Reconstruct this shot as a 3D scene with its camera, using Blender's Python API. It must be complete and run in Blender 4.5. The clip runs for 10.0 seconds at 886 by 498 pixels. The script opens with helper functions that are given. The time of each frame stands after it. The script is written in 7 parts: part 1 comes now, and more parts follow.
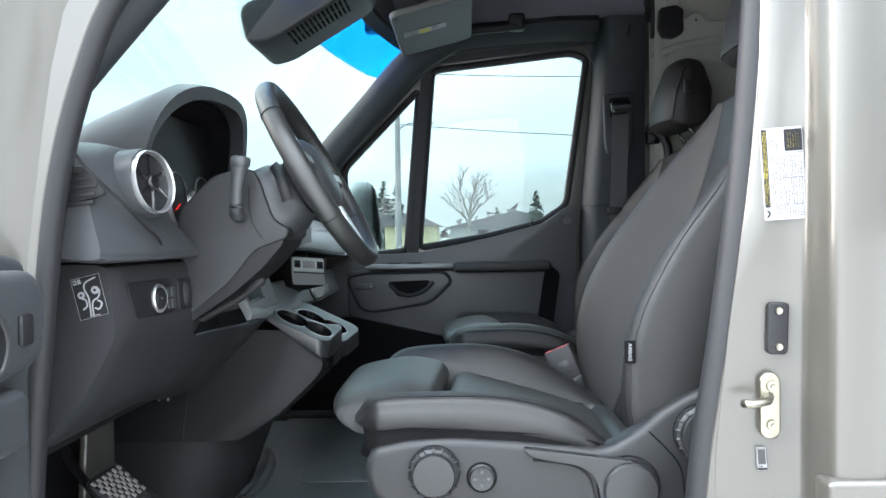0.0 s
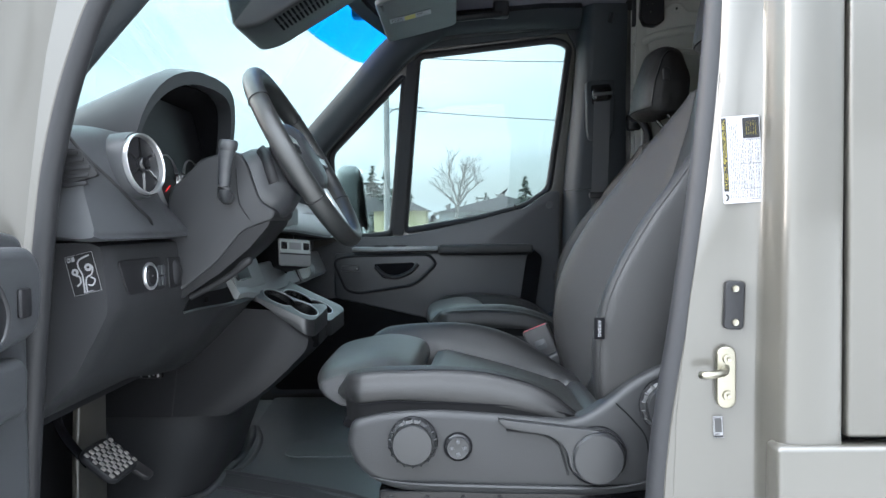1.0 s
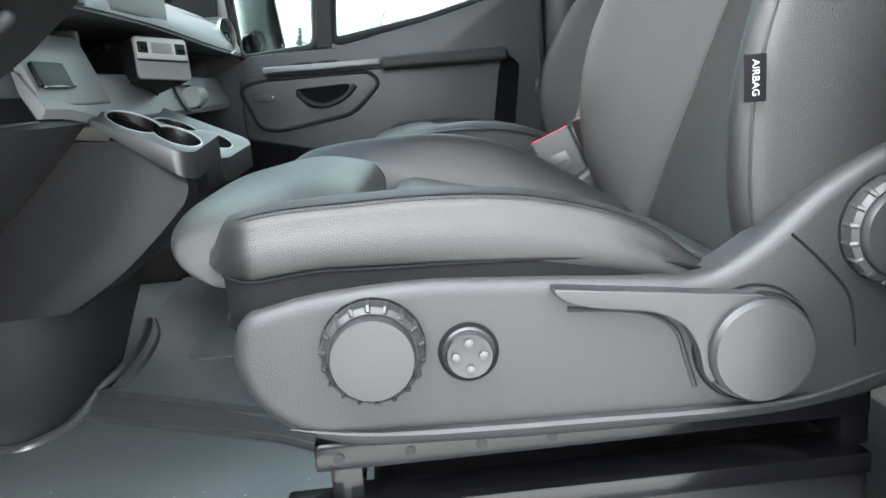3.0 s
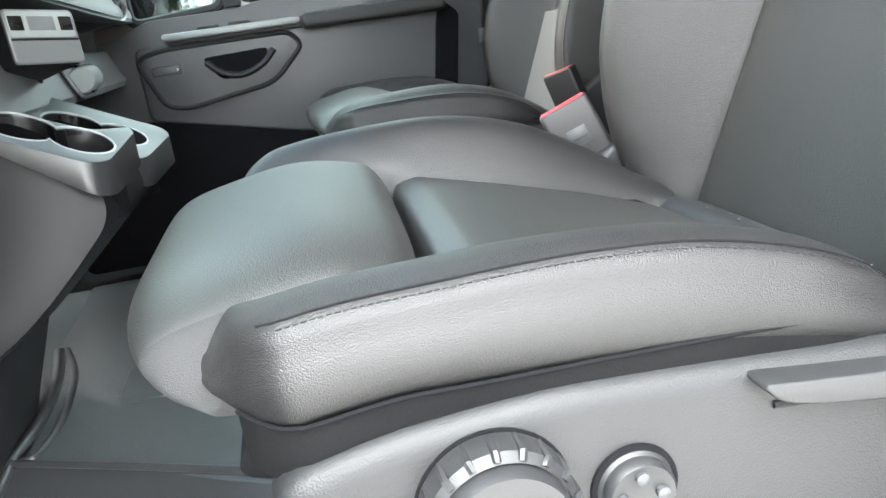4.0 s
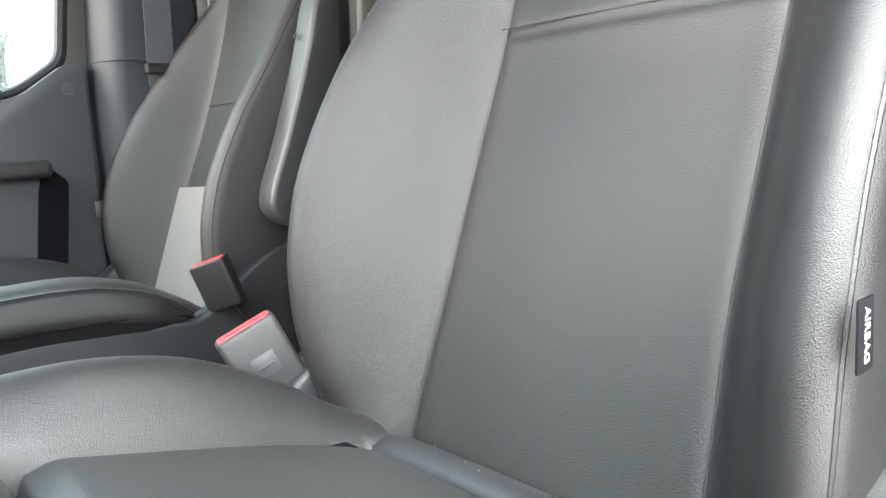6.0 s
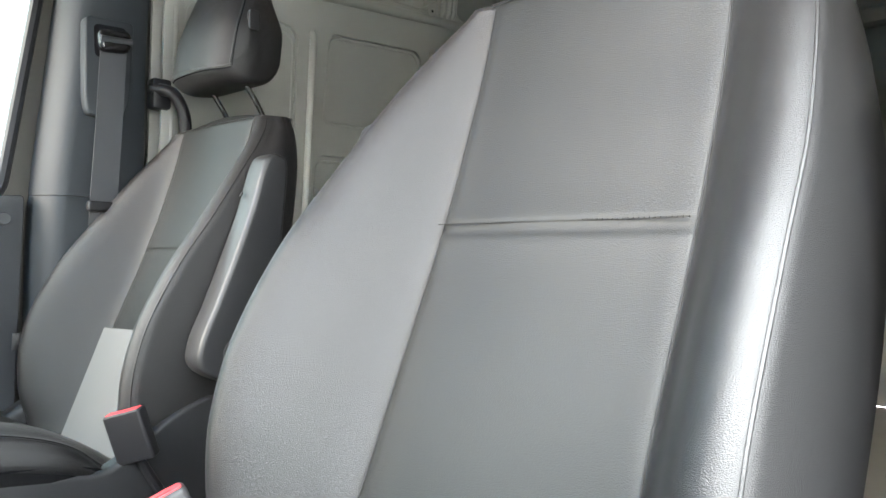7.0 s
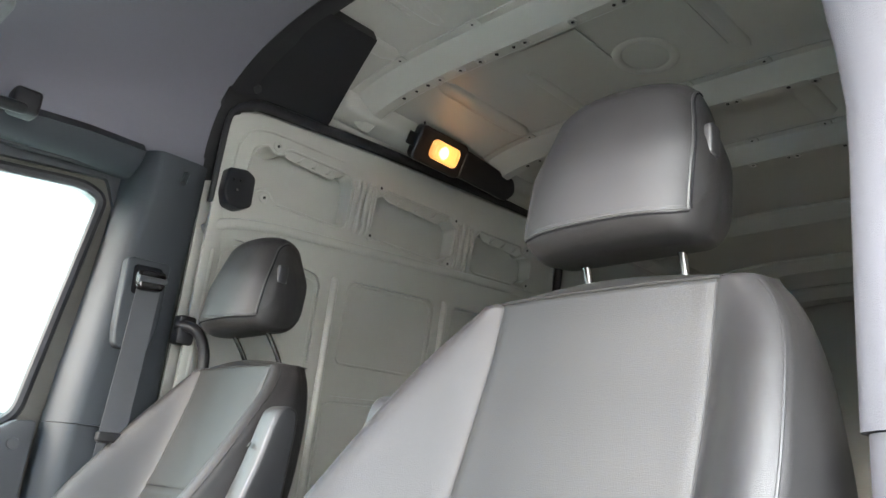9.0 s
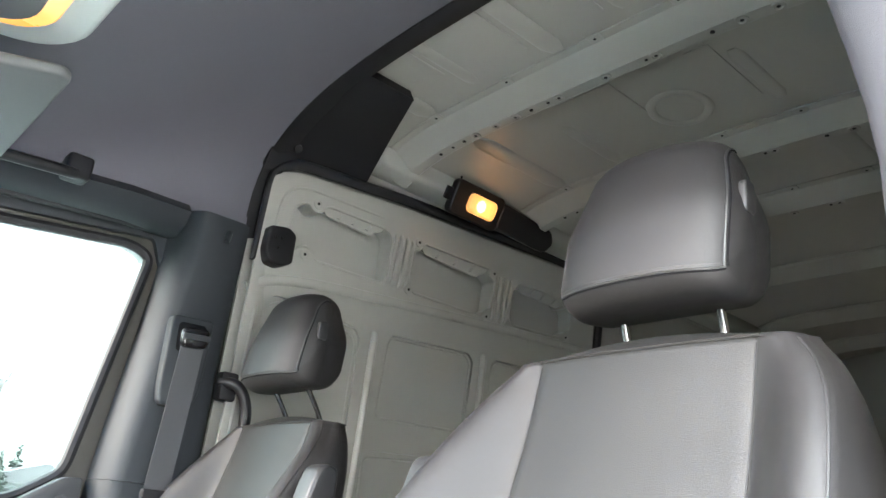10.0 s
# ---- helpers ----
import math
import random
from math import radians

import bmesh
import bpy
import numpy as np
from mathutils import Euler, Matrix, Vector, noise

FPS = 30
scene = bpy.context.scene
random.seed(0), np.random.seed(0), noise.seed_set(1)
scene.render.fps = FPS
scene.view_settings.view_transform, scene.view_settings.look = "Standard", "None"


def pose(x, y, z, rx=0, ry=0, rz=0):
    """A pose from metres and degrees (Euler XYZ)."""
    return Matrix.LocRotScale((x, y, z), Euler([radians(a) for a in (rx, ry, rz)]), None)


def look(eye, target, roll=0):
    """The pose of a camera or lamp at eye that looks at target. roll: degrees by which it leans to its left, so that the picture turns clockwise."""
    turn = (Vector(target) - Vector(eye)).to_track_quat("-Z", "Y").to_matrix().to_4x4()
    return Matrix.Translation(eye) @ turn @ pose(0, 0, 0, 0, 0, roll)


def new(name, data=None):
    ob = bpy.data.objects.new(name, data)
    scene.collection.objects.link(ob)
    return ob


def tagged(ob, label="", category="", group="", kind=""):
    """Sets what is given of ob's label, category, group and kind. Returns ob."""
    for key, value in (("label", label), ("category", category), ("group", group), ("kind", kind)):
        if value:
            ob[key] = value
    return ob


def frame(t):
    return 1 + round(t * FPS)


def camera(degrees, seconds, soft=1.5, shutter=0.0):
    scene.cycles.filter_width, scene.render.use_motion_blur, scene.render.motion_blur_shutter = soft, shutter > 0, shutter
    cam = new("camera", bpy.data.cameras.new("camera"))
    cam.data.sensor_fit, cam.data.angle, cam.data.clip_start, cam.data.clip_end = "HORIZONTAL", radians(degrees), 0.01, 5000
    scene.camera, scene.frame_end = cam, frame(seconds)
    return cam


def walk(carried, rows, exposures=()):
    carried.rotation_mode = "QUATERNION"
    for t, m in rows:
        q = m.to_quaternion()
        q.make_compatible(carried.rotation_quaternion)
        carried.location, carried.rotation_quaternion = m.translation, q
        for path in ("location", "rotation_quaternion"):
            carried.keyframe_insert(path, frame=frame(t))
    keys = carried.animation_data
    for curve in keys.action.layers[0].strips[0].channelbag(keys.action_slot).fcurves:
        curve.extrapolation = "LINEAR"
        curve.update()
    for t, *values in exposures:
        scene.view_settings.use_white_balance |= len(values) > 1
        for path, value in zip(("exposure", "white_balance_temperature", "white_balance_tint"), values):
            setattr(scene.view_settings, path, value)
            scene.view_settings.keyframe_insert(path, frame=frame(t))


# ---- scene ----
cam = camera(59.6, 10.0)
PATH = [
    (0, (0.049, -0.035, 1.344), (-0.003, 1.964, 1.312), -0.9),
    (0.5, (0.068, -0.103, 1.345), (0.023, 1.897, 1.304), -0.8),
    (1, (0.066, -0.092, 1.338), (0.042, 1.907, 1.267), -0.6),
    (1.5, (0.057, 0.065, 1.273), (0.068, 2.061, 1.147), -0.7),
    (2, (0.039, 0.253, 1.218), (0.087, 2.241, 1.01), -1.2),
    (2.2, (0.041, 0.308, 1.2), (0.1, 2.292, 0.951), -1.5),
    (3.3, (0.012, 0.667, 1.181), (0.138, 2.601, 0.688), -5.9),
    (3.5, (-0.011, 0.712, 1.195), (0.146, 2.634, 0.665), -6.4),
    (4, (-0.062, 0.822, 1.216), (0.266, 2.706, 0.63), -8.2),
    (4.5, (-0.101, 0.945, 1.235), (0.481, 2.763, 0.639), -8.8),
    (5, (-0.095, 1.007, 1.239), (0.76, 2.73, 0.692), -7.9),
    (5.5, (-0.066, 1.017, 1.249), (1.028, 2.628, 0.793), -6.2),
    (6, (-0.062, 1.011, 1.272), (1.209, 2.521, 0.95), -4.0),
    (6.2, (-0.06, 1.012, 1.277), (1.263, 2.492, 1.028), -2.8),
    (7.3, (-0.087, 0.975, 1.335), (1.341, 2.369, 1.467), 1.9),
    (7.5, (-0.094, 0.968, 1.342), (1.33, 2.358, 1.541), 2.6),
    (8, (-0.11, 0.962, 1.353), (1.29, 2.345, 1.709), 3.9),
    (8.5, (-0.125, 0.95, 1.369), (1.24, 2.329, 1.853), 4.7),
    (9, (-0.137, 0.937, 1.382), (1.192, 2.31, 1.972), 5.2),
    (9.5, (-0.143, 0.928, 1.389), (1.133, 2.318, 2.051), 5.4),
    (10, (-0.146, 0.924, 1.391), (1.074, 2.345, 2.091), 5.5),
]
EXPOSURES = [(0.0, 3.02, 6400, 13), (1.0, 2.9, 6300, 13), (2.0, 2.98, 6150, 12), (3.5, 4.25, 7000, 12), (4.0, 4.35, 7000, 12), (4.5, 4.5, 7050, 12), (6.0, 4.65, 7000, 11), (7.5, 4.8, 6800, 11), (8.5, 4.92, 6850, 13), (10.0, 4.98, 6800, 13)]
walk(cam, [(t, look(eye, target, roll)) for t, eye, target, roll in PATH], EXPOSURES)

# ---- world, sun and lamps ----
world = bpy.data.worlds.new("overcast_sky")
scene.world = world
world.use_nodes = True
wn, wl = world.node_tree.nodes, world.node_tree.links
wn.clear()
sky = wn.new("ShaderNodeTexSky")
sky.sky_type, sky.sun_disc = "NISHITA", False
sky.sun_elevation, sky.sun_rotation = radians(16), radians(279)
sky.air_density, sky.dust_density, sky.ozone_density = 1.0, 2.0, 1.0
w_co = wn.new("ShaderNodeTexCoord")
w_map = wn.new("ShaderNodeMapping")
w_map.inputs["Scale"].default_value = (1.2, 1.2, 4.5)
w_noise = wn.new("ShaderNodeTexNoise")
w_noise.inputs["Scale"].default_value = 1.6
w_noise.inputs["Detail"].default_value = 6
w_ramp = wn.new("ShaderNodeValToRGB")
w_ramp.color_ramp.elements[0].position, w_ramp.color_ramp.elements[0].color = 0.38, (0.6, 0.6, 0.6, 1)
w_ramp.color_ramp.elements[1].position, w_ramp.color_ramp.elements[1].color = 0.6, (1, 1, 1, 1)
w_mix = wn.new("ShaderNodeMix")
w_mix.data_type = "RGBA"
w_mix.inputs[7].default_value = (7.6, 8.3, 8.7, 1)
w_bg = wn.new("ShaderNodeBackground")
w_bg.inputs["Strength"].default_value = 0.122
w_out = wn.new("ShaderNodeOutputWorld")
wl.new(w_co.outputs["Generated"], w_map.inputs["Vector"])
wl.new(w_map.outputs["Vector"], w_noise.inputs["Vector"])
wl.new(w_noise.outputs["Fac"], w_ramp.inputs["Fac"])
wl.new(w_ramp.outputs["Color"], w_mix.inputs["Factor"])
wl.new(sky.outputs["Color"], w_mix.inputs[6])
# an overcast sky grows brighter from the horizon up
w_sep = wn.new("ShaderNodeSeparateXYZ")
w_rise = wn.new("ShaderNodeMapRange")
w_rise.inputs["From Min"].default_value, w_rise.inputs["From Max"].default_value = 0.0, 1.0
w_rise.inputs["To Min"].default_value, w_rise.inputs["To Max"].default_value = 0.55, 1.85
w_lit = wn.new("ShaderNodeVectorMath")
w_lit.operation = "SCALE"
wl.new(w_co.outputs["Generated"], w_sep.inputs["Vector"])
wl.new(w_sep.outputs["Z"], w_rise.inputs["Value"])
wl.new(w_mix.outputs[2], w_lit.inputs[0])
# and it is brighter on the sun's side, in front of the van
w_dot = wn.new("ShaderNodeVectorMath")
w_dot.operation = "DOT_PRODUCT"
w_dot.inputs[1].default_value = (-0.83, 0.28, 0.48)
w_side = wn.new("ShaderNodeMapRange")
w_side.inputs["From Min"].default_value, w_side.inputs["From Max"].default_value = -1.0, 1.0
w_side.inputs["To Min"].default_value, w_side.inputs["To Max"].default_value = 0.35, 1.75
w_mul = wn.new("ShaderNodeMath")
w_mul.operation = "MULTIPLY"
wl.new(w_co.outputs["Generated"], w_dot.inputs[0])
wl.new(w_dot.outputs["Value"], w_side.inputs["Value"])
wl.new(w_rise.outputs["Result"], w_mul.inputs[0])
wl.new(w_side.outputs["Result"], w_mul.inputs[1])
wl.new(w_mul.outputs["Value"], w_lit.inputs["Scale"])
wl.new(w_lit.outputs["Vector"], w_bg.inputs["Color"])
wl.new(w_bg.outputs["Background"], w_out.inputs["Surface"])

sun_data = bpy.data.lights.new("sun", "SUN")
sun_data.energy, sun_data.angle, sun_data.color = 0.95, radians(46), (1.0, 0.92, 0.85)
sun = new("sun", sun_data)
sun.matrix_world = look((-6.2, 2.4, 2.95), (0.1, 1.4, 1.1))

# ---- materials ----


def material(name, colour, rough=0.5, metal=0.0, bump=0.0, scale=400.0, vary=0.15, coat=0.0, kind="noise", spec=0.5, stretch=(1, 1, 1), emit=None):
    """A surface with fine relief, and with large and small variation of colour and roughness."""
    m = bpy.data.materials.new(name)
    m.use_nodes = True
    n, l = m.node_tree.nodes, m.node_tree.links
    b = n["Principled BSDF"]
    b.inputs["Metallic"].default_value = metal
    b.inputs["Coat Weight"].default_value = coat
    b.inputs["Coat Roughness"].default_value = 0.08
    b.inputs["Specular IOR Level"].default_value = spec
    co = n.new("ShaderNodeTexCoord")
    mp = n.new("ShaderNodeMapping")
    mp.inputs["Scale"].default_value = stretch
    l.new(co.outputs["Object"], mp.inputs["Vector"])
    big = n.new("ShaderNodeTexNoise")
    big.inputs["Scale"].default_value, big.inputs["Detail"].default_value = 7.0, 5.0
    l.new(mp.outputs["Vector"], big.inputs["Vector"])
    if kind == "leather":
        # soft pebbles, drawn out and wrinkled by a coarser noise
        warp = n.new("ShaderNodeTexNoise")
        warp.inputs["Scale"].default_value, warp.inputs["Detail"].default_value = scale * 0.35, 2.0
        add = n.new("ShaderNodeMixRGB")
        add.blend_type = "ADD"
        add.inputs["Fac"].default_value = 0.0014
        fine = n.new("ShaderNodeTexVoronoi")
        fine.feature = "SMOOTH_F1"
        fine.inputs["Scale"].default_value = scale
        fine.inputs["Smoothness"].default_value = 0.6
        l.new(mp.outputs["Vector"], warp.inputs["Vector"])
        l.new(mp.outputs["Vector"], add.inputs["Color1"])
        l.new(warp.outputs["Color"], add.inputs["Color2"])
        l.new(add.outputs["Color"], fine.inputs["Vector"])
        flip = n.new("ShaderNodeMath")
        flip.operation = "MULTIPLY"
        flip.inputs[1].default_value = -1.4
        l.new(fine.outputs["Distance"], flip.inputs[0])
        height = flip.outputs["Value"]
    else:
        fine = n.new("ShaderNodeTexNoise")
        fine.inputs["Scale"].default_value, fine.inputs["Detail"].default_value = scale, 3.0
        l.new(mp.outputs["Vector"], fine.inputs["Vector"])
        height = fine.outputs["Fac"]
    hue = n.new("ShaderNodeMix")
    hue.data_type = "RGBA"
    hue.inputs[6].default_value = (*[c * (1 - vary) for c in colour], 1)
    hue.inputs[7].default_value = (*[min(1, c * (1 + vary)) for c in colour], 1)
    l.new(big.outputs["Fac"], hue.inputs["Factor"])
    l.new(hue.outputs[2], b.inputs["Base Color"])
    rr = n.new("ShaderNodeMapRange")
    rr.inputs["To Min"].default_value, rr.inputs["To Max"].default_value = max(0.02, rough - 0.08), min(1, rough + 0.08)
    l.new(big.outputs["Fac"], rr.inputs["Value"])
    l.new(rr.outputs["Result"], b.inputs["Roughness"])
    if bump:
        bp = n.new("ShaderNodeBump")
        bp.inputs["Strength"].default_value = bump
        bp.inputs["Distance"].default_value = 0.001
        l.new(height, bp.inputs["Height"])
        l.new(bp.outputs["Normal"], b.inputs["Normal"])
    if emit:
        b.inputs["Emission Color"].default_value = (*emit[0], 1)
        b.inputs["Emission Strength"].default_value = emit[1]
    return m


def glass_material(name, tint, gloss=0.06):
    """Thin clear pane: mostly lets light through, with a mirror gloss that grows at grazing angles."""
    m = bpy.data.materials.new(name)
    m.use_nodes = True
    n, l = m.node_tree.nodes, m.node_tree.links
    n.clear()
    out = n.new("ShaderNodeOutputMaterial")
    tr = n.new("ShaderNodeBsdfTransparent")
    tr.inputs["Color"].default_value = (*tint, 1)
    gl = n.new("ShaderNodeBsdfGlossy")
    gl.inputs["Roughness"].default_value = 0.02
    fr = n.new("ShaderNodeLayerWeight")
    fr.inputs["Blend"].default_value = 0.5
    pw = n.new("ShaderNodeMath")
    pw.operation = "POWER"
    pw.inputs[1].default_value = 4.0
    mr = n.new("ShaderNodeMapRange")
    mr.inputs["To Min"].default_value, mr.inputs["To Max"].default_value = gloss * 0.5, 0.6
    mx = n.new("ShaderNodeMixShader")
    l.new(fr.outputs["Facing"], pw.inputs[0])
    l.new(pw.outputs["Value"], mr.inputs["Value"])
    l.new(mr.outputs["Result"], mx.inputs["Fac"])
    l.new(tr.outputs["BSDF"], mx.inputs[1])
    l.new(gl.outputs["BSDF"], mx.inputs[2])
    l.new(mx.outputs["Shader"], out.inputs["Surface"])
    return m


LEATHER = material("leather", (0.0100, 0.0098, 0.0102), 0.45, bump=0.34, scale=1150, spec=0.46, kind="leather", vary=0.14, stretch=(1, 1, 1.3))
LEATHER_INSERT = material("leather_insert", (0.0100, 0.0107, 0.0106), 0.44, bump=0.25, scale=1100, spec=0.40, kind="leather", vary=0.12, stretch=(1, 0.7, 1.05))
# finer grain; the paler base paints light from above on cushion tops
LEATHER_SMOOTH_LIT = material("leather_smooth_lit", (0.0165, 0.0174, 0.0172), 0.42, bump=0.22, scale=1050, spec=0.72, kind="leather", vary=0.12, stretch=(1, 0.6, 1))
LEATHER_CROWN_LIT = material("leather_crown_lit", (0.0135, 0.0135, 0.0139), 0.43, bump=0.30, scale=1150, spec=0.50, kind="leather", vary=0.12)
GLOSS_BLACK = material("gloss_black", (0.008, 0.008, 0.009), 0.16, vary=0.05)
SATIN = material("plastic_satin", (0.026, 0.027, 0.029), 0.36, spec=0.9, bump=0.2, scale=800, vary=0.06)
BOX_GREY = material("box_grey", (0.38, 0.41, 0.41), 0.42, bump=0.2, scale=700, vary=0.05)
WEAVE = material("woven_mesh", (0.021, 0.021, 0.022), 0.8, bump=0.6, scale=1200, vary=0.1)
RIM_SATIN = material("satin_rim", (0.045, 0.047, 0.050), 0.34, spec=0.9, bump=0.1, scale=500, vary=0.1)
MAT_SMOOTH = material("smooth_mat_patch", (0.095, 0.108, 0.112), 0.45, bump=0.15, scale=300, vary=0.12)
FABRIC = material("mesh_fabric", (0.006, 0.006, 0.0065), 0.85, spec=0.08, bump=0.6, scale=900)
PLASTIC = material("plastic_charcoal", (0.037, 0.039, 0.0425), 0.40, bump=0.25, scale=900, vary=0.08)
PLASTIC_GRAIN = material("plastic_grained", (0.0150, 0.0154, 0.0166), 0.46, spec=0.34, bump=0.20, scale=900, kind="leather", vary=0.06)
PLASTIC_BLACK = material("plastic_black", (0.0115, 0.0115, 0.013), 0.45, spec=0.26, bump=0.1, scale=700)
PLASTIC_GREY = material("plastic_grey", (0.36, 0.40, 0.39), 0.46, bump=0.3, scale=800, vary=0.06)
PLASTIC_MID = material("plastic_mid_grey", (0.18, 0.191, 0.195), 0.38, spec=0.85, bump=0.2, scale=800, vary=0.08)
VISOR_GREY = material("visor_cloth", (0.075, 0.080, 0.082), 0.6, bump=0.3, scale=900, vary=0.06)
PLASTIC_DARK = material("plastic_dark_charcoal", (0.022, 0.0225, 0.0245), 0.46, spec=0.34, bump=0.3, scale=800, vary=0.08)
KNOB = material("knob_plastic", (0.0175, 0.0180, 0.0193), 0.42, spec=0.42, bump=0.15, scale=900, vary=0.08)
PEDAL_PAD = material("worn_pedal_pad", (0.20, 0.19, 0.18), 0.4, bump=0.3, scale=500, vary=0.3)
# paler copy of the slate trim, with the open door's light painted in
TRIM_LIT = material("trim_slate_lit", (0.048, 0.050, 0.058), 0.6, spec=0.38, bump=0.3, scale=700, vary=0.06)
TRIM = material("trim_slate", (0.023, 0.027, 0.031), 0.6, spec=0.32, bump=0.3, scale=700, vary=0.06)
HEADLINER = material("headliner_cloth", (0.105, 0.103, 0.121), 0.9, bump=0.35, scale=1100, vary=0.06)
# near-black for dark seams, and for shade painted into hollows
SEAM_SHADE_BLACK = material("seam_and_shade_black", (0.005, 0.005, 0.006), 1.0, bump=0.3, scale=900, spec=0.1)
RUBBER = material("rubber", (0.015, 0.0152, 0.017), 0.55, bump=0.15, scale=500, spec=0.3)
MAT_RUBBER = material("floor_mat", (0.075, 0.088, 0.093), 0.36, spec=0.9, bump=0.9, scale=350, vary=0.35)
# same beige as inside, darkened to tone down the light falling on it
PAINT_DIMMED = material("beige_paint_dimmed", (0.050, 0.047, 0.040), 0.32, coat=0.6, vary=0.03)
PAINT_INNER = material("beige_paint_inner", (0.32, 0.316, 0.288), 0.40, spec=0.7, vary=0.05, bump=0.05, scale=60)
METAL = material("zinc_metal", (0.26, 0.245, 0.20), 0.3, metal=1.0, vary=0.1)
CHROME = material("chrome", (0.18, 0.18, 0.18), 0.22, metal=1.0, vary=0.02)
STEEL_BLACK = material("black_steel", (0.004, 0.004, 0.005), 0.2, vary=0.1, spec=0.3)
SILVER = material("satin_silver", (0.62, 0.63, 0.64), 0.3, metal=0.9, vary=0.03)
RED = material("red_plastic", (0.65, 0.03, 0.04), 0.4, vary=0.05)
BUCKLE = material("buckle_plastic", (0.025, 0.0245, 0.0255), 0.5, spec=0.4, bump=0.3, scale=600, vary=0.06)
WHITE = material("white_sheet", (0.26, 0.26, 0.27), 0.6, vary=0.03)
CARD_WHITE = material("white_card", (0.095, 0.095, 0.093), 0.7, vary=0.04)
YELLOW = material("yellow_print", (0.42, 0.34, 0.03), 0.5)
# prints and dark joints; also paints the shade of dash hollows
INK_AND_SHADE = material("dark_print_and_shade", (0.010, 0.010, 0.011), 0.6, spec=0.3)
GREEN_INK = material("olive_print", (0.10, 0.12, 0.06), 0.5)
WEBBING = material("belt_webbing", (0.05, 0.052, 0.056), 0.7, bump=0.5, scale=900, stretch=(1, 1, 0.2))
GLASS = glass_material("clear_glass", (0.375, 0.43, 0.432))
GLASS_BLUE = glass_material("blue_shade_band", (0.035, 0.29, 0.52))
MIRROR = material("mirror_glass", (0.85, 0.87, 0.88), 0.03, metal=1.0, vary=0.01)
LAMP_ON = material("warm_lamp", (0.9, 0.5, 0.2), 0.3, emit=((1.0, 0.40, 0.10), 0.030))
LAMP_HOT = material("warm_bulb", (1, 0.8, 0.5), 0.3, emit=((1.0, 0.66, 0.28), 0.10))
AMBER = material("amber_lens", (0.9, 0.42, 0.12), 0.3, emit=((1.0, 0.42, 0.1), 0.03))
NEEDLE = material("red_needle", (0.6, 0.02, 0.02), 0.4, emit=((1.0, 0.02, 0.02), 0.10))
ASPHALT = material("asphalt", (0.38, 0.375, 0.36), 0.9, bump=0.5, scale=60, vary=0.2)
# bark, conifer and yellow siding are paled: distant haze painted in
BARK_HAZY = material("bark_hazy", (0.30, 0.28, 0.26), 0.9, vary=0.2)
CONIFER_HAZY = material("conifer", (0.10, 0.12, 0.10), 0.9, vary=0.3)
SIDING_YELLOW_HAZY = material("yellow_siding_hazy", (0.58, 0.53, 0.34), 0.7)
SIDING_GREY = material("grey_siding", (0.36, 0.37, 0.36), 0.7)
ROOFING = material("roofing", (0.20, 0.19, 0.19), 0.9, vary=0.2)
CAR_TEAL = material("teal_car_paint", (0.12, 0.28, 0.30), 0.3, coat=0.6)
CAR_RED = material("red_car_paint", (0.42, 0.08, 0.07), 0.3, coat=0.6)
CAR_WHITE = material("white_car_paint", (0.7, 0.7, 0.7), 0.3, coat=0.6)
POLE_WOOD = material("pole_grey", (0.33, 0.32, 0.31), 0.8, vary=0.1)

# ---- mesh helpers ----


def finish(bm, smooth=40):
    bmesh.ops.recalc_face_normals(bm, faces=bm.faces)
    for f in bm.faces:
        f.smooth = True
    for e in bm.edges:
        if len(e.link_faces) == 2 and e.calc_face_angle(0) > radians(smooth):
            e.smooth = False


def make(name, bm, mat, smooth=40):
    finish(bm, smooth)
    me = bpy.data.meshes.new(name)
    bm.to_mesh(me)
    bm.free()
    me.materials.append(mat)
    return new(name, me)


def part(name, bm, mat, parent, label="", smooth=40):
    ob = make(name, bm, mat, smooth)
    ob.parent = parent
    ob.matrix_parent_inverse = Matrix.Translation(-parent.location)
    if label:
        tagged(ob, label)
    return ob


def second_skin(ob, mat, test):
    """Give the faces that pass the test the second material."""
    ob.data.materials.append(mat)
    slot = len(ob.data.materials) - 1
    for p in ob.data.polygons:
        if test(p.center):
            p.material_index = slot


def thing(name, label, category, group="", kind=""):
    """An empty under which the parts are laid at their places in the van."""
    ob = new(name)
    ob.empty_display_size = 0.05
    return tagged(ob, label, category, group, kind)


def catmull(pts, per=8, closed=False):
    p = [Vector(q) for q in pts]
    n = len(p)
    out = []
    for i in range(n if closed else n - 1):
        if closed:
            a, b, c, d = p[(i - 1) % n], p[i], p[(i + 1) % n], p[(i + 2) % n]
        else:
            a, b, c, d = p[max(i - 1, 0)], p[i], p[i + 1], p[min(i + 2, n - 1)]
        for k in range(per):
            t = k / per
            out.append(0.5 * ((2 * b) + (c - a) * t + (2 * a - 5 * b + 4 * c - d) * t * t + (3 * b - a - 3 * c + d) * t ** 3))
    if not closed:
        out.append(p[-1])
    return out


def lerp(table, x):
    """Piecewise linear value from rows of (x, value)."""
    if x <= table[0][0]:
        return table[0][1]
    for (a, va), (b, vb) in zip(table, table[1:]):
        if x <= b:
            return va + (vb - va) * (x - a) / (b - a)
    return table[-1][1]


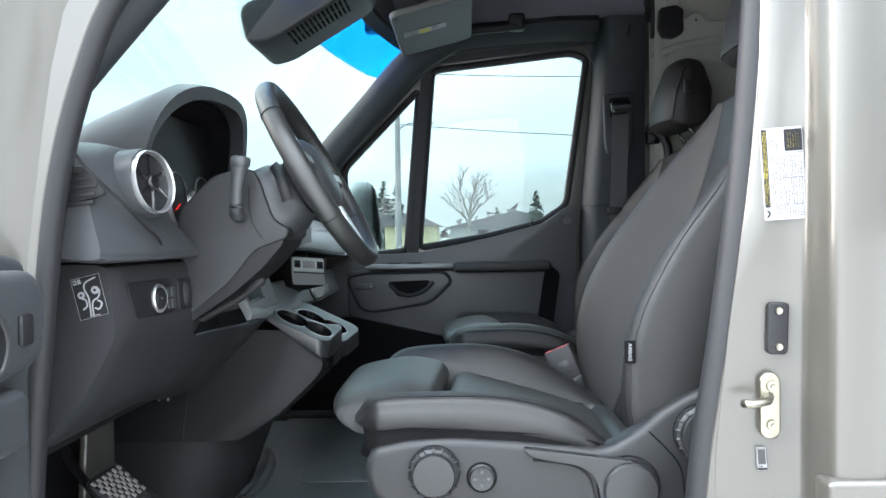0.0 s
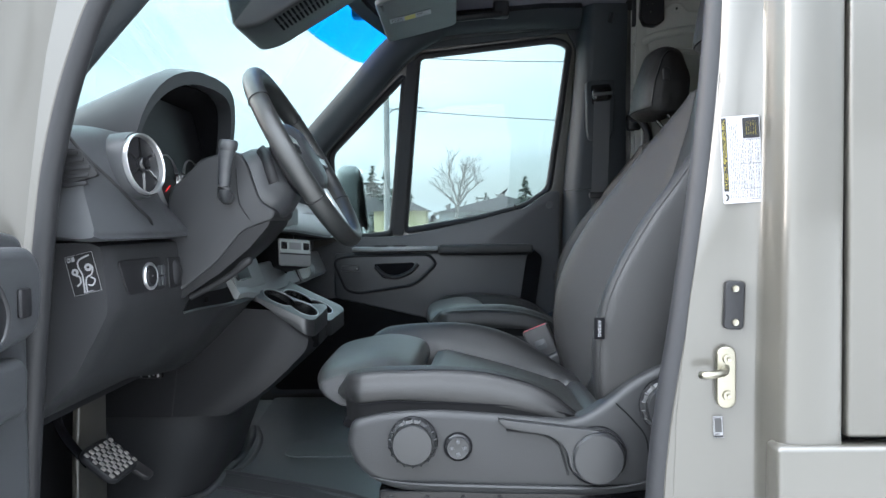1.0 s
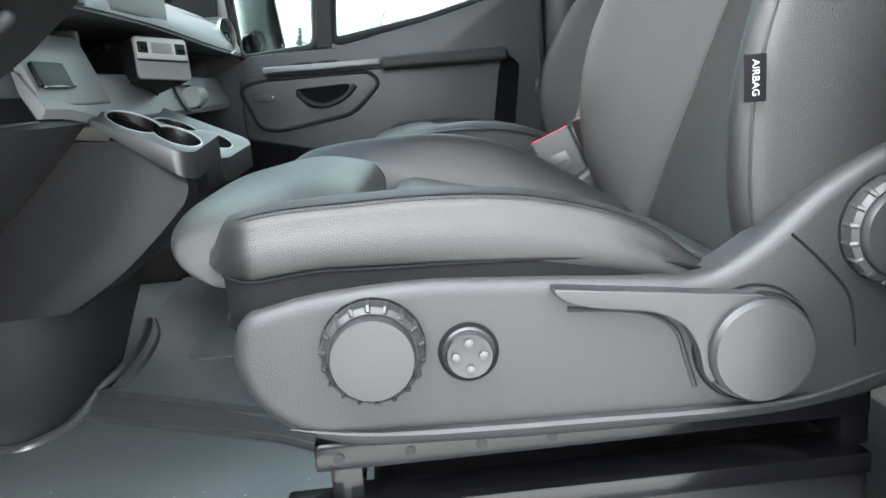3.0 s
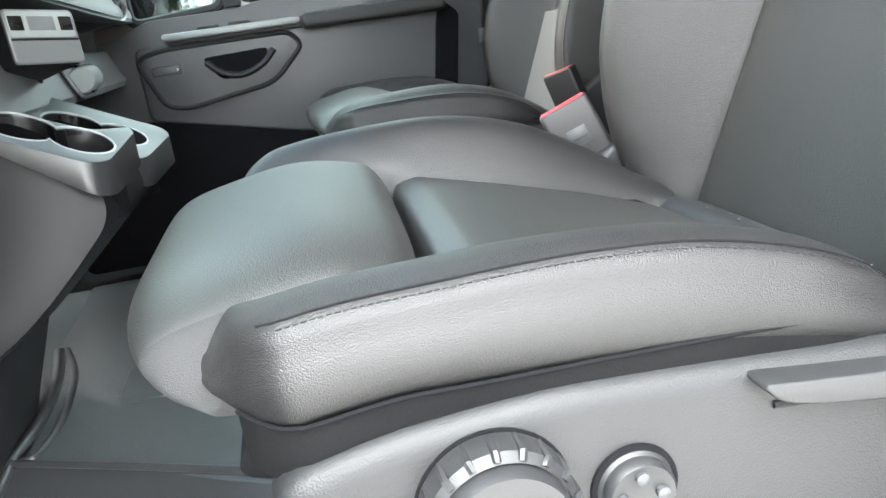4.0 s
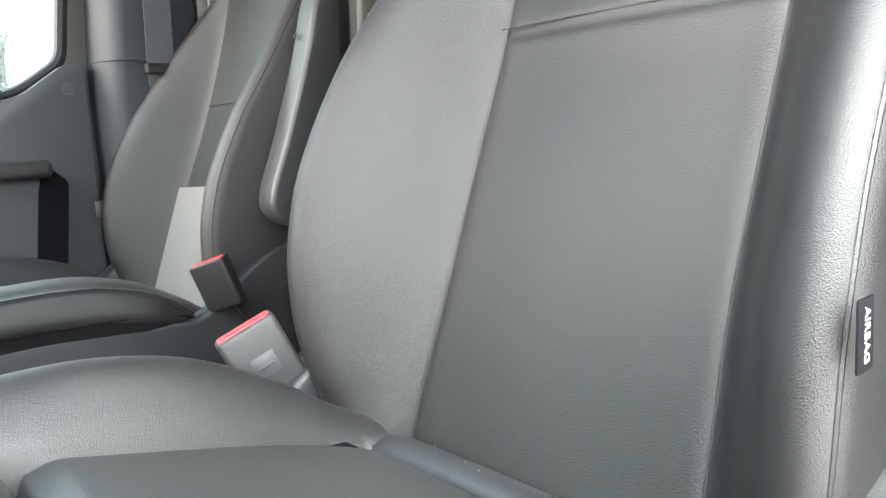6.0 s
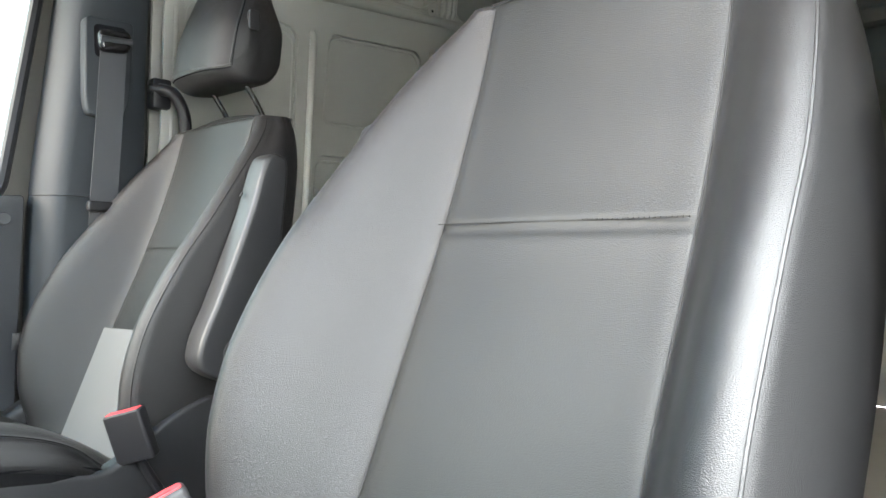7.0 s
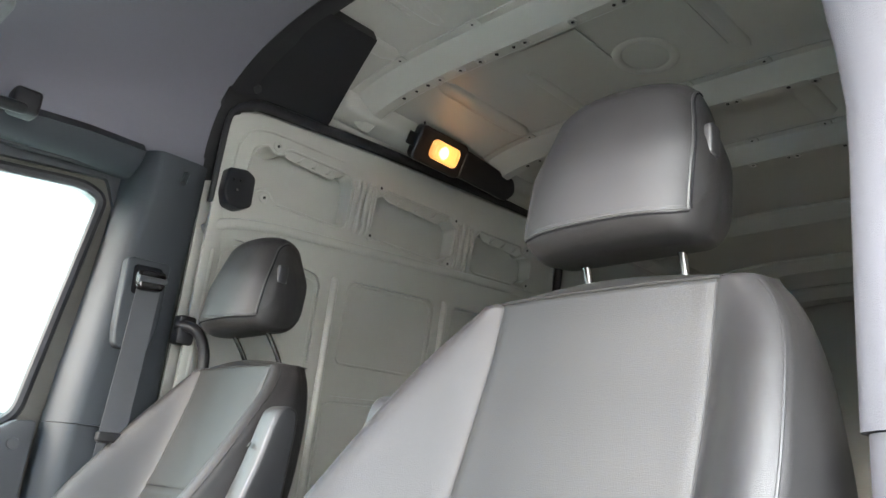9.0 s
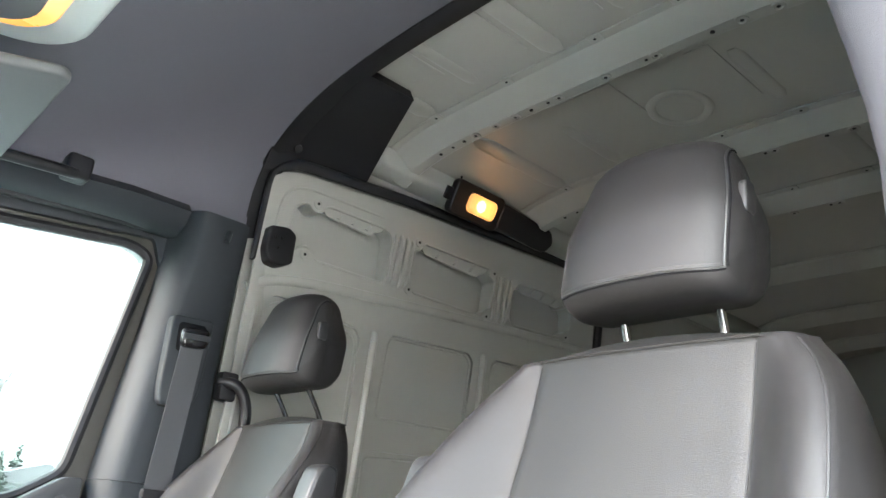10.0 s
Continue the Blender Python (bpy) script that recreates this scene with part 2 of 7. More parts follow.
def smooth_lerp(table, x):
    """Like lerp, with eased curves."""
    xs, ys = [r[0] for r in table], [r[1] for r in table]
    n = len(xs)
    if x <= xs[0]:
        return ys[0]
    if x >= xs[-1]:
        return ys[-1]
    i = max(k for k in range(n - 1) if xs[k] <= x)
    slope = []
    for k in (i, i + 1):
        lo, hi = max(k - 1, 0), min(k + 1, n - 1)
        slope.append((ys[hi] - ys[lo]) / (xs[hi] - xs[lo]))
    h = xs[i + 1] - xs[i]
    t = (x - xs[i]) / h
    return (ys[i] * (1 + 2 * t) * (1 - t) ** 2 + slope[0] * h * t * (1 - t) ** 2 + ys[i + 1] * t * t * (3 - 2 * t) + slope[1] * h * t * t * (t - 1))


def ease(a, b, x):
    t = min(1, max(0, (x - a) / (b - a)))
    return t * t * (3 - 2 * t)


def loft(rings, closed=True, caps=True, bm=None):
    bm = bm or bmesh.new()
    rows = [[bm.verts.new(p) for p in r] for r in rings]
    n = len(rows[0])
    for a, b in zip(rows, rows[1:]):
        for i in range(n if closed else n - 1):
            j = (i + 1) % n
            bm.faces.new((a[i], a[j], b[j], b[i]))
    if caps and closed:
        for r in (rows[0], rows[-1]):
            bm.faces.new(r)
    return bm


def tube(points, r, sides=10, closed=False, flat=1.0, up=(0, 0, 1), bm=None):
    """A rod of radius r (a number, or one for each point) along the points; flat squeezes it."""
    p = [Vector(q) for q in points]
    n = len(p)
    rings = []
    for i in range(n):
        d = (p[(i + 1) % n] - p[i - 1]) if closed else (p[min(i + 1, n - 1)] - p[max(i - 1, 0)])
        d.normalize()
        u = Vector(up)
        if abs(d.dot(u)) > 0.95:
            u = Vector((1, 0, 0))
        s = d.cross(u).normalized()
        w = s.cross(d).normalized()
        rad = r[i] if isinstance(r, (list, tuple)) else r
        rings.append([p[i] + s * math.cos(2 * math.pi * k / sides) * rad + w * math.sin(2 * math.pi * k / sides) * rad * flat for k in range(sides)])
    if closed:
        rings.append(rings[0])
        bm = loft(rings, True, False, bm)
        bmesh.ops.remove_doubles(bm, verts=bm.verts, dist=1e-5)
        return bm
    return loft(rings, True, True, bm)


AXES = {"x": (1, 2, 0), "y": (0, 2, 1), "z": (0, 1, 2)}


def place(axis, a, b, c):
    i, j, k = AXES[axis]
    v = [0, 0, 0]
    v[i], v[j], v[k] = a, b, c
    return v


def prism(outline, axis, lo, hi, bevel=0.0, segments=3, holes=(), bm=None):
    """A slab with that outline, square to the axis, from lo to hi; holes go through it."""
    fresh = bmesh.new()
    edges = []
    for loop in (outline, *holes):
        vs = [fresh.verts.new(place(axis, a, b, lo)) for a, b in loop]
        edges += [fresh.edges.new((vs[i], vs[(i + 1) % len(vs)])) for i in range(len(vs))]
    if holes:
        bmesh.ops.triangle_fill(fresh, use_beauty=True, edges=edges)
    else:
        fresh.faces.new(fresh.verts)
    base = fresh.faces[:]
    ext = bmesh.ops.extrude_face_region(fresh, geom=base)
    step = Vector(place(axis, 0, 0, hi - lo))
    bmesh.ops.translate(fresh, vec=step, verts=[g for g in ext["geom"] if isinstance(g, bmesh.types.BMVert)])
    bmesh.ops.recalc_face_normals(fresh, faces=fresh.faces)
    if bevel:
        sharp = [e for e in fresh.edges if len(e.link_faces) == 2 and e.calc_face_angle(0) > radians(30)]
        bmesh.ops.bevel(fresh, geom=sharp, offset=bevel, segments=segments, affect="EDGES", profile=0.5, clamp_overlap=True)
    if bm is None:
        return fresh
    tmp = bpy.data.meshes.new("tmp")
    fresh.to_mesh(tmp)
    fresh.free()
    bm.from_mesh(tmp)
    bpy.data.meshes.remove(tmp)
    return bm


def box(x0, x1, y0, y1, z0, z1, bevel=0.004, segments=2, bm=None):
    return prism([(x0, y0), (x1, y0), (x1, y1), (x0, y1)], "z", z0, z1, bevel, segments, bm=bm)


def rrect(ca, cb, wa, wb, r, n=6):
    """A rectangle with round corners, in the plane of a and b."""
    pts = []
    for sa, sb, start in ((1, 1, 0), (-1, 1, 90), (-1, -1, 180), (1, -1, 270)):
        for k in range(n + 1):
            an = radians(start + 90 * k / n)
            pts.append((ca + sa * (wa / 2 - r) + r * math.cos(an), cb + sb * (wb / 2 - r) + r * math.sin(an)))
    return pts


def circle(ca, cb, r, n=32, rb=None):
    return [(ca + r * math.cos(2 * math.pi * k / n), cb + (rb or r) * math.sin(2 * math.pi * k / n)) for k in range(n)]


def rounded(outline, r=0.03, n=5):
    """The outline with every corner rounded."""
    out = []
    m = len(outline)
    for i in range(m):
        p, q, s = Vector(outline[i - 1]), Vector(outline[i]), Vector(outline[(i + 1) % m])
        a, b = (p - q), (s - q)
        k = min(r, a.length * 0.45, b.length * 0.45)
        u, v = q + a.normalized() * k, q + b.normalized() * k
        for j in range(n + 1):
            t = j / n
            out.append(tuple((1 - t) ** 2 * u + 2 * t * (1 - t) * q + t * t * v))
    return out


def lathe(profile, centre, axis, n=40):
    """A turned body: rows of (radius, height) round the axis through the centre."""
    c, ax = Vector(centre), Vector(axis).normalized()
    s = ax.orthogonal().normalized()
    w = ax.cross(s)
    rings = [[c + ax * h + (s * math.cos(2 * math.pi * k / n) + w * math.sin(2 * math.pi * k / n)) * max(r, 1e-4) for k in range(n)] for r, h in profile]
    return loft(rings, True, True)


def moved(bm, m):
    bmesh.ops.transform(bm, matrix=m, verts=bm.verts)
    return bm

# ---- the setting: ground, van body, glass ----
CY = 1.915          # the van's middle plane
FLOOR = 0.66


def structure(name, bm, mat, label, category, smooth=40):
    return tagged(make(name, bm, mat, smooth), label, category, kind="structure")


# ground, to the horizon
bm = bmesh.new()
bmesh.ops.create_grid(bm, x_segments=40, y_segments=40, size=600)
structure("ground", bm, ASPHALT, "pale grey worn asphalt parking lot", "ground")

# cab and cargo floor under the rubber mat
structure("floor", box(-1.0, 0.72, 0.98, 2.86, 0.50, FLOOR, 0.01), MAT_RUBBER, "black textured rubber cab floor", "floor")
# unseen floor, added in pale beige to bounce light onto the roof
structure("floor_cargo", box(0.724, 4.0, 0.98, 2.86, 0.50, FLOOR, 0.01), PAINT_INNER, "unseen cargo floor, made pale beige to bounce light upwards", "floor")

# roof sheet and headliner
ROOF_Z = 2.475


def roof_z(y, top):
    t = abs(y - CY) / 0.82
    return top - 0.16 * t ** 6 - 0.015 * t * t


def roof_sheet(lift):
    return [[(x, CY + 0.84 * s / 24, roof_z(CY + 0.84 * s / 24, ROOF_Z) + lift) for s in range(-24, 25)] for x in (0.62, 4.1)]


rings = [a + b[::-1] for a, b in zip(roof_sheet(0.0), roof_sheet(0.03))]
structure("ceiling", loft(rings), PAINT_INNER, "bare beige painted sheet metal van roof", "ceiling")

HEAD_C = [(-0.35, 2.05), (-0.1, 2.085), (0.15, 2.19), (0.42, 2.33), (0.70, 2.44)]


def headliner_row(x, lift, n=40):
    row = []
    for k in range(n + 1):
        a = math.pi * k / n
        c, s = math.cos(a), math.sin(a)
        y = CY - 0.80 * math.copysign(abs(c) ** 0.6, c)
        side = 2.035 + 0.06 * ease(-0.1, 0.7, x)
        z = side + (smooth_lerp(HEAD_C, x) - side) * abs(s) ** 0.7
        u = (y - 1.915) / 0.815
        row.append((max(x, -0.145 - 0.11 * (1 - u * u)), y, z + lift))
    return row


xs = [-0.35 + 1.05 * k / 30 for k in range(31)]
bm = bmesh.new()
low = [headliner_row(x, 0.0) for x in xs]
high = [headliner_row(x, 0.03) for x in xs]
rings = [a + b[::-1] for a, b in zip(low, high)]
structure("headliner", loft(rings), HEADLINER, "dark grey cloth cab headliner", "headliner")

# windshield with its blue shade band
def windshield_row(s, n=24):
    z = 2.06 - 0.72 * s
    x = -0.165 - 0.585 * s
    # the glass wraps back round the passenger pillar
    return [(x - 0.11 * (1 - ((k / n) * 2 - 1) ** 2), 1.10 + 1.63 * k / n, z) for k in range(n + 1)] + [(x + 0.025, 2.775, z), (x + 0.10, 2.815, z)]


def pane(rows, thick=0.004):
    back = [[(p[0] - thick, p[1], p[2]) for p in r] for r in rows]
    return loft([a + b[::-1] for a, b in zip(rows, back)])


ws = structure("windshield", pane([windshield_row(0.19 + 0.81 * k / 10) for k in range(11)]), GLASS, "clear curved windshield glass", "windshield")
ws.visible_shadow = False
wb = structure("windshield_band", pane([windshield_row(0.19 * k / 4) for k in range(5)]), GLASS_BLUE, "blue tinted shade band along the windshield top", "windshield")
wb.visible_shadow = False

# header over the windshield
bm = loft([[(p[0] - 0.03, p[1], p[2] + 0.02), (p[0] + 0.04, p[1], p[2] + 0.012), (p[0] + 0.05, p[1], p[2] - 0.02), (p[0] + 0.01, p[1], p[2] - 0.035)] for p in windshield_row(0.02)])
structure("windshield_header", bm, TRIM, "dark grey trim over the windshield", "trim")


def a_pillar(side):
    y = CY + side * 0.80
    pts = [(0.02, y, 2.05), (-0.13, y, 1.955), (-0.27, y, 1.80), (-0.41, y, 1.645), (-0.53, y, 1.50), (-0.62, y, 1.30), (-0.64, y, 1.0)]
    return tube(catmull(pts, 6), 0.055, 14, flat=0.75, up=(0, 1, 0))


structure("pillar_trim_front_passenger", a_pillar(1), TRIM, "dark slate plastic trim on the passenger windshield pillar", "pillar trim")
structure("pillar_trim_front_driver", moved(a_pillar(-1), Matrix.Translation((-0.135, 0.02, -0.02))), TRIM, "dark slate plastic trim on the driver windshield pillar", "pillar trim")

# ---- passenger side ----
WINDOW_P = rounded([(-0.055, 1.952), (0.455, 2.006), (0.508, 1.985), (0.428, 1.452), (0.338, 1.392), (0.15, 1.345), (-0.113, 1.303)], 0.03)
QUARTER_P = rounded([(-0.103, 1.885), (-0.157, 1.293), (-0.37, 1.275), (-0.385, 1.595)], 0.03)
DOOR_P = [(-0.62, 0.62), (-0.62, 1.36), (-0.46, 1.62), (-0.14, 1.97), (-0.04, 2.05), (0.53, 2.09), (0.565, 2.0), (0.485, 1.45), (0.475, 0.62)]
door_p = thing("door_passenger", "closed front door with charcoal plastic door card and beige painted frame", "door", kind="structure")
part("door_frame", prism(DOOR_P, "y", 2.805, 2.87, 0.006, holes=(WINDOW_P, QUARTER_P)), PAINT_DIMMED, door_p, "beige painted metal door frame")
for nm, loop in (("window_seal", WINDOW_P), ("quarter_seal", QUARTER_P)):
    part(nm, tube([(a, 2.806, b) for a, b in loop], 0.013, 8, closed=True, up=(0, 1, 0)), RUBBER, door_p, "black rubber glass seal")
for nm, loop in (("window_pane", WINDOW_P), ("quarter_pane", QUARTER_P)):
    ob = part(nm, prism(loop, "y", 2.832, 2.836), GLASS, door_p, "clear door glass")
    ob.visible_shadow = False
UPPER = rounded([(-0.66, 1.30), (-0.47, 1.60), (-0.15, 1.955), (-0.04, 2.035), (0.52, 2.075), (0.545, 2.02), (0.535, 1.95), (0.50, 2.03), (-0.055, 1.972), (-0.125, 1.895), (-0.40, 1.60), (-0.42, 1.30)], 0.012, 3)
part("window_surround", prism(UPPER, "y", 2.785, 2.803, 0.005), TRIM, door_p, "dark slate plastic window surround")
part("window_divider", prism(rounded([(-0.095, 1.92), (-0.055, 1.94), (-0.115, 1.29), (-0.155, 1.29)], 0.008, 3), "y", 2.785, 2.83, 0.006), RUBBER, door_p, "black divider between the panes")
CARD = rounded([(-0.62, 1.20), (-0.40, 1.255), (-0.33, 1.282), (-0.12, 1.285), (0.148, 1.338), (0.335, 1.385), (0.42, 1.443), (0.464, 1.447), (0.445, 0.70), (-0.62, 0.70)], 0.012, 3)
card = part("door_card", prism(CARD, "y", 2.765, 2.803, 0.008), PLASTIC, door_p, "charcoal plastic door card")
INSET = rounded([(-0.37, 1.225), (0.345, 1.225), (0.372, 1.19), (0.335, 0.98), (-0.02, 0.98), (-0.37, 1.06)], 0.02, 4)
part("card_inset", prism(INSET, "y", 2.748, 2.764, 0.006), PLASTIC, card, "grained inset panel")
# groove and map pocket are proud black plates that paint the hollows' shade
part("card_groove", prism(rounded([(0.352, 1.245), (0.395, 1.205), (0.36, 0.96), (0.30, 0.96), (0.335, 1.19)], 0.012), "y", 2.745, 2.763, 0.004), SEAM_SHADE_BLACK, card, "black strip painted as the shaded recess beside the inset")
part("door_pocket", prism(rounded([(-0.60, 1.05), (-0.20, 1.065), (-0.02, 1.05), (0.12, 1.0), (0.36, 0.95), (0.38, 0.72), (-0.60, 0.72)], 0.03), "y", 2.752, 2.764, 0.004), SEAM_SHADE_BLACK, card, "black plate painted as the shade in the open map pocket")
part("armrest_pad", box(0.015, 0.36, 2.703, 2.764, 1.216, 1.254, 0.014, 4), LEATHER, card, "padded black armrest")
part("switch_strip", box(-0.30, 0.012, 2.715, 2.764, 1.232, 1.248, 0.006), PLASTIC_MID, card, "satin grey window switch strip")
for i in range(2):
    part("window_switch", box(-0.22 + 0.07 * i, -0.17 + 0.07 * i, 2.722, 2.745, 1.247, 1.255, 0.003), PLASTIC_BLACK, card)
OVAL = rounded([(-0.372, 1.20), (-0.31, 1.215), (-0.02, 1.217), (0.008, 1.185), (-0.07, 1.108), (-0.28, 1.078), (-0.325, 1.09)], 0.035, 6)
part("handle_bezel", prism(OVAL, "y", 2.736, 2.750, 0.004), PLASTIC, card, "oval bezel round the door handle")
part("bezel_edge", tube([(a, 2.738, b) for a, b in OVAL], 0.006, 8, closed=True, up=(0, 1, 0)), PLASTIC_BLACK, card)
# black plate paints the shade behind the pull handle
part("handle_cup", prism(rounded([(-0.225, 1.185), (-0.07, 1.19), (-0.09, 1.15), (-0.14, 1.13), (-0.19, 1.132)], 0.015, 4), "y", 2.730, 2.740, 0.003), SEAM_SHADE_BLACK, card, "black plate painted as the shaded recess behind the handle")
handle_line = catmull([(-0.215, 2.725, 1.175), (-0.185, 2.716, 1.148), (-0.14, 2.712, 1.137), (-0.09, 2.715, 1.155), (-0.06, 2.725, 1.183)], 6)
part("door_handle", tube(handle_line, 0.0075, 10, up=(0, 1, 0)), PLASTIC_BLACK, card, "curved black pull handle")
part("lock_button", box(-0.34, -0.275, 2.729, 2.738, 1.158, 1.180, 0.004), PLASTIC, card)
part("lock_light", box(-0.286, -0.280, 2.727, 2.730, 1.166, 1.172, 0.001), CHROME, card)
part("lock_pin", lathe([(0.004, 0), (0.005, 0.006), (0.004, 0.026), (0.001, 0.028)], (0.30, 2.79, 1.372), (0, 0, 1), 12), PLASTIC_BLACK, card, "black lock pin")
part("trim_plug", lathe([(0.013, 0), (0.012, 0.003), (0.001, 0.003)], (0.425, 2.765, 1.395), (0, -1, 0), 20), PLASTIC, card)

rows = [[(x, 2.805, 2.03 + d), (x, 2.80, 2.10 + d), (x, 2.70, 2.10 + d), (x, 2.675, 2.075 + d), (x, 2.695, 2.045 + d), (x, 2.745, 2.022 + d)] for x, d in ((-0.125, -0.04), (-0.06, -0.03), (0.1, -0.01), (0.4, 0.012), (0.535, 0.012))]
structure("door_header_trim", loft(rows), TRIM, "slate plastic trim over the passenger door", "trim", 50)
# painted jamb strip and B pillar trim, passenger side
structure("door_jamb_passenger", prism([(0.476, 0.62), (0.500, 0.62), (0.512, 1.45), (0.60, 2.06), (0.566, 2.06), (0.487, 1.45)], "y", 2.775, 2.87, 0.004), PAINT_DIMMED, "beige painted door jamb strip", "door jamb")
structure("door_rubber_passenger", tube(catmull([(0.503, 2.775, 0.62), (0.508, 2.775, 1.1), (0.517, 2.775, 1.45), (0.56, 2.775, 1.75), (0.60, 2.77, 1.98), (0.57, 2.765, 2.055), (0.45, 2.755, 2.045), (0.1, 2.75, 2.015), (-0.05, 2.75, 1.985)], 8), 0.012, 8, up=(0, 1, 0)), RUBBER, "dark rubber door seal", "door seal")


def b_trim(side):
    """Pillar cover: an upper hood and a lower kick cover that meet at a fine gap."""
    def rows(z0, z1, proud, n=14):
        out = []
        for k in range(n + 1):
            z = z0 + (z1 - z0) * k / n
            fx, bx = 0.475 + 0.055 * ease(1.3, 2.05, z), 0.70
            if side < 0:
                bx = smooth_lerp([(0.66, 0.70), (1.40, 0.69), (1.54, 0.662), (1.62, 0.632), (1.72, 0.606), (1.80, 0.577), (1.86, 0.551), (2.1, 0.507)], z)
                fx = min(fx - 0.03, bx - 0.13)
            yi = (2.705 - 0.035 * ease(1.75, 2.1, z)) - proud
            w = min(0.05, 0.6 * (bx - fx))
            sec = [(fx, 2.80)] + [(fx + w * (1 - math.cos(radians(9 * j))), 2.80 - (2.80 - yi) * math.sin(radians(9 * j))) for j in range(1, 11)]
            sec += [(bx - 0.03, yi), (bx - 0.006, yi + 0.012), (bx, yi + 0.04), (bx, 2.80)]
            if side < 0:
                sec = [(a, 2 * CY - b) for a, b in sec][::-1]
            out.append([(a, b, z) for a, b in sec])
        return out
    return rows(FLOOR, 1.4465, 0.0), rows(1.4475, 2.10, 0.006)


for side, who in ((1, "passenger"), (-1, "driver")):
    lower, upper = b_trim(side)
    # the driver pillar takes the lit copy, the passenger pillar plain slate
    structure("pillar_trim_lower_" + who, loft(lower), TRIM if side > 0 else TRIM_LIT, f"slate plastic lower pillar cover on the {who} side", "pillar trim")
    structure("pillar_trim_upper_" + who, loft(upper), TRIM if side > 0 else TRIM_LIT, f"slate plastic upper pillar cover on the {who} side", "pillar trim")

# sliding door, inside, with its row of pressed openings
slide = thing("sliding_door", "beige painted sheet metal sliding door seen from inside", "sliding door", kind="structure")
WALL_Y = 2.712


def lean(bm):
    """The upper body leans inwards."""
    for v in bm.verts:
        v.co.y -= 0.06 * ease(1.6, 2.45, v.co.z)
    return bm


SLIDE = [(0.72, FLOOR), (0.72, 2.235), (0.732, 2.262), (0.76, 2.281), (0.806, 2.297), (1.0, 2.312), (1.25, 2.330), (1.90, 2.352), (2.02, 2.350), (2.08, 2.33), (2.12, 2.26), (2.12, FLOOR)]
# the cut-outs have round lugs for the lining screws
OPEN_ROW = [rounded([(0.802, 2.12), (0.808, 2.195), (0.828, 2.216), (0.850, 2.222), (0.860, 2.212), (0.876, 2.207), (0.892, 2.213), (0.902, 2.228), (0.92, 2.236), (1.11, 2.237), (1.138, 2.229), (1.147, 2.205), (1.145, 2.10), (1.135, 2.078), (1.115, 2.073), (0.905, 2.073), (0.893, 2.086), (0.882, 2.098), (0.866, 2.103), (0.850, 2.099), (0.838, 2.088), (0.822, 2.083), (0.808, 2.094)], 0.010, 3),
            rounded([(1.252, 2.214), (1.266, 2.226), (1.272, 2.240), (1.556, 2.243), (1.560, 2.226), (1.574, 2.216), (1.588, 2.208), (1.583, 2.112), (1.566, 2.104), (1.556, 2.092), (1.548, 2.079), (1.256, 2.078), (1.250, 2.092), (1.236, 2.104), (1.238, 2.206)], 0.010, 3),
            rounded([(1.690, 2.216), (1.70, 2.236), (1.925, 2.243), (1.935, 2.222), (1.955, 2.212), (1.975, 2.216), (1.992, 2.200), (1.994, 2.135), (1.972, 2.130), (1.958, 2.112), (1.945, 2.098), (1.70, 2.086), (1.676, 2.098), (1.678, 2.205)], 0.010, 3)]
LOW_ROW = [rounded([(0.778, 1.925), (0.81, 1.952), (0.98, 1.938), (1.080, 1.925), (1.098, 1.90), (1.088, 1.10), (0.778, 1.10)], 0.03, 4),
           rounded([(1.195, 1.936), (1.52, 1.953), (1.545, 1.93), (1.545, 1.700), (1.188, 1.688)], 0.025, 4),
           rounded([(1.625, 1.955), (1.97, 1.97), (1.99, 1.945), (1.99, 1.72), (1.620, 1.71)], 0.025, 4),
           rounded([(1.168, 1.602), (1.545, 1.622), (1.545, 1.10), (1.150, 1.10)], 0.03, 4),
           rounded([(1.620, 1.63), (1.99, 1.64), (1.99, 1.10), (1.620, 1.10)], 0.03, 4)]
part("inner_panel", lean(prism(SLIDE, "y", WALL_Y, WALL_Y + 0.010, 0.002, 1, holes=OPEN_ROW + LOW_ROW)), PAINT_INNER, slide, "pressed inner door panel", 30)
part("outer_skin", lean(prism([(0.72, FLOOR), (0.72, 2.25), (0.80, 2.29), (2.12, 2.34), (2.12, FLOOR)], "y", WALL_Y + 0.064, WALL_Y + 0.074)), PAINT_INNER, slide, "outer skin behind the openings")
for loop in OPEN_ROW + LOW_ROW:
    deep = 0.066 if loop in OPEN_ROW else 0.014
    rings = [[(a, WALL_Y + d, b) for a, b in loop] for d in (0.004, deep)]
    part("pressed_edge", lean(loft(rings, True, False)), PAINT_INNER, slide)
for loop in LOW_ROW:
    part("pressed_field", lean(prism(loop, "y", WALL_Y + 0.010, WALL_Y + 0.016)), PAINT_INNER, slide)
    mid_a, mid_b = sum(a for a, b in loop) / len(loop), sum(b for a, b in loop) / len(loop)
    part("field_step", lean(tube([(mid_a + (a - mid_a) * 0.94, WALL_Y + 0.010, mid_b + (b - mid_b) * 0.94) for a, b in loop], 0.004, 6, closed=True, up=(0, 1, 0))), PAINT_INNER, slide)
for loop in OPEN_ROW:
    part("opening_lip", lean(tube([(a, WALL_Y + 0.001, b) for a, b in loop], 0.0045, 6, closed=True, up=(0, 1, 0))), PAINT_INNER, slide)
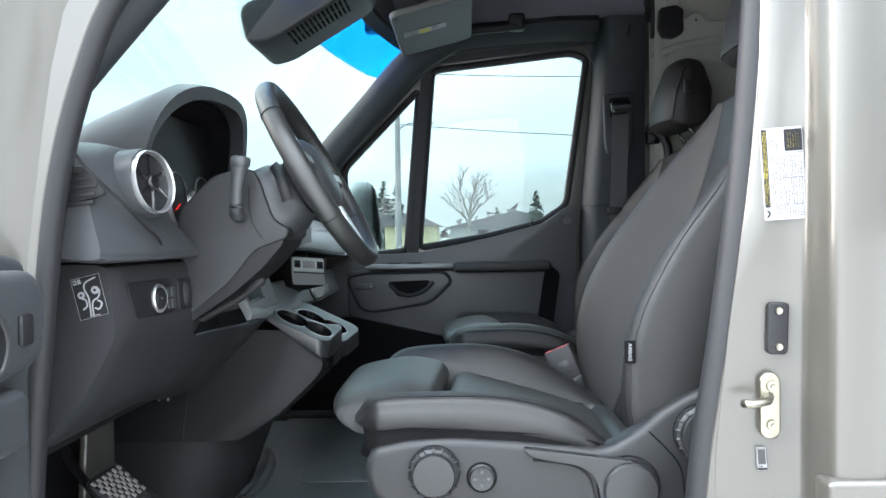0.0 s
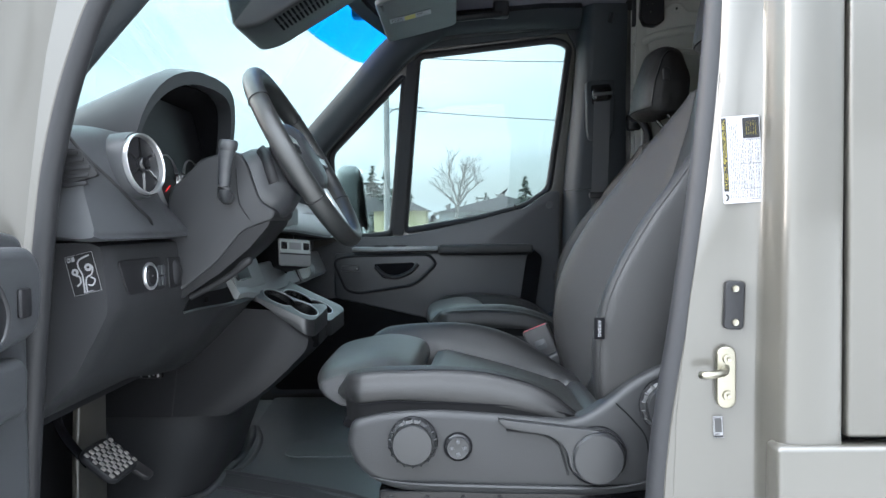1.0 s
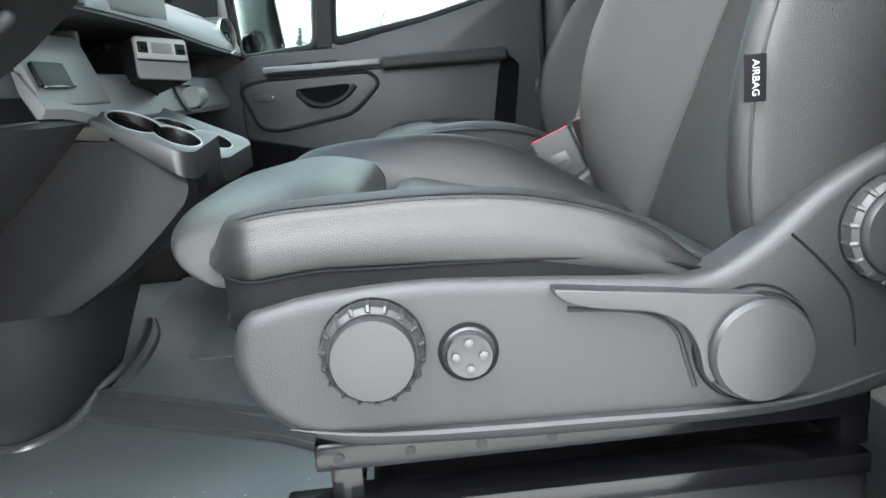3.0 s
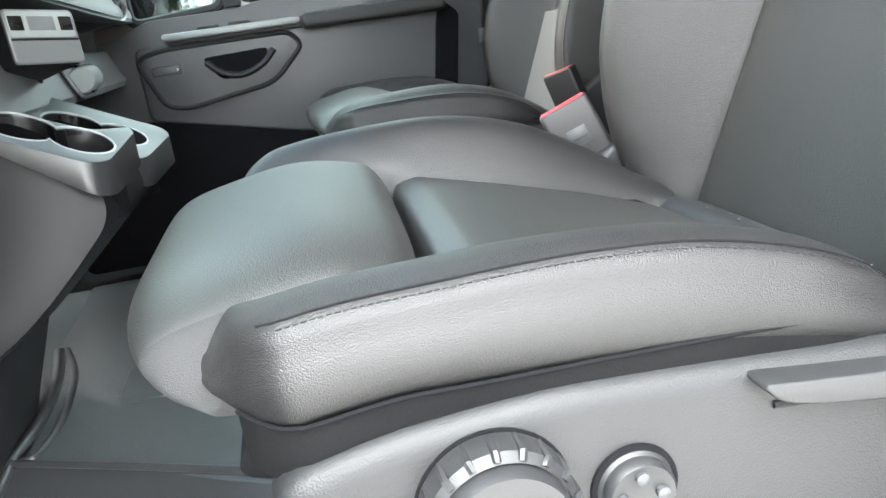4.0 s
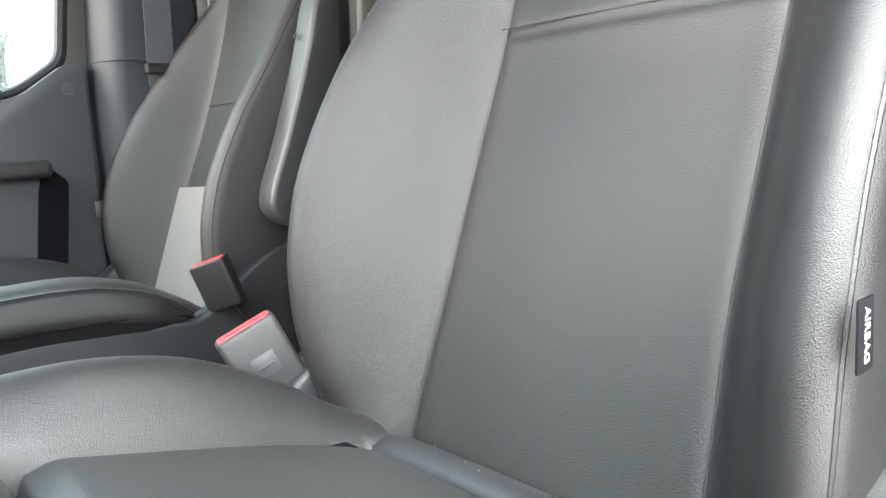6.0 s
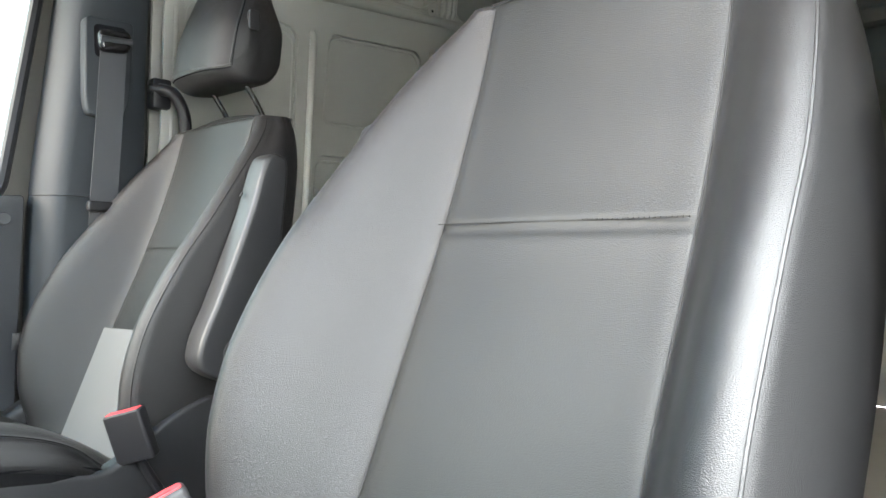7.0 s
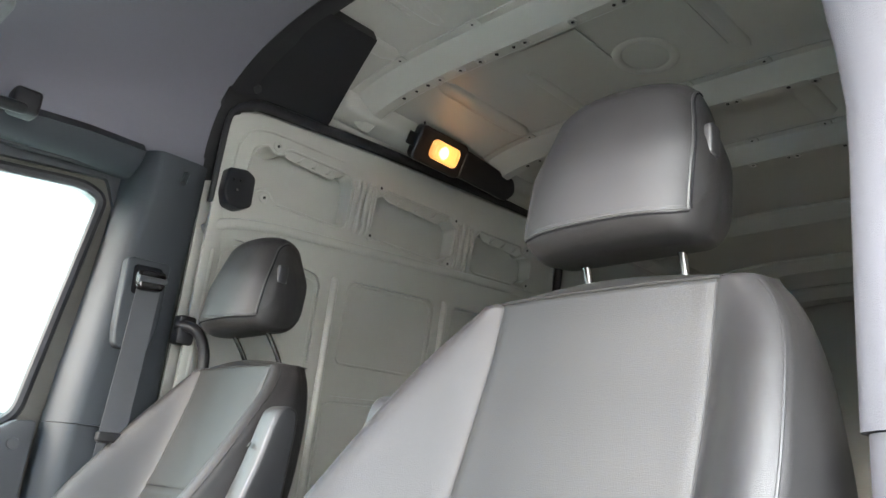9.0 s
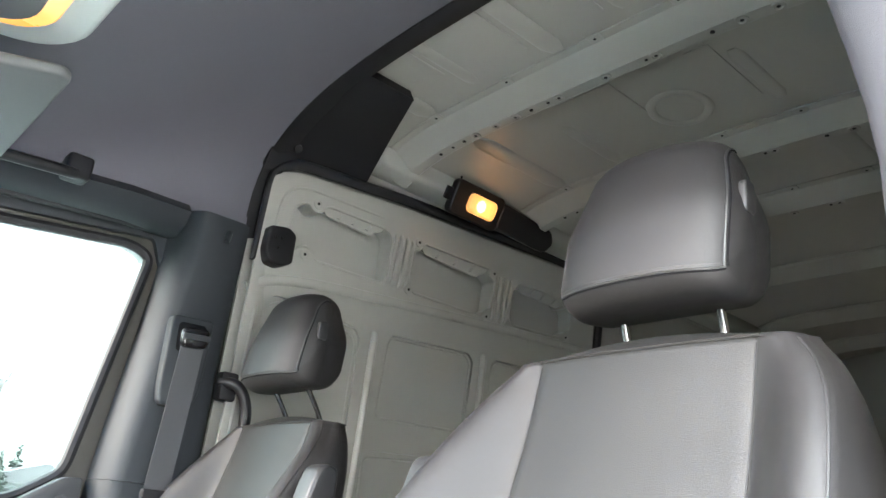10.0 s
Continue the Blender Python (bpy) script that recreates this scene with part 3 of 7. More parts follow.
for x0 in (1.158, 1.179, 1.203, 1.224, 1.598, 1.617, 1.643, 1.664):
    r = 0.0075 if x0 in (1.179, 1.203, 1.617, 1.643) else 0.0055
    part("pressed_rib", lean(tube([(x0, WALL_Y + 0.006, 2.236), (x0, WALL_Y - 0.004, 2.218), (x0 - 0.002, WALL_Y - 0.004, 2.092), (x0 - 0.004, WALL_Y + 0.006, 2.076)], r, 10, up=(0, 1, 0))), PAINT_INNER, slide)
for x0, z1, z0 in ((1.142, 1.915, 1.22), (1.583, 1.945, 1.40), (0.752, 1.90, 1.30)):
    part("pressed_rib", lean(tube([(x0, WALL_Y + 0.004, z1 + 0.012), (x0, WALL_Y - 0.006, z1), (x0 - 0.012, WALL_Y - 0.006, z0), (x0 - 0.012, WALL_Y + 0.004, z0 - 0.01)], 0.0105, 10, up=(0, 1, 0))), PAINT_INNER, slide, "raised vertical rib")
part("waist_fold", lean(tube(catmull([(0.722, WALL_Y + 0.004, 1.95), (0.78, WALL_Y - 0.004, 1.982), (0.88, WALL_Y - 0.006, 2.003), (1.03, WALL_Y - 0.006, 2.018), (1.48, WALL_Y - 0.006, 2.050), (2.0, WALL_Y - 0.004, 2.080), (2.10, WALL_Y + 0.004, 2.085)], 6), 0.014, 10, up=(0, 1, 0), flat=0.7)), PAINT_INNER, slide, "pressed horizontal fold")
part("border_fold", lean(tube(catmull([(0.765, WALL_Y + 0.002, 2.04), (0.763, WALL_Y - 0.001, 2.12), (0.767, WALL_Y - 0.001, 2.20), (0.79, WALL_Y - 0.001, 2.240), (0.835, WALL_Y - 0.001, 2.259), (0.90, WALL_Y - 0.001, 2.264), (1.10, WALL_Y + 0.002, 2.268)], 6), 0.0045, 8, up=(0, 1, 0))), PAINT_INNER, slide, "pressed border fold")
for k, loop in enumerate(OPEN_ROW):
    x0 = min(a for a, b in loop) + (0.095 if k == 0 else 0.03)
    x1 = max(a for a, b in loop) - 0.030
    z0 = 2.238
    strip = rounded([(x0, z0), (x1, z0 + 0.003), (x1 - 0.014, z0 - 0.016), (x1 - 0.035, z0 - 0.024), (x1 - 0.05, z0 - 0.036), (x0 + 0.018, z0 - 0.030), (x0 + 0.004, z0 - 0.018)], 0.006, 3)
    plate_s = part("stiffener", lean(prism(strip, "y", WALL_Y + 0.007, WALL_Y + 0.010, 0.001, 1)), PAINT_INNER, slide, "folded stiffener strip")
    for j in range(3):
        xx = x0 + 0.03 + (x1 - x0 - 0.07) * (j + 0.35) / 3
        lug = prism([(xx, z0 - 0.026), (xx + 0.020, z0 - 0.006), (xx + 0.022, z0 - 0.010), (xx + 0.012, z0 - 0.026)], "y", WALL_Y + 0.001, WALL_Y + 0.0075, 0.001, 1)
        part("stiffener_notch", lean(lug), PAINT_INNER, plate_s)
for x0, z0 in ((0.876, 2.230), (0.866, 2.080), (1.248, 2.236), (1.236, 2.083), (1.580, 2.233), (1.570, 2.084), (1.957, 2.236), (1.974, 2.108)):
    bolt_pad = part("screw_boss", lean(lathe([(0.015, 0), (0.0145, 0.003), (0.009, 0.0035), (0.008, 0.002), (0.001, 0.002)], (x0, WALL_Y, z0), (0, -1, 0), 18)), PAINT_INNER, slide)
    part("screw_hole", lean(lathe([(0.0042, 0.0), (0.0042, 0.0032), (0.001, 0.0032)], (x0, WALL_Y, z0), (0, -1, 0), 10)), INK_AND_SHADE, bolt_pad)
seal_line = [(0.716, WALL_Y - 0.008, 2.02), (0.714, WALL_Y - 0.008, 2.16), (0.716, WALL_Y - 0.008, 2.245), (0.732, WALL_Y - 0.006, 2.278), (0.765, WALL_Y - 0.006, 2.301), (0.81, WALL_Y - 0.006, 2.316), (1.0, WALL_Y - 0.006, 2.331), (1.25, WALL_Y - 0.006, 2.349), (1.9, WALL_Y - 0.006, 2.372), (2.06, WALL_Y - 0.005, 2.362), (2.13, WALL_Y - 0.005, 2.30), (2.15, WALL_Y - 0.005, 2.2), (2.15, WALL_Y - 0.005, 1.0)]
structure("sliding_door_seal", lean(tube(catmull(seal_line, 8), [0.008 + 0.008 * ease(16, 36, k) for k in range(97)], 10, up=(0, 1, 0))), RUBBER, "black rubber seal round the sliding door", "door seal")

# rest of the cargo shell
structure("wall_cargo_passenger", lean(box(2.15, 4.0, 2.72, 2.78, FLOOR, 2.44, 0.004)), PAINT_INNER, "bare beige painted cargo side wall", "wall")
structure("wall_cargo_driver", moved(lean(moved(box(0.665, 4.0, 2.72, 2.78, FLOOR, 2.44, 0.004), Matrix.Identity(4))), Matrix.Translation((0, 2 * CY, 0)) @ Matrix.Diagonal((1, -1, 1, 1))), PAINT_INNER, "bare beige painted cargo side wall", "wall")
structure("wall_rear", box(4.0, 4.06, 0.93, 2.88, FLOOR, 2.52, 0.004), PAINT_INNER, "beige painted rear doors, closed", "wall")
structure("roof_rail_passenger", box(1.0, 4.0, 2.55, 2.66, 2.375, 2.45, 0.02, 3), PAINT_INNER, "beige painted roof side rail", "roof rail")
structure("roof_rail_driver", box(0.72, 4.0, 2 * CY - 2.66, 2 * CY - 2.55, 2.375, 2.45, 0.02, 3), PAINT_INNER, "beige painted roof side rail", "roof rail")


def roof_beam(x):
    """A hat-section cross beam: a broad sloping front web and a narrow drilled underside."""
    rows = []
    for k in range(29):
        y = 1.22 + 1.39 * k / 28
        z = roof_z(y, ROOF_Z)
        rows.append([(x - 0.085, y, z - 0.003), (x - 0.064, y, z - 0.006), (x - 0.058, y, z - 0.012), (x - 0.006, y, z - 0.041), (x, y, z - 0.044), (x + 0.030, y, z - 0.044), (x + 0.036, y, z - 0.040), (x + 0.048, y, z - 0.008), (x + 0.07, y, z - 0.003), (x + 0.07, y, z + 0.01), (x - 0.085, y, z + 0.01)])
    return loft(rows)


HOLES = [(1.46, 2), (1.535, 2), (1.60, 1), (1.735, 2), (1.76, 0), (1.87, 2), (2.01, 2), (2.045, 0), (2.10, 1), (2.155, 2), (2.225, 2), (2.30, 2), (2.345, 1), (2.39, 0), (2.44, 1)]
for x in (1.100, 1.655, 2.065, 2.68, 3.28, 3.75):
    beam = tagged(make("roof_beam", roof_beam(x), PAINT_INNER, 25), "beige painted hat-section roof cross beam", "roof beam", "roof beams", "structure")
    if x < 2.2:
        for y, size in HOLES:
            z = roof_z(y, ROOF_Z) - 0.044
            if size == 2:
                part("beam_dimple", lathe([(0.0145, -0.001), (0.0135, 0.003), (0.009, 0.0035), (0.007, 0.001), (0.001, 0.001)], (x + 0.014, y, z), (0, 0, -1), 16), PAINT_INNER, beam)
            part("beam_hole", lathe([(0.0042 + 0.001 * (size == 1), -0.001), (0.0042 + 0.001 * (size == 1), 0.002), (0.001, 0.002)], (x + 0.014, y, z), (0, 0, -1), 10), INK_AND_SHADE, beam)
        for y in (1.62, 1.83, 2.10, 2.36):
            z = roof_z(y, ROOF_Z)
            tab = part("beam_tab", prism(rrect(x - 0.080, y, 0.03, 0.034, 0.008, 4), "z", z - 0.010, z - 0.004, 0.002, 1), PAINT_INNER, beam, "spot-welded tab")
            part("tab_hole", lathe([(0.0035, 0), (0.0035, 0.0015), (0.001, 0.0015)], (x - 0.082, y, z - 0.0095), (0, 0, -1), 10), INK_AND_SHADE, tab)
roof_ob = bpy.data.objects["ceiling"]
for x0, x1, y, r in ((0.71, 1.03, 2.37, 0.034), (0.74, 1.00, 2.17, 0.020), (0.71, 1.03, 1.93, 0.030), (0.74, 1.00, 1.72, 0.020), (0.71, 1.03, 1.47, 0.034), (1.16, 1.58, 2.37, 0.034), (1.27, 1.56, 2.14, 0.020), (1.23, 1.52, 1.63, 0.020), (1.73, 1.97, 2.30, 0.034), (1.78, 1.96, 2.0, 0.02), (1.73, 1.97, 1.60, 0.034)):
    z = roof_z(y, ROOF_Z)
    line = [(x0 + 0.02 + (x1 - x0 - 0.04) * k / 10, y, z + 0.001) for k in range(11)]
    part("roof_bead", tube(line, [r * min(1, 0.55 + 0.45 * min(k, 10 - k)) for k in range(11)], 14, flat=0.24), PAINT_INNER, roof_ob, "shallow pressed bead")
for x0, x1, y0, y1 in ((0.735, 0.955, 1.975, 2.135), (0.735, 0.90, 2.20, 2.315), (0.735, 0.955, 1.76, 1.90), (1.19, 1.42, 1.92, 2.09), (1.20, 1.46, 1.66, 1.72)):
    z = min(roof_z(y0, ROOF_Z), roof_z(y1, ROOF_Z))
    part("roof_pad", box(x0, x1, y0, y1, z - 0.0022, z + 0.002, 0.0008, 1), PAINT_INNER, roof_ob, "thin stiffening pad")
bm = tube([(1.40 + 0.078 * math.cos(a), 1.85 + 0.070 * math.sin(a), roof_z(1.85, ROOF_Z)) for a in [2 * math.pi * k / 40 for k in range(40)]], 0.013, 10, closed=True, flat=0.35)
part("roof_ring", bm, PAINT_INNER, roof_ob, "pressed ring")

# black corner cover between headliner and cargo roof
rows = []
for k in range(13):
    t = k / 12
    e1 = ease(0, 0.45, t)
    face = [(0.69 + 0.32 * t, 2.652, 2.262 + 0.07 * e1), (0.69 + 0.315 * t, 2.625, 2.335 + 0.01 * e1), (0.69 + 0.30 * t, 2.57, 2.375), (0.69 + 0.27 * t, 2.48, 2.405), (0.69 + 0.20 * t, 2.30, 2.43)]
    rows.append(face + [(p[0], p[1] + 0.02, p[2] + 0.035) for p in face[::-1]])
structure("roof_corner_cover", loft(rows), INK_AND_SHADE, "black plastic cover at the roof corner", "corner cover", 60)
corner_cover = bpy.data.objects["roof_corner_cover"]
part("cover_clip", lathe([(0.012, 0), (0.011, 0.004), (0.001, 0.005)], (0.76, 2.615, 2.338), (-0.1, -0.85, -0.5), 16), INK_AND_SHADE, corner_cover)
edge = headliner_row(0.70, 0.0, 48)
rows = [[(p[0] - 0.004, p[1], p[2] - 0.006), (p[0] + 0.012, p[1], p[2] - 0.010), (p[0] + 0.055, p[1], p[2] + 0.004), (p[0] + 0.055, p[1], p[2] + 0.05), (p[0] - 0.004, p[1], p[2] + 0.05)] for p in edge]
structure("headliner_edge", loft(rows), INK_AND_SHADE, "black plastic edging behind the headliner", "edge trim")

# ---- driver side body ----
OPENING_D = catmull([(-0.575, 0.62), (-0.552, 0.98), (-0.525, 1.28), (-0.502, 1.44), (-0.462, 1.58), (-0.41, 1.69), (-0.27, 1.87), (-0.12, 2.0), (0.02, 2.05), (0.20, 2.065), (0.36, 2.07), (0.43, 2.04), (0.455, 1.95), (0.445, 1.70), (0.425, 1.45), (0.395, 1.22), (0.36, 0.98), (0.345, 0.62)], 5)
OPENING_D = [(p[0], p[1]) for p in [Vector((a[0], a[1], 0)) for a in OPENING_D]]
OUT_D = [(-1.05, 0.60), (-1.05, 1.35), (-0.72, 1.45), (-0.45, 1.80), (-0.16, 2.14), (0.10, 2.22), (0.62, 2.24), (0.62, 0.60)]
bm = prism(OUT_D, "y", 0.985, 1.03, 0.003, 1, holes=(OPENING_D,))
structure("door_frame_driver", bm, PAINT_DIMMED, "beige painted metal round the driver door opening", "door frame")
structure("door_seal_driver", tube([(a, 1.005, b) for a, b in OPENING_D], 0.019, 12, up=(0, 1, 0)), RUBBER, "dark grey rubber door seal", "door seal")
structure("sill_driver", box(-0.58, 0.36, 0.95, 1.06, 0.50, 0.655, 0.02, 3), PLASTIC_BLACK, "black plastic door sill step", "sill")
# striker pillar, stepped out to the body skin
rows = []
for k in range(13):
    z = 0.45 + 1.85 * k / 12
    o = 0.07 * ease(0.95, 1.65, z)
    rows.append([(0.37 + o, 1.0, z), (0.372 + o, 0.984, z), (0.44 + o * 0.3, 0.9715, z), (0.475 + o * 0.2, 0.966, z), (0.485 + o * 0.1, 0.955, z), (0.486 + o * 0.1, 0.915, z), (0.494 + o * 0.1, 0.902, z), (0.510 + o * 0.1, 0.898, z), (0.5625, 0.898, z), (0.5667, 0.905, z), (0.5667, 1.0, z)])
structure("pillar_driver", loft(rows), PAINT_DIMMED, "beige painted driver door pillar", "pillar", 60)
structure("body_side_driver", box(0.570, 4.05, 0.896, 0.93, 1.055, 2.30, 0.006, 3), PAINT_DIMMED, "beige painted van side panel", "body side")
structure("body_side_lower_driver", box(0.478, 4.05, 0.888, 0.93, 0.42, 1.046, 0.008, 3), PAINT_DIMMED, "beige painted lower side panel", "body side")
# front pillar and wing end beside the open door
WING = [(0.45, -0.57), (1.0, -0.552), (1.3, -0.538), (1.44, -0.518), (1.56, -0.50), (1.665, -0.475), (1.80, -0.40)]
rows = []
for k in range(19):
    z = 0.45 + 1.35 * k / 18
    w = lerp(WING, z)
    o = 0.13 * ease(1.35, 1.85, z)
    rows.append([(w + 0.01, 1.0, z), (w, 0.984, z), (w - 0.04, 0.972, z), (w - 0.09, 0.96, z), (w - 0.13, 0.93, z), (w - 0.155, 0.912, z), (-1.0 + o, 0.90, z), (-1.0 + o, 1.0, z)])
structure("wing_driver", loft(rows), PAINT_DIMMED, "beige painted front pillar and wing end", "body side", 60)
structure("body_side_passenger", box(-1.0, 4.05, 2.875, 2.93, 0.42, 1.20, 0.01), PAINT_DIMMED, "beige painted van side", "body side")
structure("body_side_upper_passenger", box(0.61, 4.05, 2.80, 2.90, 1.20, 2.42, 0.01), PAINT_DIMMED, "beige painted van side", "body side")
structure("bulkhead", box(-1.08, -1.0, 0.98, 2.88, 0.45, 1.36, 0.01), PAINT_INNER, "beige painted front bulkhead", "wall")
for who, y0, y1 in (("passenger", 2.80, 2.86), ("driver", 0.98, 1.02)):
    structure("roof_side_" + who, box(-0.30, 4.05, y0, y1, 2.10 if y0 > 2 else 2.245, 2.488, 0.006), PAINT_DIMMED, f"beige painted high roof side over the {who} door", "roof side")
structure("roof_front", box(-0.36, -0.304, 1.02, 2.80, 2.17, 2.488, 0.006), PAINT_DIMMED, "beige painted high roof front", "roof front")
structure("roof_skin", box(-0.30, 0.62, 1.02, 2.80, 2.49, 2.52, 0.01), PAINT_DIMMED, "beige painted cab roof", "roof")

# striker, cover, stickers on the pillar
plate = thing("door_striker", "zinc-plated door striker bolted to the beige pillar", "striker")
part("striker_plate", moved(prism(rrect(0.0, 0.0, 0.026, 0.085, 0.012), "y", -0.006, 0.004, 0.002), Matrix.Translation((0.437, 0.962, 1.122))), METAL, plate)
part("striker_loop", tube(catmull([(0.437, 0.96, 1.135), (0.425, 0.935, 1.133), (0.402, 0.925, 1.132), (0.396, 0.935, 1.130)], 5), 0.0055, 8), METAL, plate, "bent steel loop")
for z in (1.148, 1.098):
    part("screw", lathe([(0.007, 0), (0.0065, 0.004), (0.003, 0.0045), (0.001, 0.003)], (0.438, 0.956, z), (0, -1, 0), 14), METAL, plate)
cover = thing("striker_cover", "black plastic cover plate screwed to the beige pillar", "cover plate")
part("cover_plate", moved(prism(rrect(0.0, 0.0, 0.026, 0.066, 0.006), "y", -0.007, 0.004, 0.002), Matrix.Translation((0.449, 0.966, 1.220)) @ pose(0, 0, 0, 0, 2, 0)), PLASTIC_BLACK, cover)
for z in (1.243, 1.197):
    part("screw", lathe([(0.005, 0), (0.0045, 0.003), (0.001, 0.002)], (0.449, 0.959, z), (0, -1, 0), 12), METAL, cover)


def decal(name, label, w, h, m, bars, base=WHITE, edge=None):
    """A printed sheet: a thin base with plain printed bars on it. bars: (u0, v0, u1, v1, material), 0 to 1 from the lower left."""
    t = thing(name, label, "sticker")
    part("sheet", moved(prism(rrect(0, 0, w, h, min(w, h) * 0.04, 3), "z", 0, 0.0008), m), base, t)
    groups = {}
    for u0, v0, u1, v1, mt in bars:
        groups.setdefault(mt.name, (mt, []))[1].append((u0, v0, u1, v1))
    for mt, rects in groups.values():
        bm = bmesh.new()
        for u0, v0, u1, v1 in rects:
            vs = [bm.verts.new((w * (u - 0.5), h * (v - 0.5), 0.0014)) for u, v in ((u0, v0), (u1, v0), (u1, v1), (u0, v1))]
            bm.faces.new(vs)
        tagged(part("print", moved(bm, m), mt, t), kind="stuff")
    return t


def facing(origin, right, up):
    """A pose whose x runs to the right, y up and z towards the viewer."""
    r = Vector(right).normalized()
    u = Vector(up)
    u = (u - r * u.dot(r)).normalized()
    n = r.cross(u)
    m = Matrix((r, u, n)).transposed().to_4x4()
    return Matrix.Translation(origin) @ m


random.seed(4)
bars = [(0.03, 0.14, 0.155, 0.985, INK_AND_SHADE), (0.56, 0.74, 0.98, 0.975, INK_AND_SHADE), (0.60, 0.76, 0.95, 0.955, GREEN_INK)]
bars += [(0.05 + 0.10 * (0.5 - 0.5 * math.cos(2 * math.pi * k / 20)) * 0.5, 0.03 + 0.004 * k, 0.10 + 0.05 * math.sin(math.pi * k / 20), 0.034 + 0.004 * k, INK_AND_SHADE) for k in range(20)]


def lines(cols, width, v0, v1, least, most, mat):
    """Columns of short printed dashes, like rows of small type."""
    for c in cols:
        v = v0
        while v < v1:
            d = random.uniform(least, most)
            bars.append((c, v, c + width, min(v1, v + d), mat))
            v += d + random.uniform(0.008, 0.02)


lines((0.05, 0.085, 0.12), 0.014, 0.17, 0.96, 0.03, 0.10, YELLOW)
lines((0.645, 0.70, 0.76, 0.82, 0.88), 0.018, 0.78, 0.94, 0.02, 0.05, YELLOW)
lines((0.19, 0.235, 0.28, 0.325, 0.37, 0.415), 0.014, 0.05, 0.95, 0.015, 0.06, BUCKLE)
lines((0.49, 0.53, 0.60, 0.67, 0.71, 0.78, 0.85, 0.92), 0.015, 0.06, 0.70, 0.012, 0.05, BUCKLE)
for c in (0.46, 0.565, 0.745, 0.895, 0.975):
    bars.append((c, 0.04, c + 0.006, 0.72, INK_AND_SHADE))
for v in (0.04, 0.16, 0.45, 0.72):
    bars.append((0.46, v, 0.98, v + 0.004, INK_AND_SHADE))
decal("tyre_placard", "white tyre and loading placard with yellow band on the pillar", 0.052, 0.118, facing((0.4600, 0.9675, 1.418), (1, -0.12, 0.05), (0.06, 0, 1)), bars)
bars = [(0.14, 0.26, 0.86, 0.92, BUCKLE), (0.02, 0.02, 0.98, 0.12, INK_AND_SHADE), (0.14, 0.16, 0.6, 0.21, INK_AND_SHADE), (0.02, 0.12, 0.06, 0.98, INK_AND_SHADE), (0.94, 0.12, 0.98, 0.98, INK_AND_SHADE), (0.06, 0.95, 0.94, 0.98, INK_AND_SHADE)]
decal("small_sticker", "small white printed sticker on the pillar", 0.013, 0.030, facing((0.430, 0.9695, 1.051), (1, -0.12, 0.05), (0.05, 0, 1)), bars)

# ---- seats ----
INSERT_X = [(0.93, 0.335), (0.98, 0.354), (1.17, 0.430), (1.35, 0.506), (1.5, 0.558), (1.62, 0.588), (1.66, 0.598)]
RIDGE = [(0.93, 0.02), (1.0, 0.05), (1.06, 0.088), (1.12, 0.115), (1.17, 0.13), (1.24, 0.138), (1.33, 0.126), (1.40, 0.100), (1.5, 0.058), (1.56, 0.026), (1.60, 0.008), (1.66, 0.0)]
HALF = [(0.93, 0.235), (1.0, 0.250), (1.1, 0.264), (1.25, 0.268), (1.38, 0.261), (1.48, 0.243), (1.54, 0.226), (1.58, 0.206), (1.605, 0.186), (1.645, 0.165)]


def seat_section(z, hw):
    """Points of the backrest's outline at one height, as (x, s), s across the seat."""
    xi = smooth_lerp(INSERT_X, z)
    b = max(0.0, smooth_lerp(RIDGE, z))
    back = xi + 0.105 - 0.03 * ease(1.2, 1.62, z)
    sr = hw - 0.022
    seam = min(0.149 - 0.006 * ease(1.0, 1.15, z) - 0.003 * ease(1.45, 1.6, z), sr - 0.02)
    pts = []
    n = 200
    top = 1 - ease(1.56, 1.625, z)
    for k in range(n + 1):
        u = -1 + 2 * k / n
        a = seam * abs(u) / 0.62 if abs(u) <= 0.62 else seam + (sr - seam) * (abs(u) - 0.62) / 0.38
        s = math.copysign(a, u)
        rise = math.sin(min(1, max(0, (a - seam) / (sr - seam))) * math.pi / 2) ** 1.6
        x = xi - b * rise
        x += (0.0006 + 0.0003 * top) * math.exp(-((a - seam) / 0.0055) ** 2)
        x -= 0.0006 * top * math.exp(-((a - seam + 0.014) / 0.012) ** 2)
        x -= 0.007 * (1 - (a / seam) ** 2) if a < seam else 0
        if a < seam:
            x += 0.0040 * math.exp(-((z - 1.352) / 0.0042) ** 2) - 0.0018 * math.exp(-((z - 1.352) / 0.026) ** 2)
        pts.append((x, s))
    xr = pts[-1][0]
    for k in range(1, 8):
        a = radians(90 * k / 7)
        pts.append((xr + 0.026 * (1 - math.cos(a)), sr + 0.022 * math.sin(a)))
    xm = xr + 0.026
    for k in range(1, 7):
        pts.append((xm + (back - 0.03 - xm) * k / 7, hw + 0.006 * math.sin(math.pi * k / 7)))
    for k in range(8):
        a = radians(90 * k / 7)
        pts.append((back - 0.03 + 0.03 * math.sin(a), hw - 0.05 * (1 - math.cos(a))))
    tail = [(x, -s) for x, s in reversed(pts[n + 1:])]
    for k in range(1, 12):
        pts.append((back + 0.004 * math.sin(math.pi * k / 12), (hw - 0.05) * (1 - 2 * k / 12)))
    return pts + tail


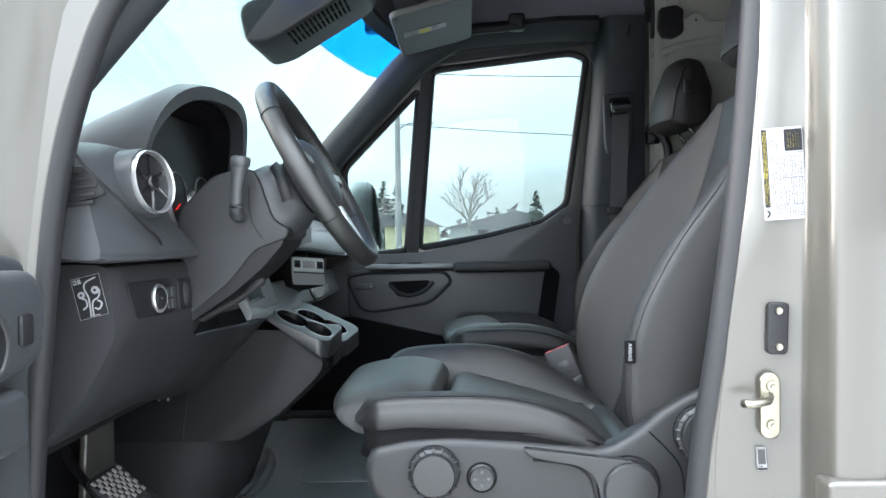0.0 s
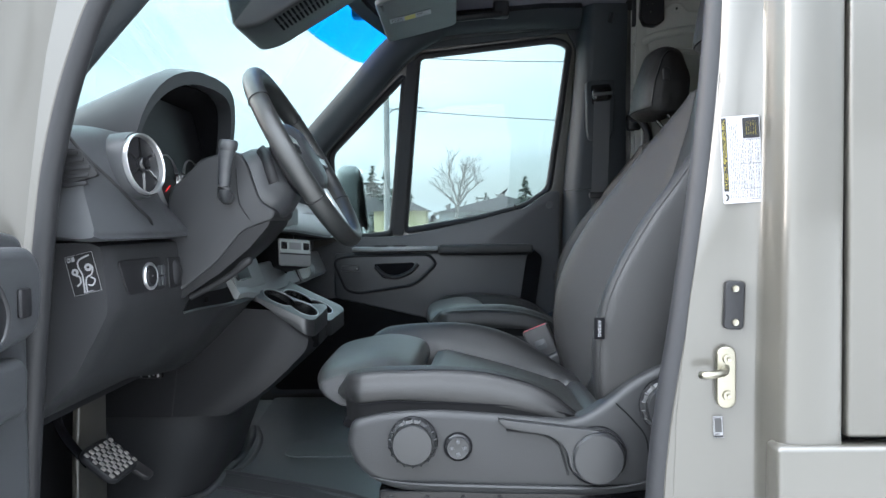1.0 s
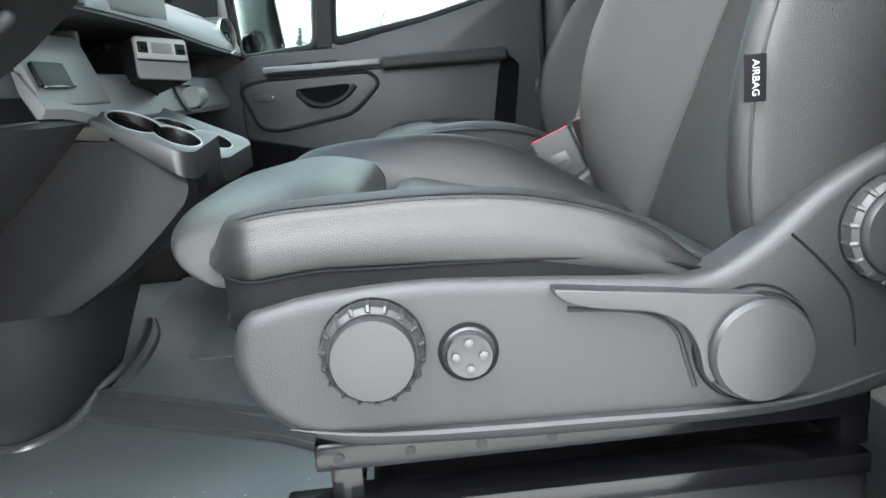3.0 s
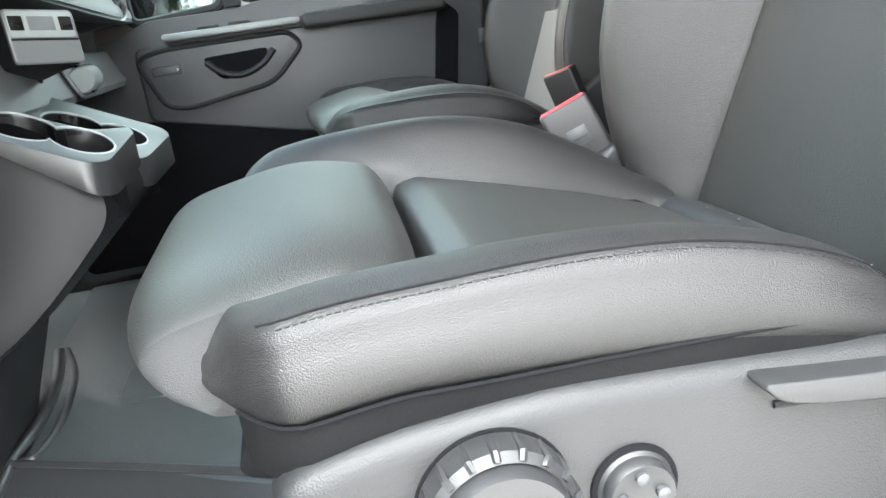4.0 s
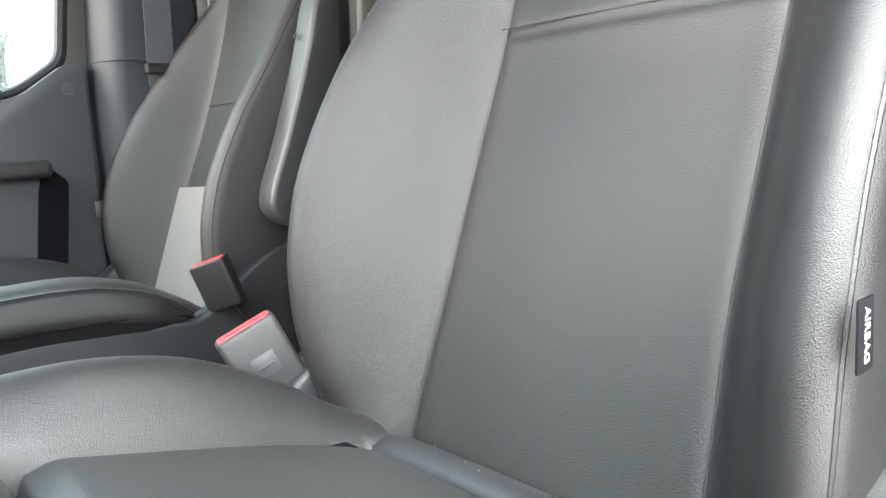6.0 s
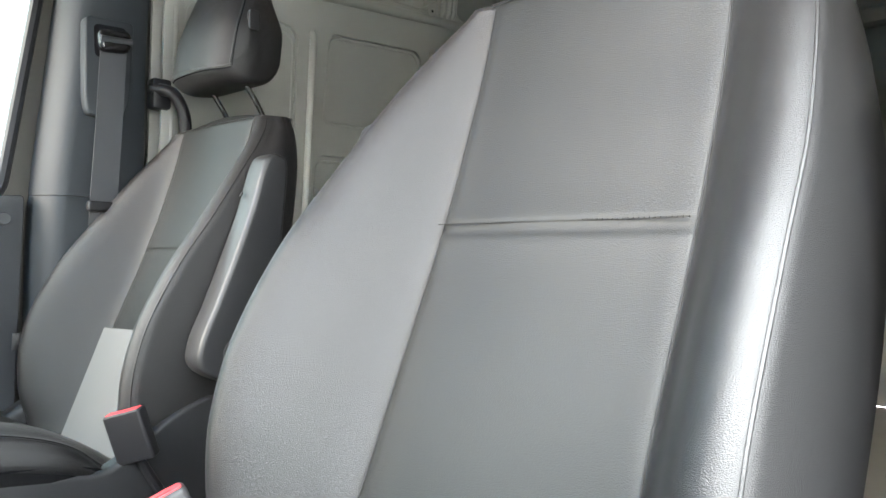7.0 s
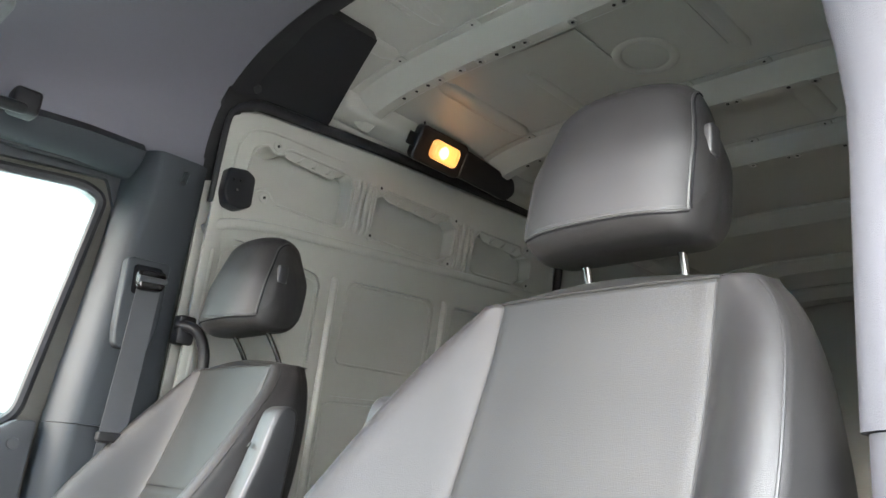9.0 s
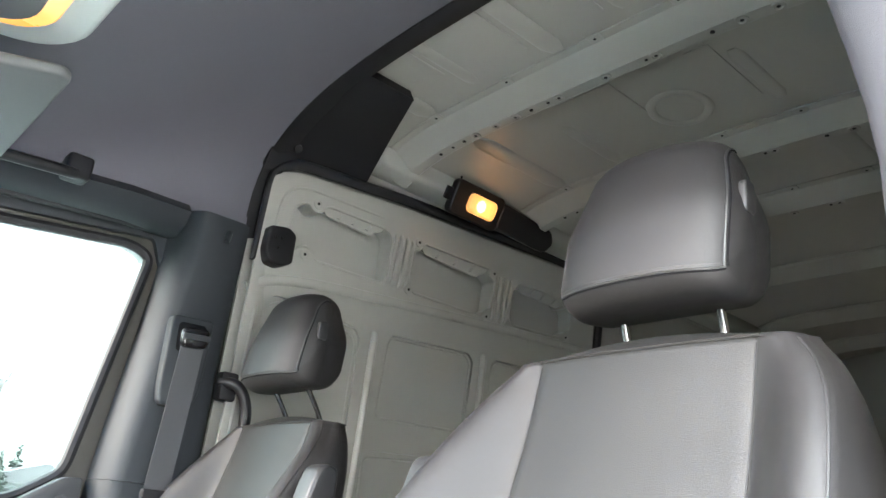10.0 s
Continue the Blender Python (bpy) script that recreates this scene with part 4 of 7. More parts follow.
def cushion_section(x):
    """Points of the seat cushion's outline at one station, as (z, s)."""
    x = x + 0.022
    lift = 0.011 * (1 - ease(0.2, 0.4, x))
    zi = smooth_lerp([(-0.12, 1.060), (0.0, 1.066), (0.05, 1.068), (0.12, 1.052), (0.24, 1.018), (0.34, 0.985), (0.42, 0.966)], x)
    crest = smooth_lerp([(-0.105, 1.060), (-0.085, 1.080), (-0.05, 1.092), (0.03, 1.099), (0.12, 1.097), (0.20, 1.078), (0.28, 1.040), (0.34, 1.004), (0.42, 0.975)], x)
    side = smooth_lerp([(-0.105, 1.050), (-0.085, 1.078), (0.025, 1.087), (0.13, 1.083), (0.20, 1.067), (0.25, 1.046), (0.292, 1.016), (0.42, 0.965)], x)
    low = smooth_lerp([(-0.105, 1.030), (-0.09, 1.028), (0.0, 1.024), (0.09, 1.018), (0.24, 0.996), (0.42, 0.95)], x)
    zi, crest, side, low = zi - 0.004, crest + lift, side + lift, low + lift + 0.009 * ease(-0.09, 0.0, x)
    flat = min(crest, side + 0.0015)
    hw = 0.272 - 0.035 * ease(0.2, 0.42, x) - 0.03 * (1 - ease(-0.11, -0.06, x))
    seam = 0.168 - 0.012 * ease(0.25, 0.4, x)
    pts = []
    n = 100
    sr = hw - 0.018
    for k in range(n + 1):
        u = -1 + 2 * k / n
        a = seam * abs(u) / 0.64 if abs(u) <= 0.64 else seam + (sr - seam) * (abs(u) - 0.64) / 0.36
        s = math.copysign(a, u)
        t = min(1, max(0, (a - seam) / (sr - seam)))
        bump = math.sin(min(1, t / 0.62) * math.pi / 2) if t < 0.62 else 1.0
        top = flat if u < 0 else crest
        if u < 0:
            bump = math.sin(min(1, t / 0.85) * math.pi / 2)
        z = zi + (top - zi) * bump
        if t > 0.62:
            z += (side - top) * ((t - 0.62) / 0.38) ** 2
        z -= 0.007 * math.exp(-((a - seam) / 0.005) ** 2)
        if a < seam:
            z += 0.004 * (1 - (a / seam) ** 4)
            z -= 0.034 * (1 - ease(0.034, 0.046, x - 0.05 * s)) + 0.010 * (1 - ease(0.038, 0.070, x - 0.05 * s))
            z -= 0.004 * math.exp(-((x - 0.330) / 0.005) ** 2)
            z += 0.012 * ease(0.330, 0.350, x)
        z -= 0.030 * ease(0.363, 0.374, x) * (1 - ease(0.15, 0.19, a))
        pts.append((z, s))
    for k in range(1, 7):
        a = radians(90 * k / 6)
        pts.append((side - 0.014 * (1 - math.cos(a)), sr + 0.018 * math.sin(a)))
    zt = side - 0.014
    for k in range(1, 6):
        pts.append((zt + (low - zt) * k / 6, hw + 0.007 * math.sin(math.pi * k / 6)))
    pts.append((low, hw - 0.002))
    pts.append((low - 0.004, hw - 0.02))
    if x < -0.050:
        # the blunt front ends are rounded off
        k = min(1, (-0.050 - x) / 0.057)
        e = 1 - 0.40 * (1 - (1 - k * k) ** 0.5)
        pts = [(1.060 + (z - 1.060) * e, s * (0.62 + 0.38 * e)) for z, s in pts]
        low = 1.060 + (low - 1.060) * e
    tail = [(z, -s) for z, s in reversed(pts[n + 1:])]
    return pts + [(low - 0.03, 0.15), (low - 0.03, -0.15)] + tail


def knob(centre, r, depth, out, mat, teeth, parent, label):
    """A ribbed turning knob with a domed cap."""
    ax = Vector((0, out, 0))
    ob = part("knob", lathe([(r * 0.98, 0), (r, 0.004), (r * 0.96, depth * 0.55), (r * 0.86, depth * 0.7), (r * 0.86, depth * 0.62), (r * 0.83, depth * 0.62), (r * 0.82, depth * 0.85), (r * 0.78, depth * 0.97), (r * 0.5, depth * 1.02), (0.001, depth * 1.03)], centre, ax, 56), mat, parent, label, 30)
    for k in range(teeth):
        a = 2 * math.pi * (k + 0.5) / teeth
        c = Vector(centre) + Vector((math.cos(a) * r * 0.965, out * depth * 0.42, math.sin(a) * r * 0.965))
        part("grip_rib", tube([c - ax * depth * 0.32, c + ax * depth * 0.16, c + ax * depth * 0.24 - Vector((math.cos(a), 0, math.sin(a))) * r * 0.09], r * 0.055, 6), mat, ob)
    return ob


def build_seat(dx, yc, dz, sgn, label, head_dx=0.0, head_dz=0.0, roll_dx=0.0, arm_dx=0.0, arm_dz=0.0):
    """A cab seat. s < 0 is its outer (door) side; sgn turns that side to the left or right of the van."""
    seat = thing("cab_seat", label, "seat", "cab seats")

    def P(x, s, z):
        return (x + dx, yc + sgn * s, z + dz)
    out = -sgn
    # backrest
    rings = []
    for k in range(111):
        z = 0.935 + 0.675 * k / 110
        rings.append([P(x, s, z) for x, s in seat_section(z, smooth_lerp(HALF, z))])
    base = seat_section(1.61, smooth_lerp(HALF, 1.61))
    cx = sum(p[0] for p in base) / len(base)
    for k in range(1, 7):
        a = radians(84 * k / 6)
        f = 1 - 0.62 * (1 - math.cos(a)) - (0.2 if k == 6 else 0)
        fs = 1 - 0.12 * (1 - math.cos(a)) - (0.2 if k == 6 else 0)
        rings.append([P(cx + (x - cx) * f + 0.02 * math.sin(a), s * fs, 1.61 + (0.004 + 0.016 * (1 - min(1, abs(s) / 0.18) ** 2)) * math.sin(a)) for x, s in base])
    back = part("backrest", loft(rings), LEATHER, seat, "black leather backrest with padded bolsters", 60)
    second_skin(back, LEATHER_INSERT, lambda c: abs(c.y - yc) < 0.144)
    zs = [0.955 + 0.648 * k / 60 for k in range(61)]
    for sg in (-1, 1):
        line = []
        for z in zs:
            hw = smooth_lerp(HALF, z)
            xr = smooth_lerp(INSERT_X, z) - max(0, smooth_lerp(RIDGE, z))
            line.append(P(xr + 0.010, sg * (hw - 0.0055), z))
        part("piping", tube(line, 0.0018, 6, up=(0, 1, 0)), LEATHER, back, "sewn edge piping")
        line = []
        for z in zs:
            sec = seat_section(z, smooth_lerp(HALF, z))
            x, s = max((p for p in sec[140:180]), key=lambda p: -abs(p[1] - (0.149 - 0.006 * ease(1.0, 1.15, z) - 0.003 * ease(1.45, 1.6, z))))
            line.append(P(x - 0.0003, sg * s, z))
        part("insert_seam", tube(line, 0.0010, 6, up=(0, 1, 0)), INK_AND_SHADE, back, "dark sewn seam")
    base = seat_section(1.612, smooth_lerp(HALF, 1.612))[30:171]
    part("top_piping", tube([P(x - 0.001, s, 1.611) for x, s in base], 0.0017, 6), LEATHER, back, "sewn edge piping along the top")
    stitch = bmesh.new()
    for k in range(56):
        s = -0.140 + 0.28 * k / 55
        x = smooth_lerp(INSERT_X, 1.357) - 0.0075
        tube([P(x, s, 1.358), P(x, s + 0.0035, 1.358)], 0.0009, 5, bm=stitch)
    part("stitching", stitch, INK_AND_SHADE, back, "row of dark stitches")
    # cushion
    rings = []
    for k in range(151):
        x = -0.127 + 0.53 * k / 150
        rings.append([P(x, s, z) for z, s in cushion_section(x)])
    nose = [Vector(p) for p in rings[0]]
    mid_n = sum(nose, Vector()) / len(nose)
    for f in (0.95, 0.85, 0.68, 0.45, 0.15):
        rings.insert(0, [mid_n + (p - mid_n) * f + Vector((-0.013 * math.sqrt(1 - f * f), 0, 0)) for p in nose])
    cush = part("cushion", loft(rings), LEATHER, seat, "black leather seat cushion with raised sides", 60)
    # upward faces get the paler leather, lit in its colour
    second_skin(cush, LEATHER_CROWN_LIT, lambda c: abs(c.y - yc) < 0.245)
    second_skin(cush, LEATHER_SMOOTH_LIT, lambda c: abs(c.y - yc) < 0.167)
    for sg in (-1, 1):
        line = []
        for k in range(50):
            x = -0.094 + 0.369 * k / 49
            z, s = cushion_section(x)[102]
            line.append(P(x, sg * s, z + 0.0002))
        part("piping", tube(line, 0.0007, 6), SEAM_SHADE_BLACK, cush, "dark sewn seam")
        stitch = bmesh.new()
        for k in range(92):
            x = -0.085 + 0.355 * k / 91
            ends = []
            for xx in (x, x + 0.0026):
                z, s = cushion_section(xx)[103]
                ends.append(P(xx, sg * (s + 0.0003), z + 0.0002))
            tube(ends, 0.00055, 4, bm=stitch)
        part("stitching", stitch, INK_AND_SHADE, cush, "row of dark stitches")
        rows = []
        for k in range(40):
            x = -0.112 + 0.40 * k / 39
            low = cushion_section(x)[112]
            top = low[0] + 0.003 + 0.014 * ease(0.0, 0.24, x)
            rows.append([P(x, sg * (low[1] + 0.0065), top), P(x, sg * (low[1] + 0.003), low[0] - 0.028), P(x, sg * (low[1] - 0.03), low[0] - 0.028), P(x, sg * (low[1] - 0.03), low[0] + 0.003)])
        part("mesh_strip", loft(rows), FABRIC, cush, "dark woven strip under the cushion edge")
        part("edge_piping", tube([(r[0][0], r[0][1] + sgn * sg * 0.0005, r[0][2] + 0.001) for r in rows], 0.0013, 6, up=(0, 0, 1)), SEAM_SHADE_BLACK, cush, "sewn lower edge piping")
    # front roll, drawn out for the thighs
    prof = [(p[0], p[1]) for p in catmull([(a, b, 0) for a, b in ((0.024, 1.030), (0.038, 1.055), (0.034, 1.078), (0.014, 1.094), (-0.055, 1.104), (-0.112, 1.096), (-0.156, 1.084), (-0.173, 1.066), (-0.167, 1.046), (-0.145, 1.034), (-0.115, 1.030), (-0.08, 1.030), (-0.05, 1.030), (0.0, 1.028))], 5, True)]
    mx = -0.06
    rings = []
    for k in range(49):
        u = -1 + 2 * k / 48
        e = max(1 - abs(u) ** 5, 0.0) ** 0.5
        e = max(e, 0.03)
        rings.append([P(roll_dx - 0.007 + mx + (a - mx) * (0.55 + 0.45 * e) + (0.0116 * u - 0.021) * ease(-0.05, 0.02, a), 0.212 * u, 1.024 + (b - 1.02) * 0.93 * (0.15 + 0.85 * e)) for a, b in prof])
    roll = part("thigh_roll", loft(rings), LEATHER_SMOOTH_LIT, seat, "smooth black leather front roll", 60)
    second_skin(roll, WEAVE, lambda c: abs(c.y - yc) > 0.186 and c.z - dz < 1.074 or c.z - dz < 1.040)
    bm = prism(rounded([(-0.125, 0.995), (-0.105, 1.03), (0.30, 0.99), (0.30, 0.95), (0.0, 0.95)], 0.01, 3), "y", -0.22, 0.22, 0.006)
    part("under_cover", moved(bm, Matrix.Translation((dx, yc, dz))), SEAM_SHADE_BLACK, seat, "dark mesh cover under the cushion")
    # plastic side shield
    shell = rounded([(-0.098, 1.020), (-0.110, 0.985), (-0.095, 0.945), (-0.062, 0.918), (-0.02, 0.903), (0.13, 0.896), (0.31, 0.893), (0.41, 0.905), (0.475, 0.94), (0.49, 1.0), (0.485, 1.085), (0.44, 1.118), (0.395, 1.104), (0.350, 1.080), (0.305, 1.042), (0.262, 1.017), (0.138, 1.029), (0.032, 1.037), (-0.048, 1.032)], 0.03, 4)

    def shield(s0, s1, bevel):
        bm = prism(shell, "y", -0.5 * abs(s1 - s0), 0.5 * abs(s1 - s0), bevel, 4)
        return moved(bm, Matrix.Translation((dx, yc + sgn * (s0 + s1) / 2, dz)))
    part("side_shield", shield(-0.285, -0.235, 0.014), PLASTIC_GRAIN, seat, "grained charcoal plastic side shield", 35)
    part("inner_shield", shield(0.240, 0.275, 0.010), PLASTIC_GRAIN, seat, "grained charcoal plastic inner shield", 35)
    part("shield_ridge", tube(catmull([P(-0.07, -0.284, 0.928), P(0.0, -0.287, 0.918), P(0.15, -0.287, 0.912), P(0.32, -0.287, 0.910), P(0.42, -0.284, 0.93)], 6), [0.0005 + 0.0055 * min(1, k / 8, (24 - k) / 8) for k in range(25)], 8, flat=0.7), PLASTIC_GRAIN, seat)
    knob(P(0.0, -0.285, 0.987), 0.039, 0.030, out, KNOB, 18, seat, "ribbed round height knob")
    knob(P(0.405, -0.285, 1.043), 0.043, 0.024, out, KNOB, 18, seat, "ribbed round recline knob")
    for kx, kz, kr in ((0.0, 0.987, 0.0395), (0.405, 1.043, 0.0435), (0.294, 0.961, 0.0475)):
        part("shadow_gap", lathe([(kr + 0.0006, 0), (kr + 0.0005, 0.0012), (kr - 0.002, 0.0016), (kr - 0.002, 0)], P(kx, -0.2848, kz), (0, out, 0), 44), SEAM_SHADE_BLACK, seat)
    part("shield_joint", tube(catmull([P(0.325, -0.2852, 1.045), P(0.352, -0.2856, 1.018), P(0.372, -0.2856, 0.99), P(0.378, -0.285, 0.95)], 6), 0.0012, 5), SEAM_SHADE_BLACK, seat)
    pad = part("lumbar_pad", lathe([(0.0205, 0), (0.0205, 0.003), (0.0185, 0.005), (0.0185, 0.010), (0.017, 0.0125), (0.008, 0.0105), (0.001, 0.010)], P(0.072, -0.284, 0.977), (0, out, 0), 36), KNOB, seat, "round four-way switch")
    part("pad_gap", lathe([(0.0235, 0), (0.0232, 0.003), (0.0205, 0.0035), (0.0204, 0)], P(0.072, -0.284, 0.977), (0, out, 0), 36), SEAM_SHADE_BLACK, pad)
    for a in range(4):
        part("pad_button", lathe([(0.0038, 0.008), (0.0034, 0.0135), (0.001, 0.0145)], P(0.072 + 0.0105 * math.cos(a * math.pi / 2), -0.284, 0.977 + 0.0105 * math.sin(a * math.pi / 2)), (0, out, 0), 12), PLASTIC, pad)
    # tilt lever round its pivot
    boss = part("pivot_cap", lathe([(0.046, 0), (0.046, 0.010), (0.0445, 0.013), (0.0435, 0.0105), (0.0415, 0.0105), (0.041, 0.023), (0.038, 0.0275), (0.02, 0.0290), (0.001, 0.0294)], P(0.294, -0.282, 0.961), (0, out, 0), 48), KNOB, seat, "round pivot cap", 30)
    lev = rounded([(0.134, 1.024), (0.165, 1.020), (0.215, 1.014), (0.262, 1.008), (0.300, 1.004), (0.31, 0.985), (0.275, 0.965), (0.257, 0.935), (0.250, 0.945), (0.246, 0.968), (0.236, 0.986), (0.215, 0.998), (0.165, 1.006), (0.145, 1.012)], 0.012, 4)
    bm = prism(lev, "y", -0.011, 0.011, 0.006, 3)
    part("tilt_lever", moved(bm, Matrix.Translation((dx, yc - sgn * 0.289, dz))), KNOB, boss, "satin charcoal lever", 35)
    part("lever_shadow_gap", tube(catmull([P(0.150, -0.2855, 1.003), P(0.205, -0.2855, 0.996), P(0.232, -0.2855, 0.980), P(0.241, -0.2855, 0.955), P(0.248, -0.2855, 0.93)], 6), 0.0022, 6), INK_AND_SHADE, boss)
    # headrest: a sewn box, wider at the front, with piped front edges
    hx, hz = head_dx, head_dz
    side = rounded([(0.548, 1.684), (0.562, 1.77), (0.596, 1.862), (0.632, 1.880), (0.672, 1.868), (0.698, 1.78), (0.690, 1.700), (0.662, 1.668), (0.60, 1.662), (0.570, 1.668)], 0.022, 4)
    side = [(p[0], p[1]) for p in catmull([(a, b, 0) for a, b in side], 2, True)]
    mx0, mz0 = 0.618, 1.772

    def head_point(a, b, u):
        au = abs(u)
        e = math.sqrt(max(0.0, 1 - (max(0, au - 0.80) / 0.20) ** 2))
        k = 1 - 0.20 * (1 - e)
        front = 1 - ease(0.57, 0.66, a)
        high = ease(1.76, 1.87, b)
        hw = 0.110 + 0.006 * front - 0.014 * high
        x = mx0 + (a - mx0) * k - 0.012 * front * (1 - u * u) + 0.020 * front * au ** 4
        z = mz0 + (b - mz0) * (1 - 0.13 * (1 - e)) + 0.010 * high * (1 - u * u) - 0.012 * high * au ** 4
        return P(x + hx, hw * u, z + hz)

    us = [-1 + 2 * k / 56 for k in range(57)]
    us = [-1, -0.993, -0.98] + us[1:-1] + [0.98, 0.993, 1]
    rings = [[head_point(a, b, u) for a, b in side] for u in us]
    cap = [sum((Vector(p) for p in rings[0]), Vector()) / len(side), sum((Vector(p) for p in rings[-1]), Vector()) / len(side)]
    for tip, ring_at, first in ((cap[0], rings[0], True), (cap[1], rings[-1], False)):
        puff = [[tip.lerp(Vector(p), f) + Vector((0, (-sgn if first else sgn) * g, 0)) for p in ring_at] for f, g in ((0.86, 0.004), (0.5, 0.009), (0.1, 0.010))]
        rings = puff[::-1] + rings if first else rings + puff
    head = part("headrest", loft(rings), LEATHER, seat, "padded black leather headrest", 60)
    n0 = min(range(len(side)), key=lambda i: (side[i][0] - 0.548) ** 2 + (side[i][1] - 1.684) ** 2)
    n1 = min(range(len(side)), key=lambda i: (side[i][0] - 0.640) ** 2 + (side[i][1] - 1.880) ** 2)
    run = side[n0:n1 + 1] if n1 > n0 else (side[n0:] + side[:n1 + 1])
    if len(run) > len(side) / 2:
        run = side[n1:n0 + 1] if n0 > n1 else (side[n1:] + side[:n0 + 1])
    for sg in (-1, 1):
        part("headrest_piping", tube([head_point(a, b, sg * 0.955) for a, b in run], 0.0015, 6, up=(0, 1, 0)), LEATHER_SMOOTH_LIT, head, "sewn edge piping")
        part("headrest_seam", tube([head_point(a, b, sg * 0.972) for a, b in run], 0.0013, 6, up=(0, 1, 0)), SEAM_SHADE_BLACK, head)
    part("headrest_piping", tube([head_point(*side[n0], -0.955 + 1.91 * k / 24) for k in range(25)], 0.0015, 6), LEATHER_SMOOTH_LIT, head)
    low_edge = side[(n0 - 1) % len(side)] if side[(n0 - 1) % len(side)] not in run else side[(n0 + 1) % len(side)]
    part("headrest_seam", tube([head_point(*low_edge, -0.955 + 1.91 * k / 24) for k in range(25)], 0.0013, 6), SEAM_SHADE_BLACK, head)
    button_s = -0.117 if sgn > 0 else 0.117
    part("headrest_button", moved(prism(rrect(0, 0, 0.024, 0.040, 0.007), "y", -0.005, 0.005, 0.003), Matrix.Translation(P(0.616 + hx, button_s, 1.785 + hz))), KNOB, head, "plastic release button")
    for sg in (-1, 1):
        part("headrest_post", tube(catmull([P(0.668, sg * 0.066, 1.60), P(0.655 + hx * 0.5, sg * 0.066, 1.645), P(0.632 + hx, sg * 0.066, 1.69)], 4), 0.0055, 10), CHROME, seat, "metal headrest post")
    # folded armrest on the inner side
    arm = [(p[0], p[1]) for p in catmull([(a, b, 0) for a, b in ((0.415, 1.145), (0.380, 1.17), (0.382, 1.21), (0.412, 1.28), (0.462, 1.41), (0.484, 1.485), (0.497, 1.510), (0.518, 1.515), (0.535, 1.495), (0.528, 1.40), (0.518, 1.28), (0.500, 1.18), (0.465, 1.138))], 5, True)]
    arm = [(a + arm_dx, b + arm_dz) for a, b in arm]
    bm = prism(arm, "y", -0.026, 0.026, 0.008, 3)
    rest = part("armrest", moved(bm, Matrix.Translation((dx, yc + sgn * 0.312, dz))), KNOB, seat, "folded-up charcoal armrest", 35)
    part("armrest_cap", lathe([(0.030, 0), (0.029, 0.003), (0.001, 0.004)], P(0.447 + arm_dx, 0.337, 1.185 + arm_dz), (0, sgn, 0), 28), PLASTIC, rest)
    part("armrest_cap", lathe([(0.030, 0), (0.029, 0.003), (0.001, 0.004)], P(0.447 + arm_dx, 0.287, 1.185 + arm_dz), (0, -sgn, 0), 28), PLASTIC, rest)
    part("armrest_hole", lathe([(0.005, 0), (0.005, 0.002), (0.001, 0.002)], P(0.468 + arm_dx, 0.312 - 0.012, 1.445 + arm_dz), (-0.86, -sgn * 0.2, 0.4), 12), INK_AND_SHADE, rest)
    # rails and base
    part("upper_rail", box(dx - 0.06, dx + 0.42, yc - 0.245, yc - 0.205, 0.868 + dz, 0.893 + dz, 0.003), STEEL_BLACK, seat, "black steel sliding rail")
    part("upper_rail", box(dx - 0.06, dx + 0.42, yc + 0.205, yc + 0.245, 0.868 + dz, 0.893 + dz, 0.003), STEEL_BLACK, seat)
    part("lower_rail", box(dx - 0.035, dx + 0.42, yc - 0.25, yc - 0.20, 0.815 + dz, 0.835 + dz, 0.003), STEEL_BLACK, seat, "black steel floor rail")
    part("lower_rail", box(dx - 0.035, dx + 0.42, yc + 0.20, yc + 0.25, 0.815 + dz, 0.835 + dz, 0.003), STEEL_BLACK, seat)
    for k in range(4):
        part("rail_hole", lathe([(0.0045, 0), (0.0045, 0.001), (0.001, 0.001)], P(-0.04 + 0.060 * k, -0.245, 0.880), (0, out, 0), 12), INK_AND_SHADE, seat)
    part("rail_lip", tube([P(-0.055, -0.246, 0.8925), P(0.40, -0.246, 0.8925)], 0.0025, 6), STEEL_BLACK, seat)
    part("floor_bolt", lathe([(0.012, 0), (0.012, 0.006), (0.007, 0.007), (0.007, 0.013), (0.001, 0.014)], P(-0.075, -0.24, FLOOR + 0.012 - dz), (0, 0, 1), 12), STEEL_BLACK, seat)
    part("rail_foot", box(dx - 0.09, dx - 0.045, yc - 0.255, yc - 0.215, FLOOR + 0.008, 0.84 + dz, 0.004), STEEL_BLACK, seat)
    for x in (-0.05, 0.40):
        part("rail_bracket", box(dx + x, dx + x + 0.028, yc - 0.232, yc + 0.232, 0.833 + dz, 0.870 + dz, 0.004), STEEL_BLACK, seat)
    part("seat_box", box(dx - 0.02, dx + 0.43, yc - 0.235, yc + 0.235, FLOOR, 0.816 + dz, 0.012, 3), PLASTIC_BLACK, seat, "black seat pedestal")
    # sewn-in label on the outer seam
    zt = 1.15
    xr = smooth_lerp(INSERT_X, zt) - smooth_lerp(RIDGE, zt)
    part("seam_tag", box(xr + dx - 0.004, xr + dx + 0.013, *sorted((yc + sgn * -0.2738, yc + sgn * -0.2722)), 1.146 + dz, 1.181 + dz, 0.0005), SEAM_SHADE_BLACK if sgn > 0 else BUCKLE, back, "small sewn label")
    return seat


driver_seat = build_seat(0.0, 1.422, 0.0, 1, "black leather driver seat with charcoal plastic side shield", head_dx=0.012, arm_dx=0.058, arm_dz=-0.02)
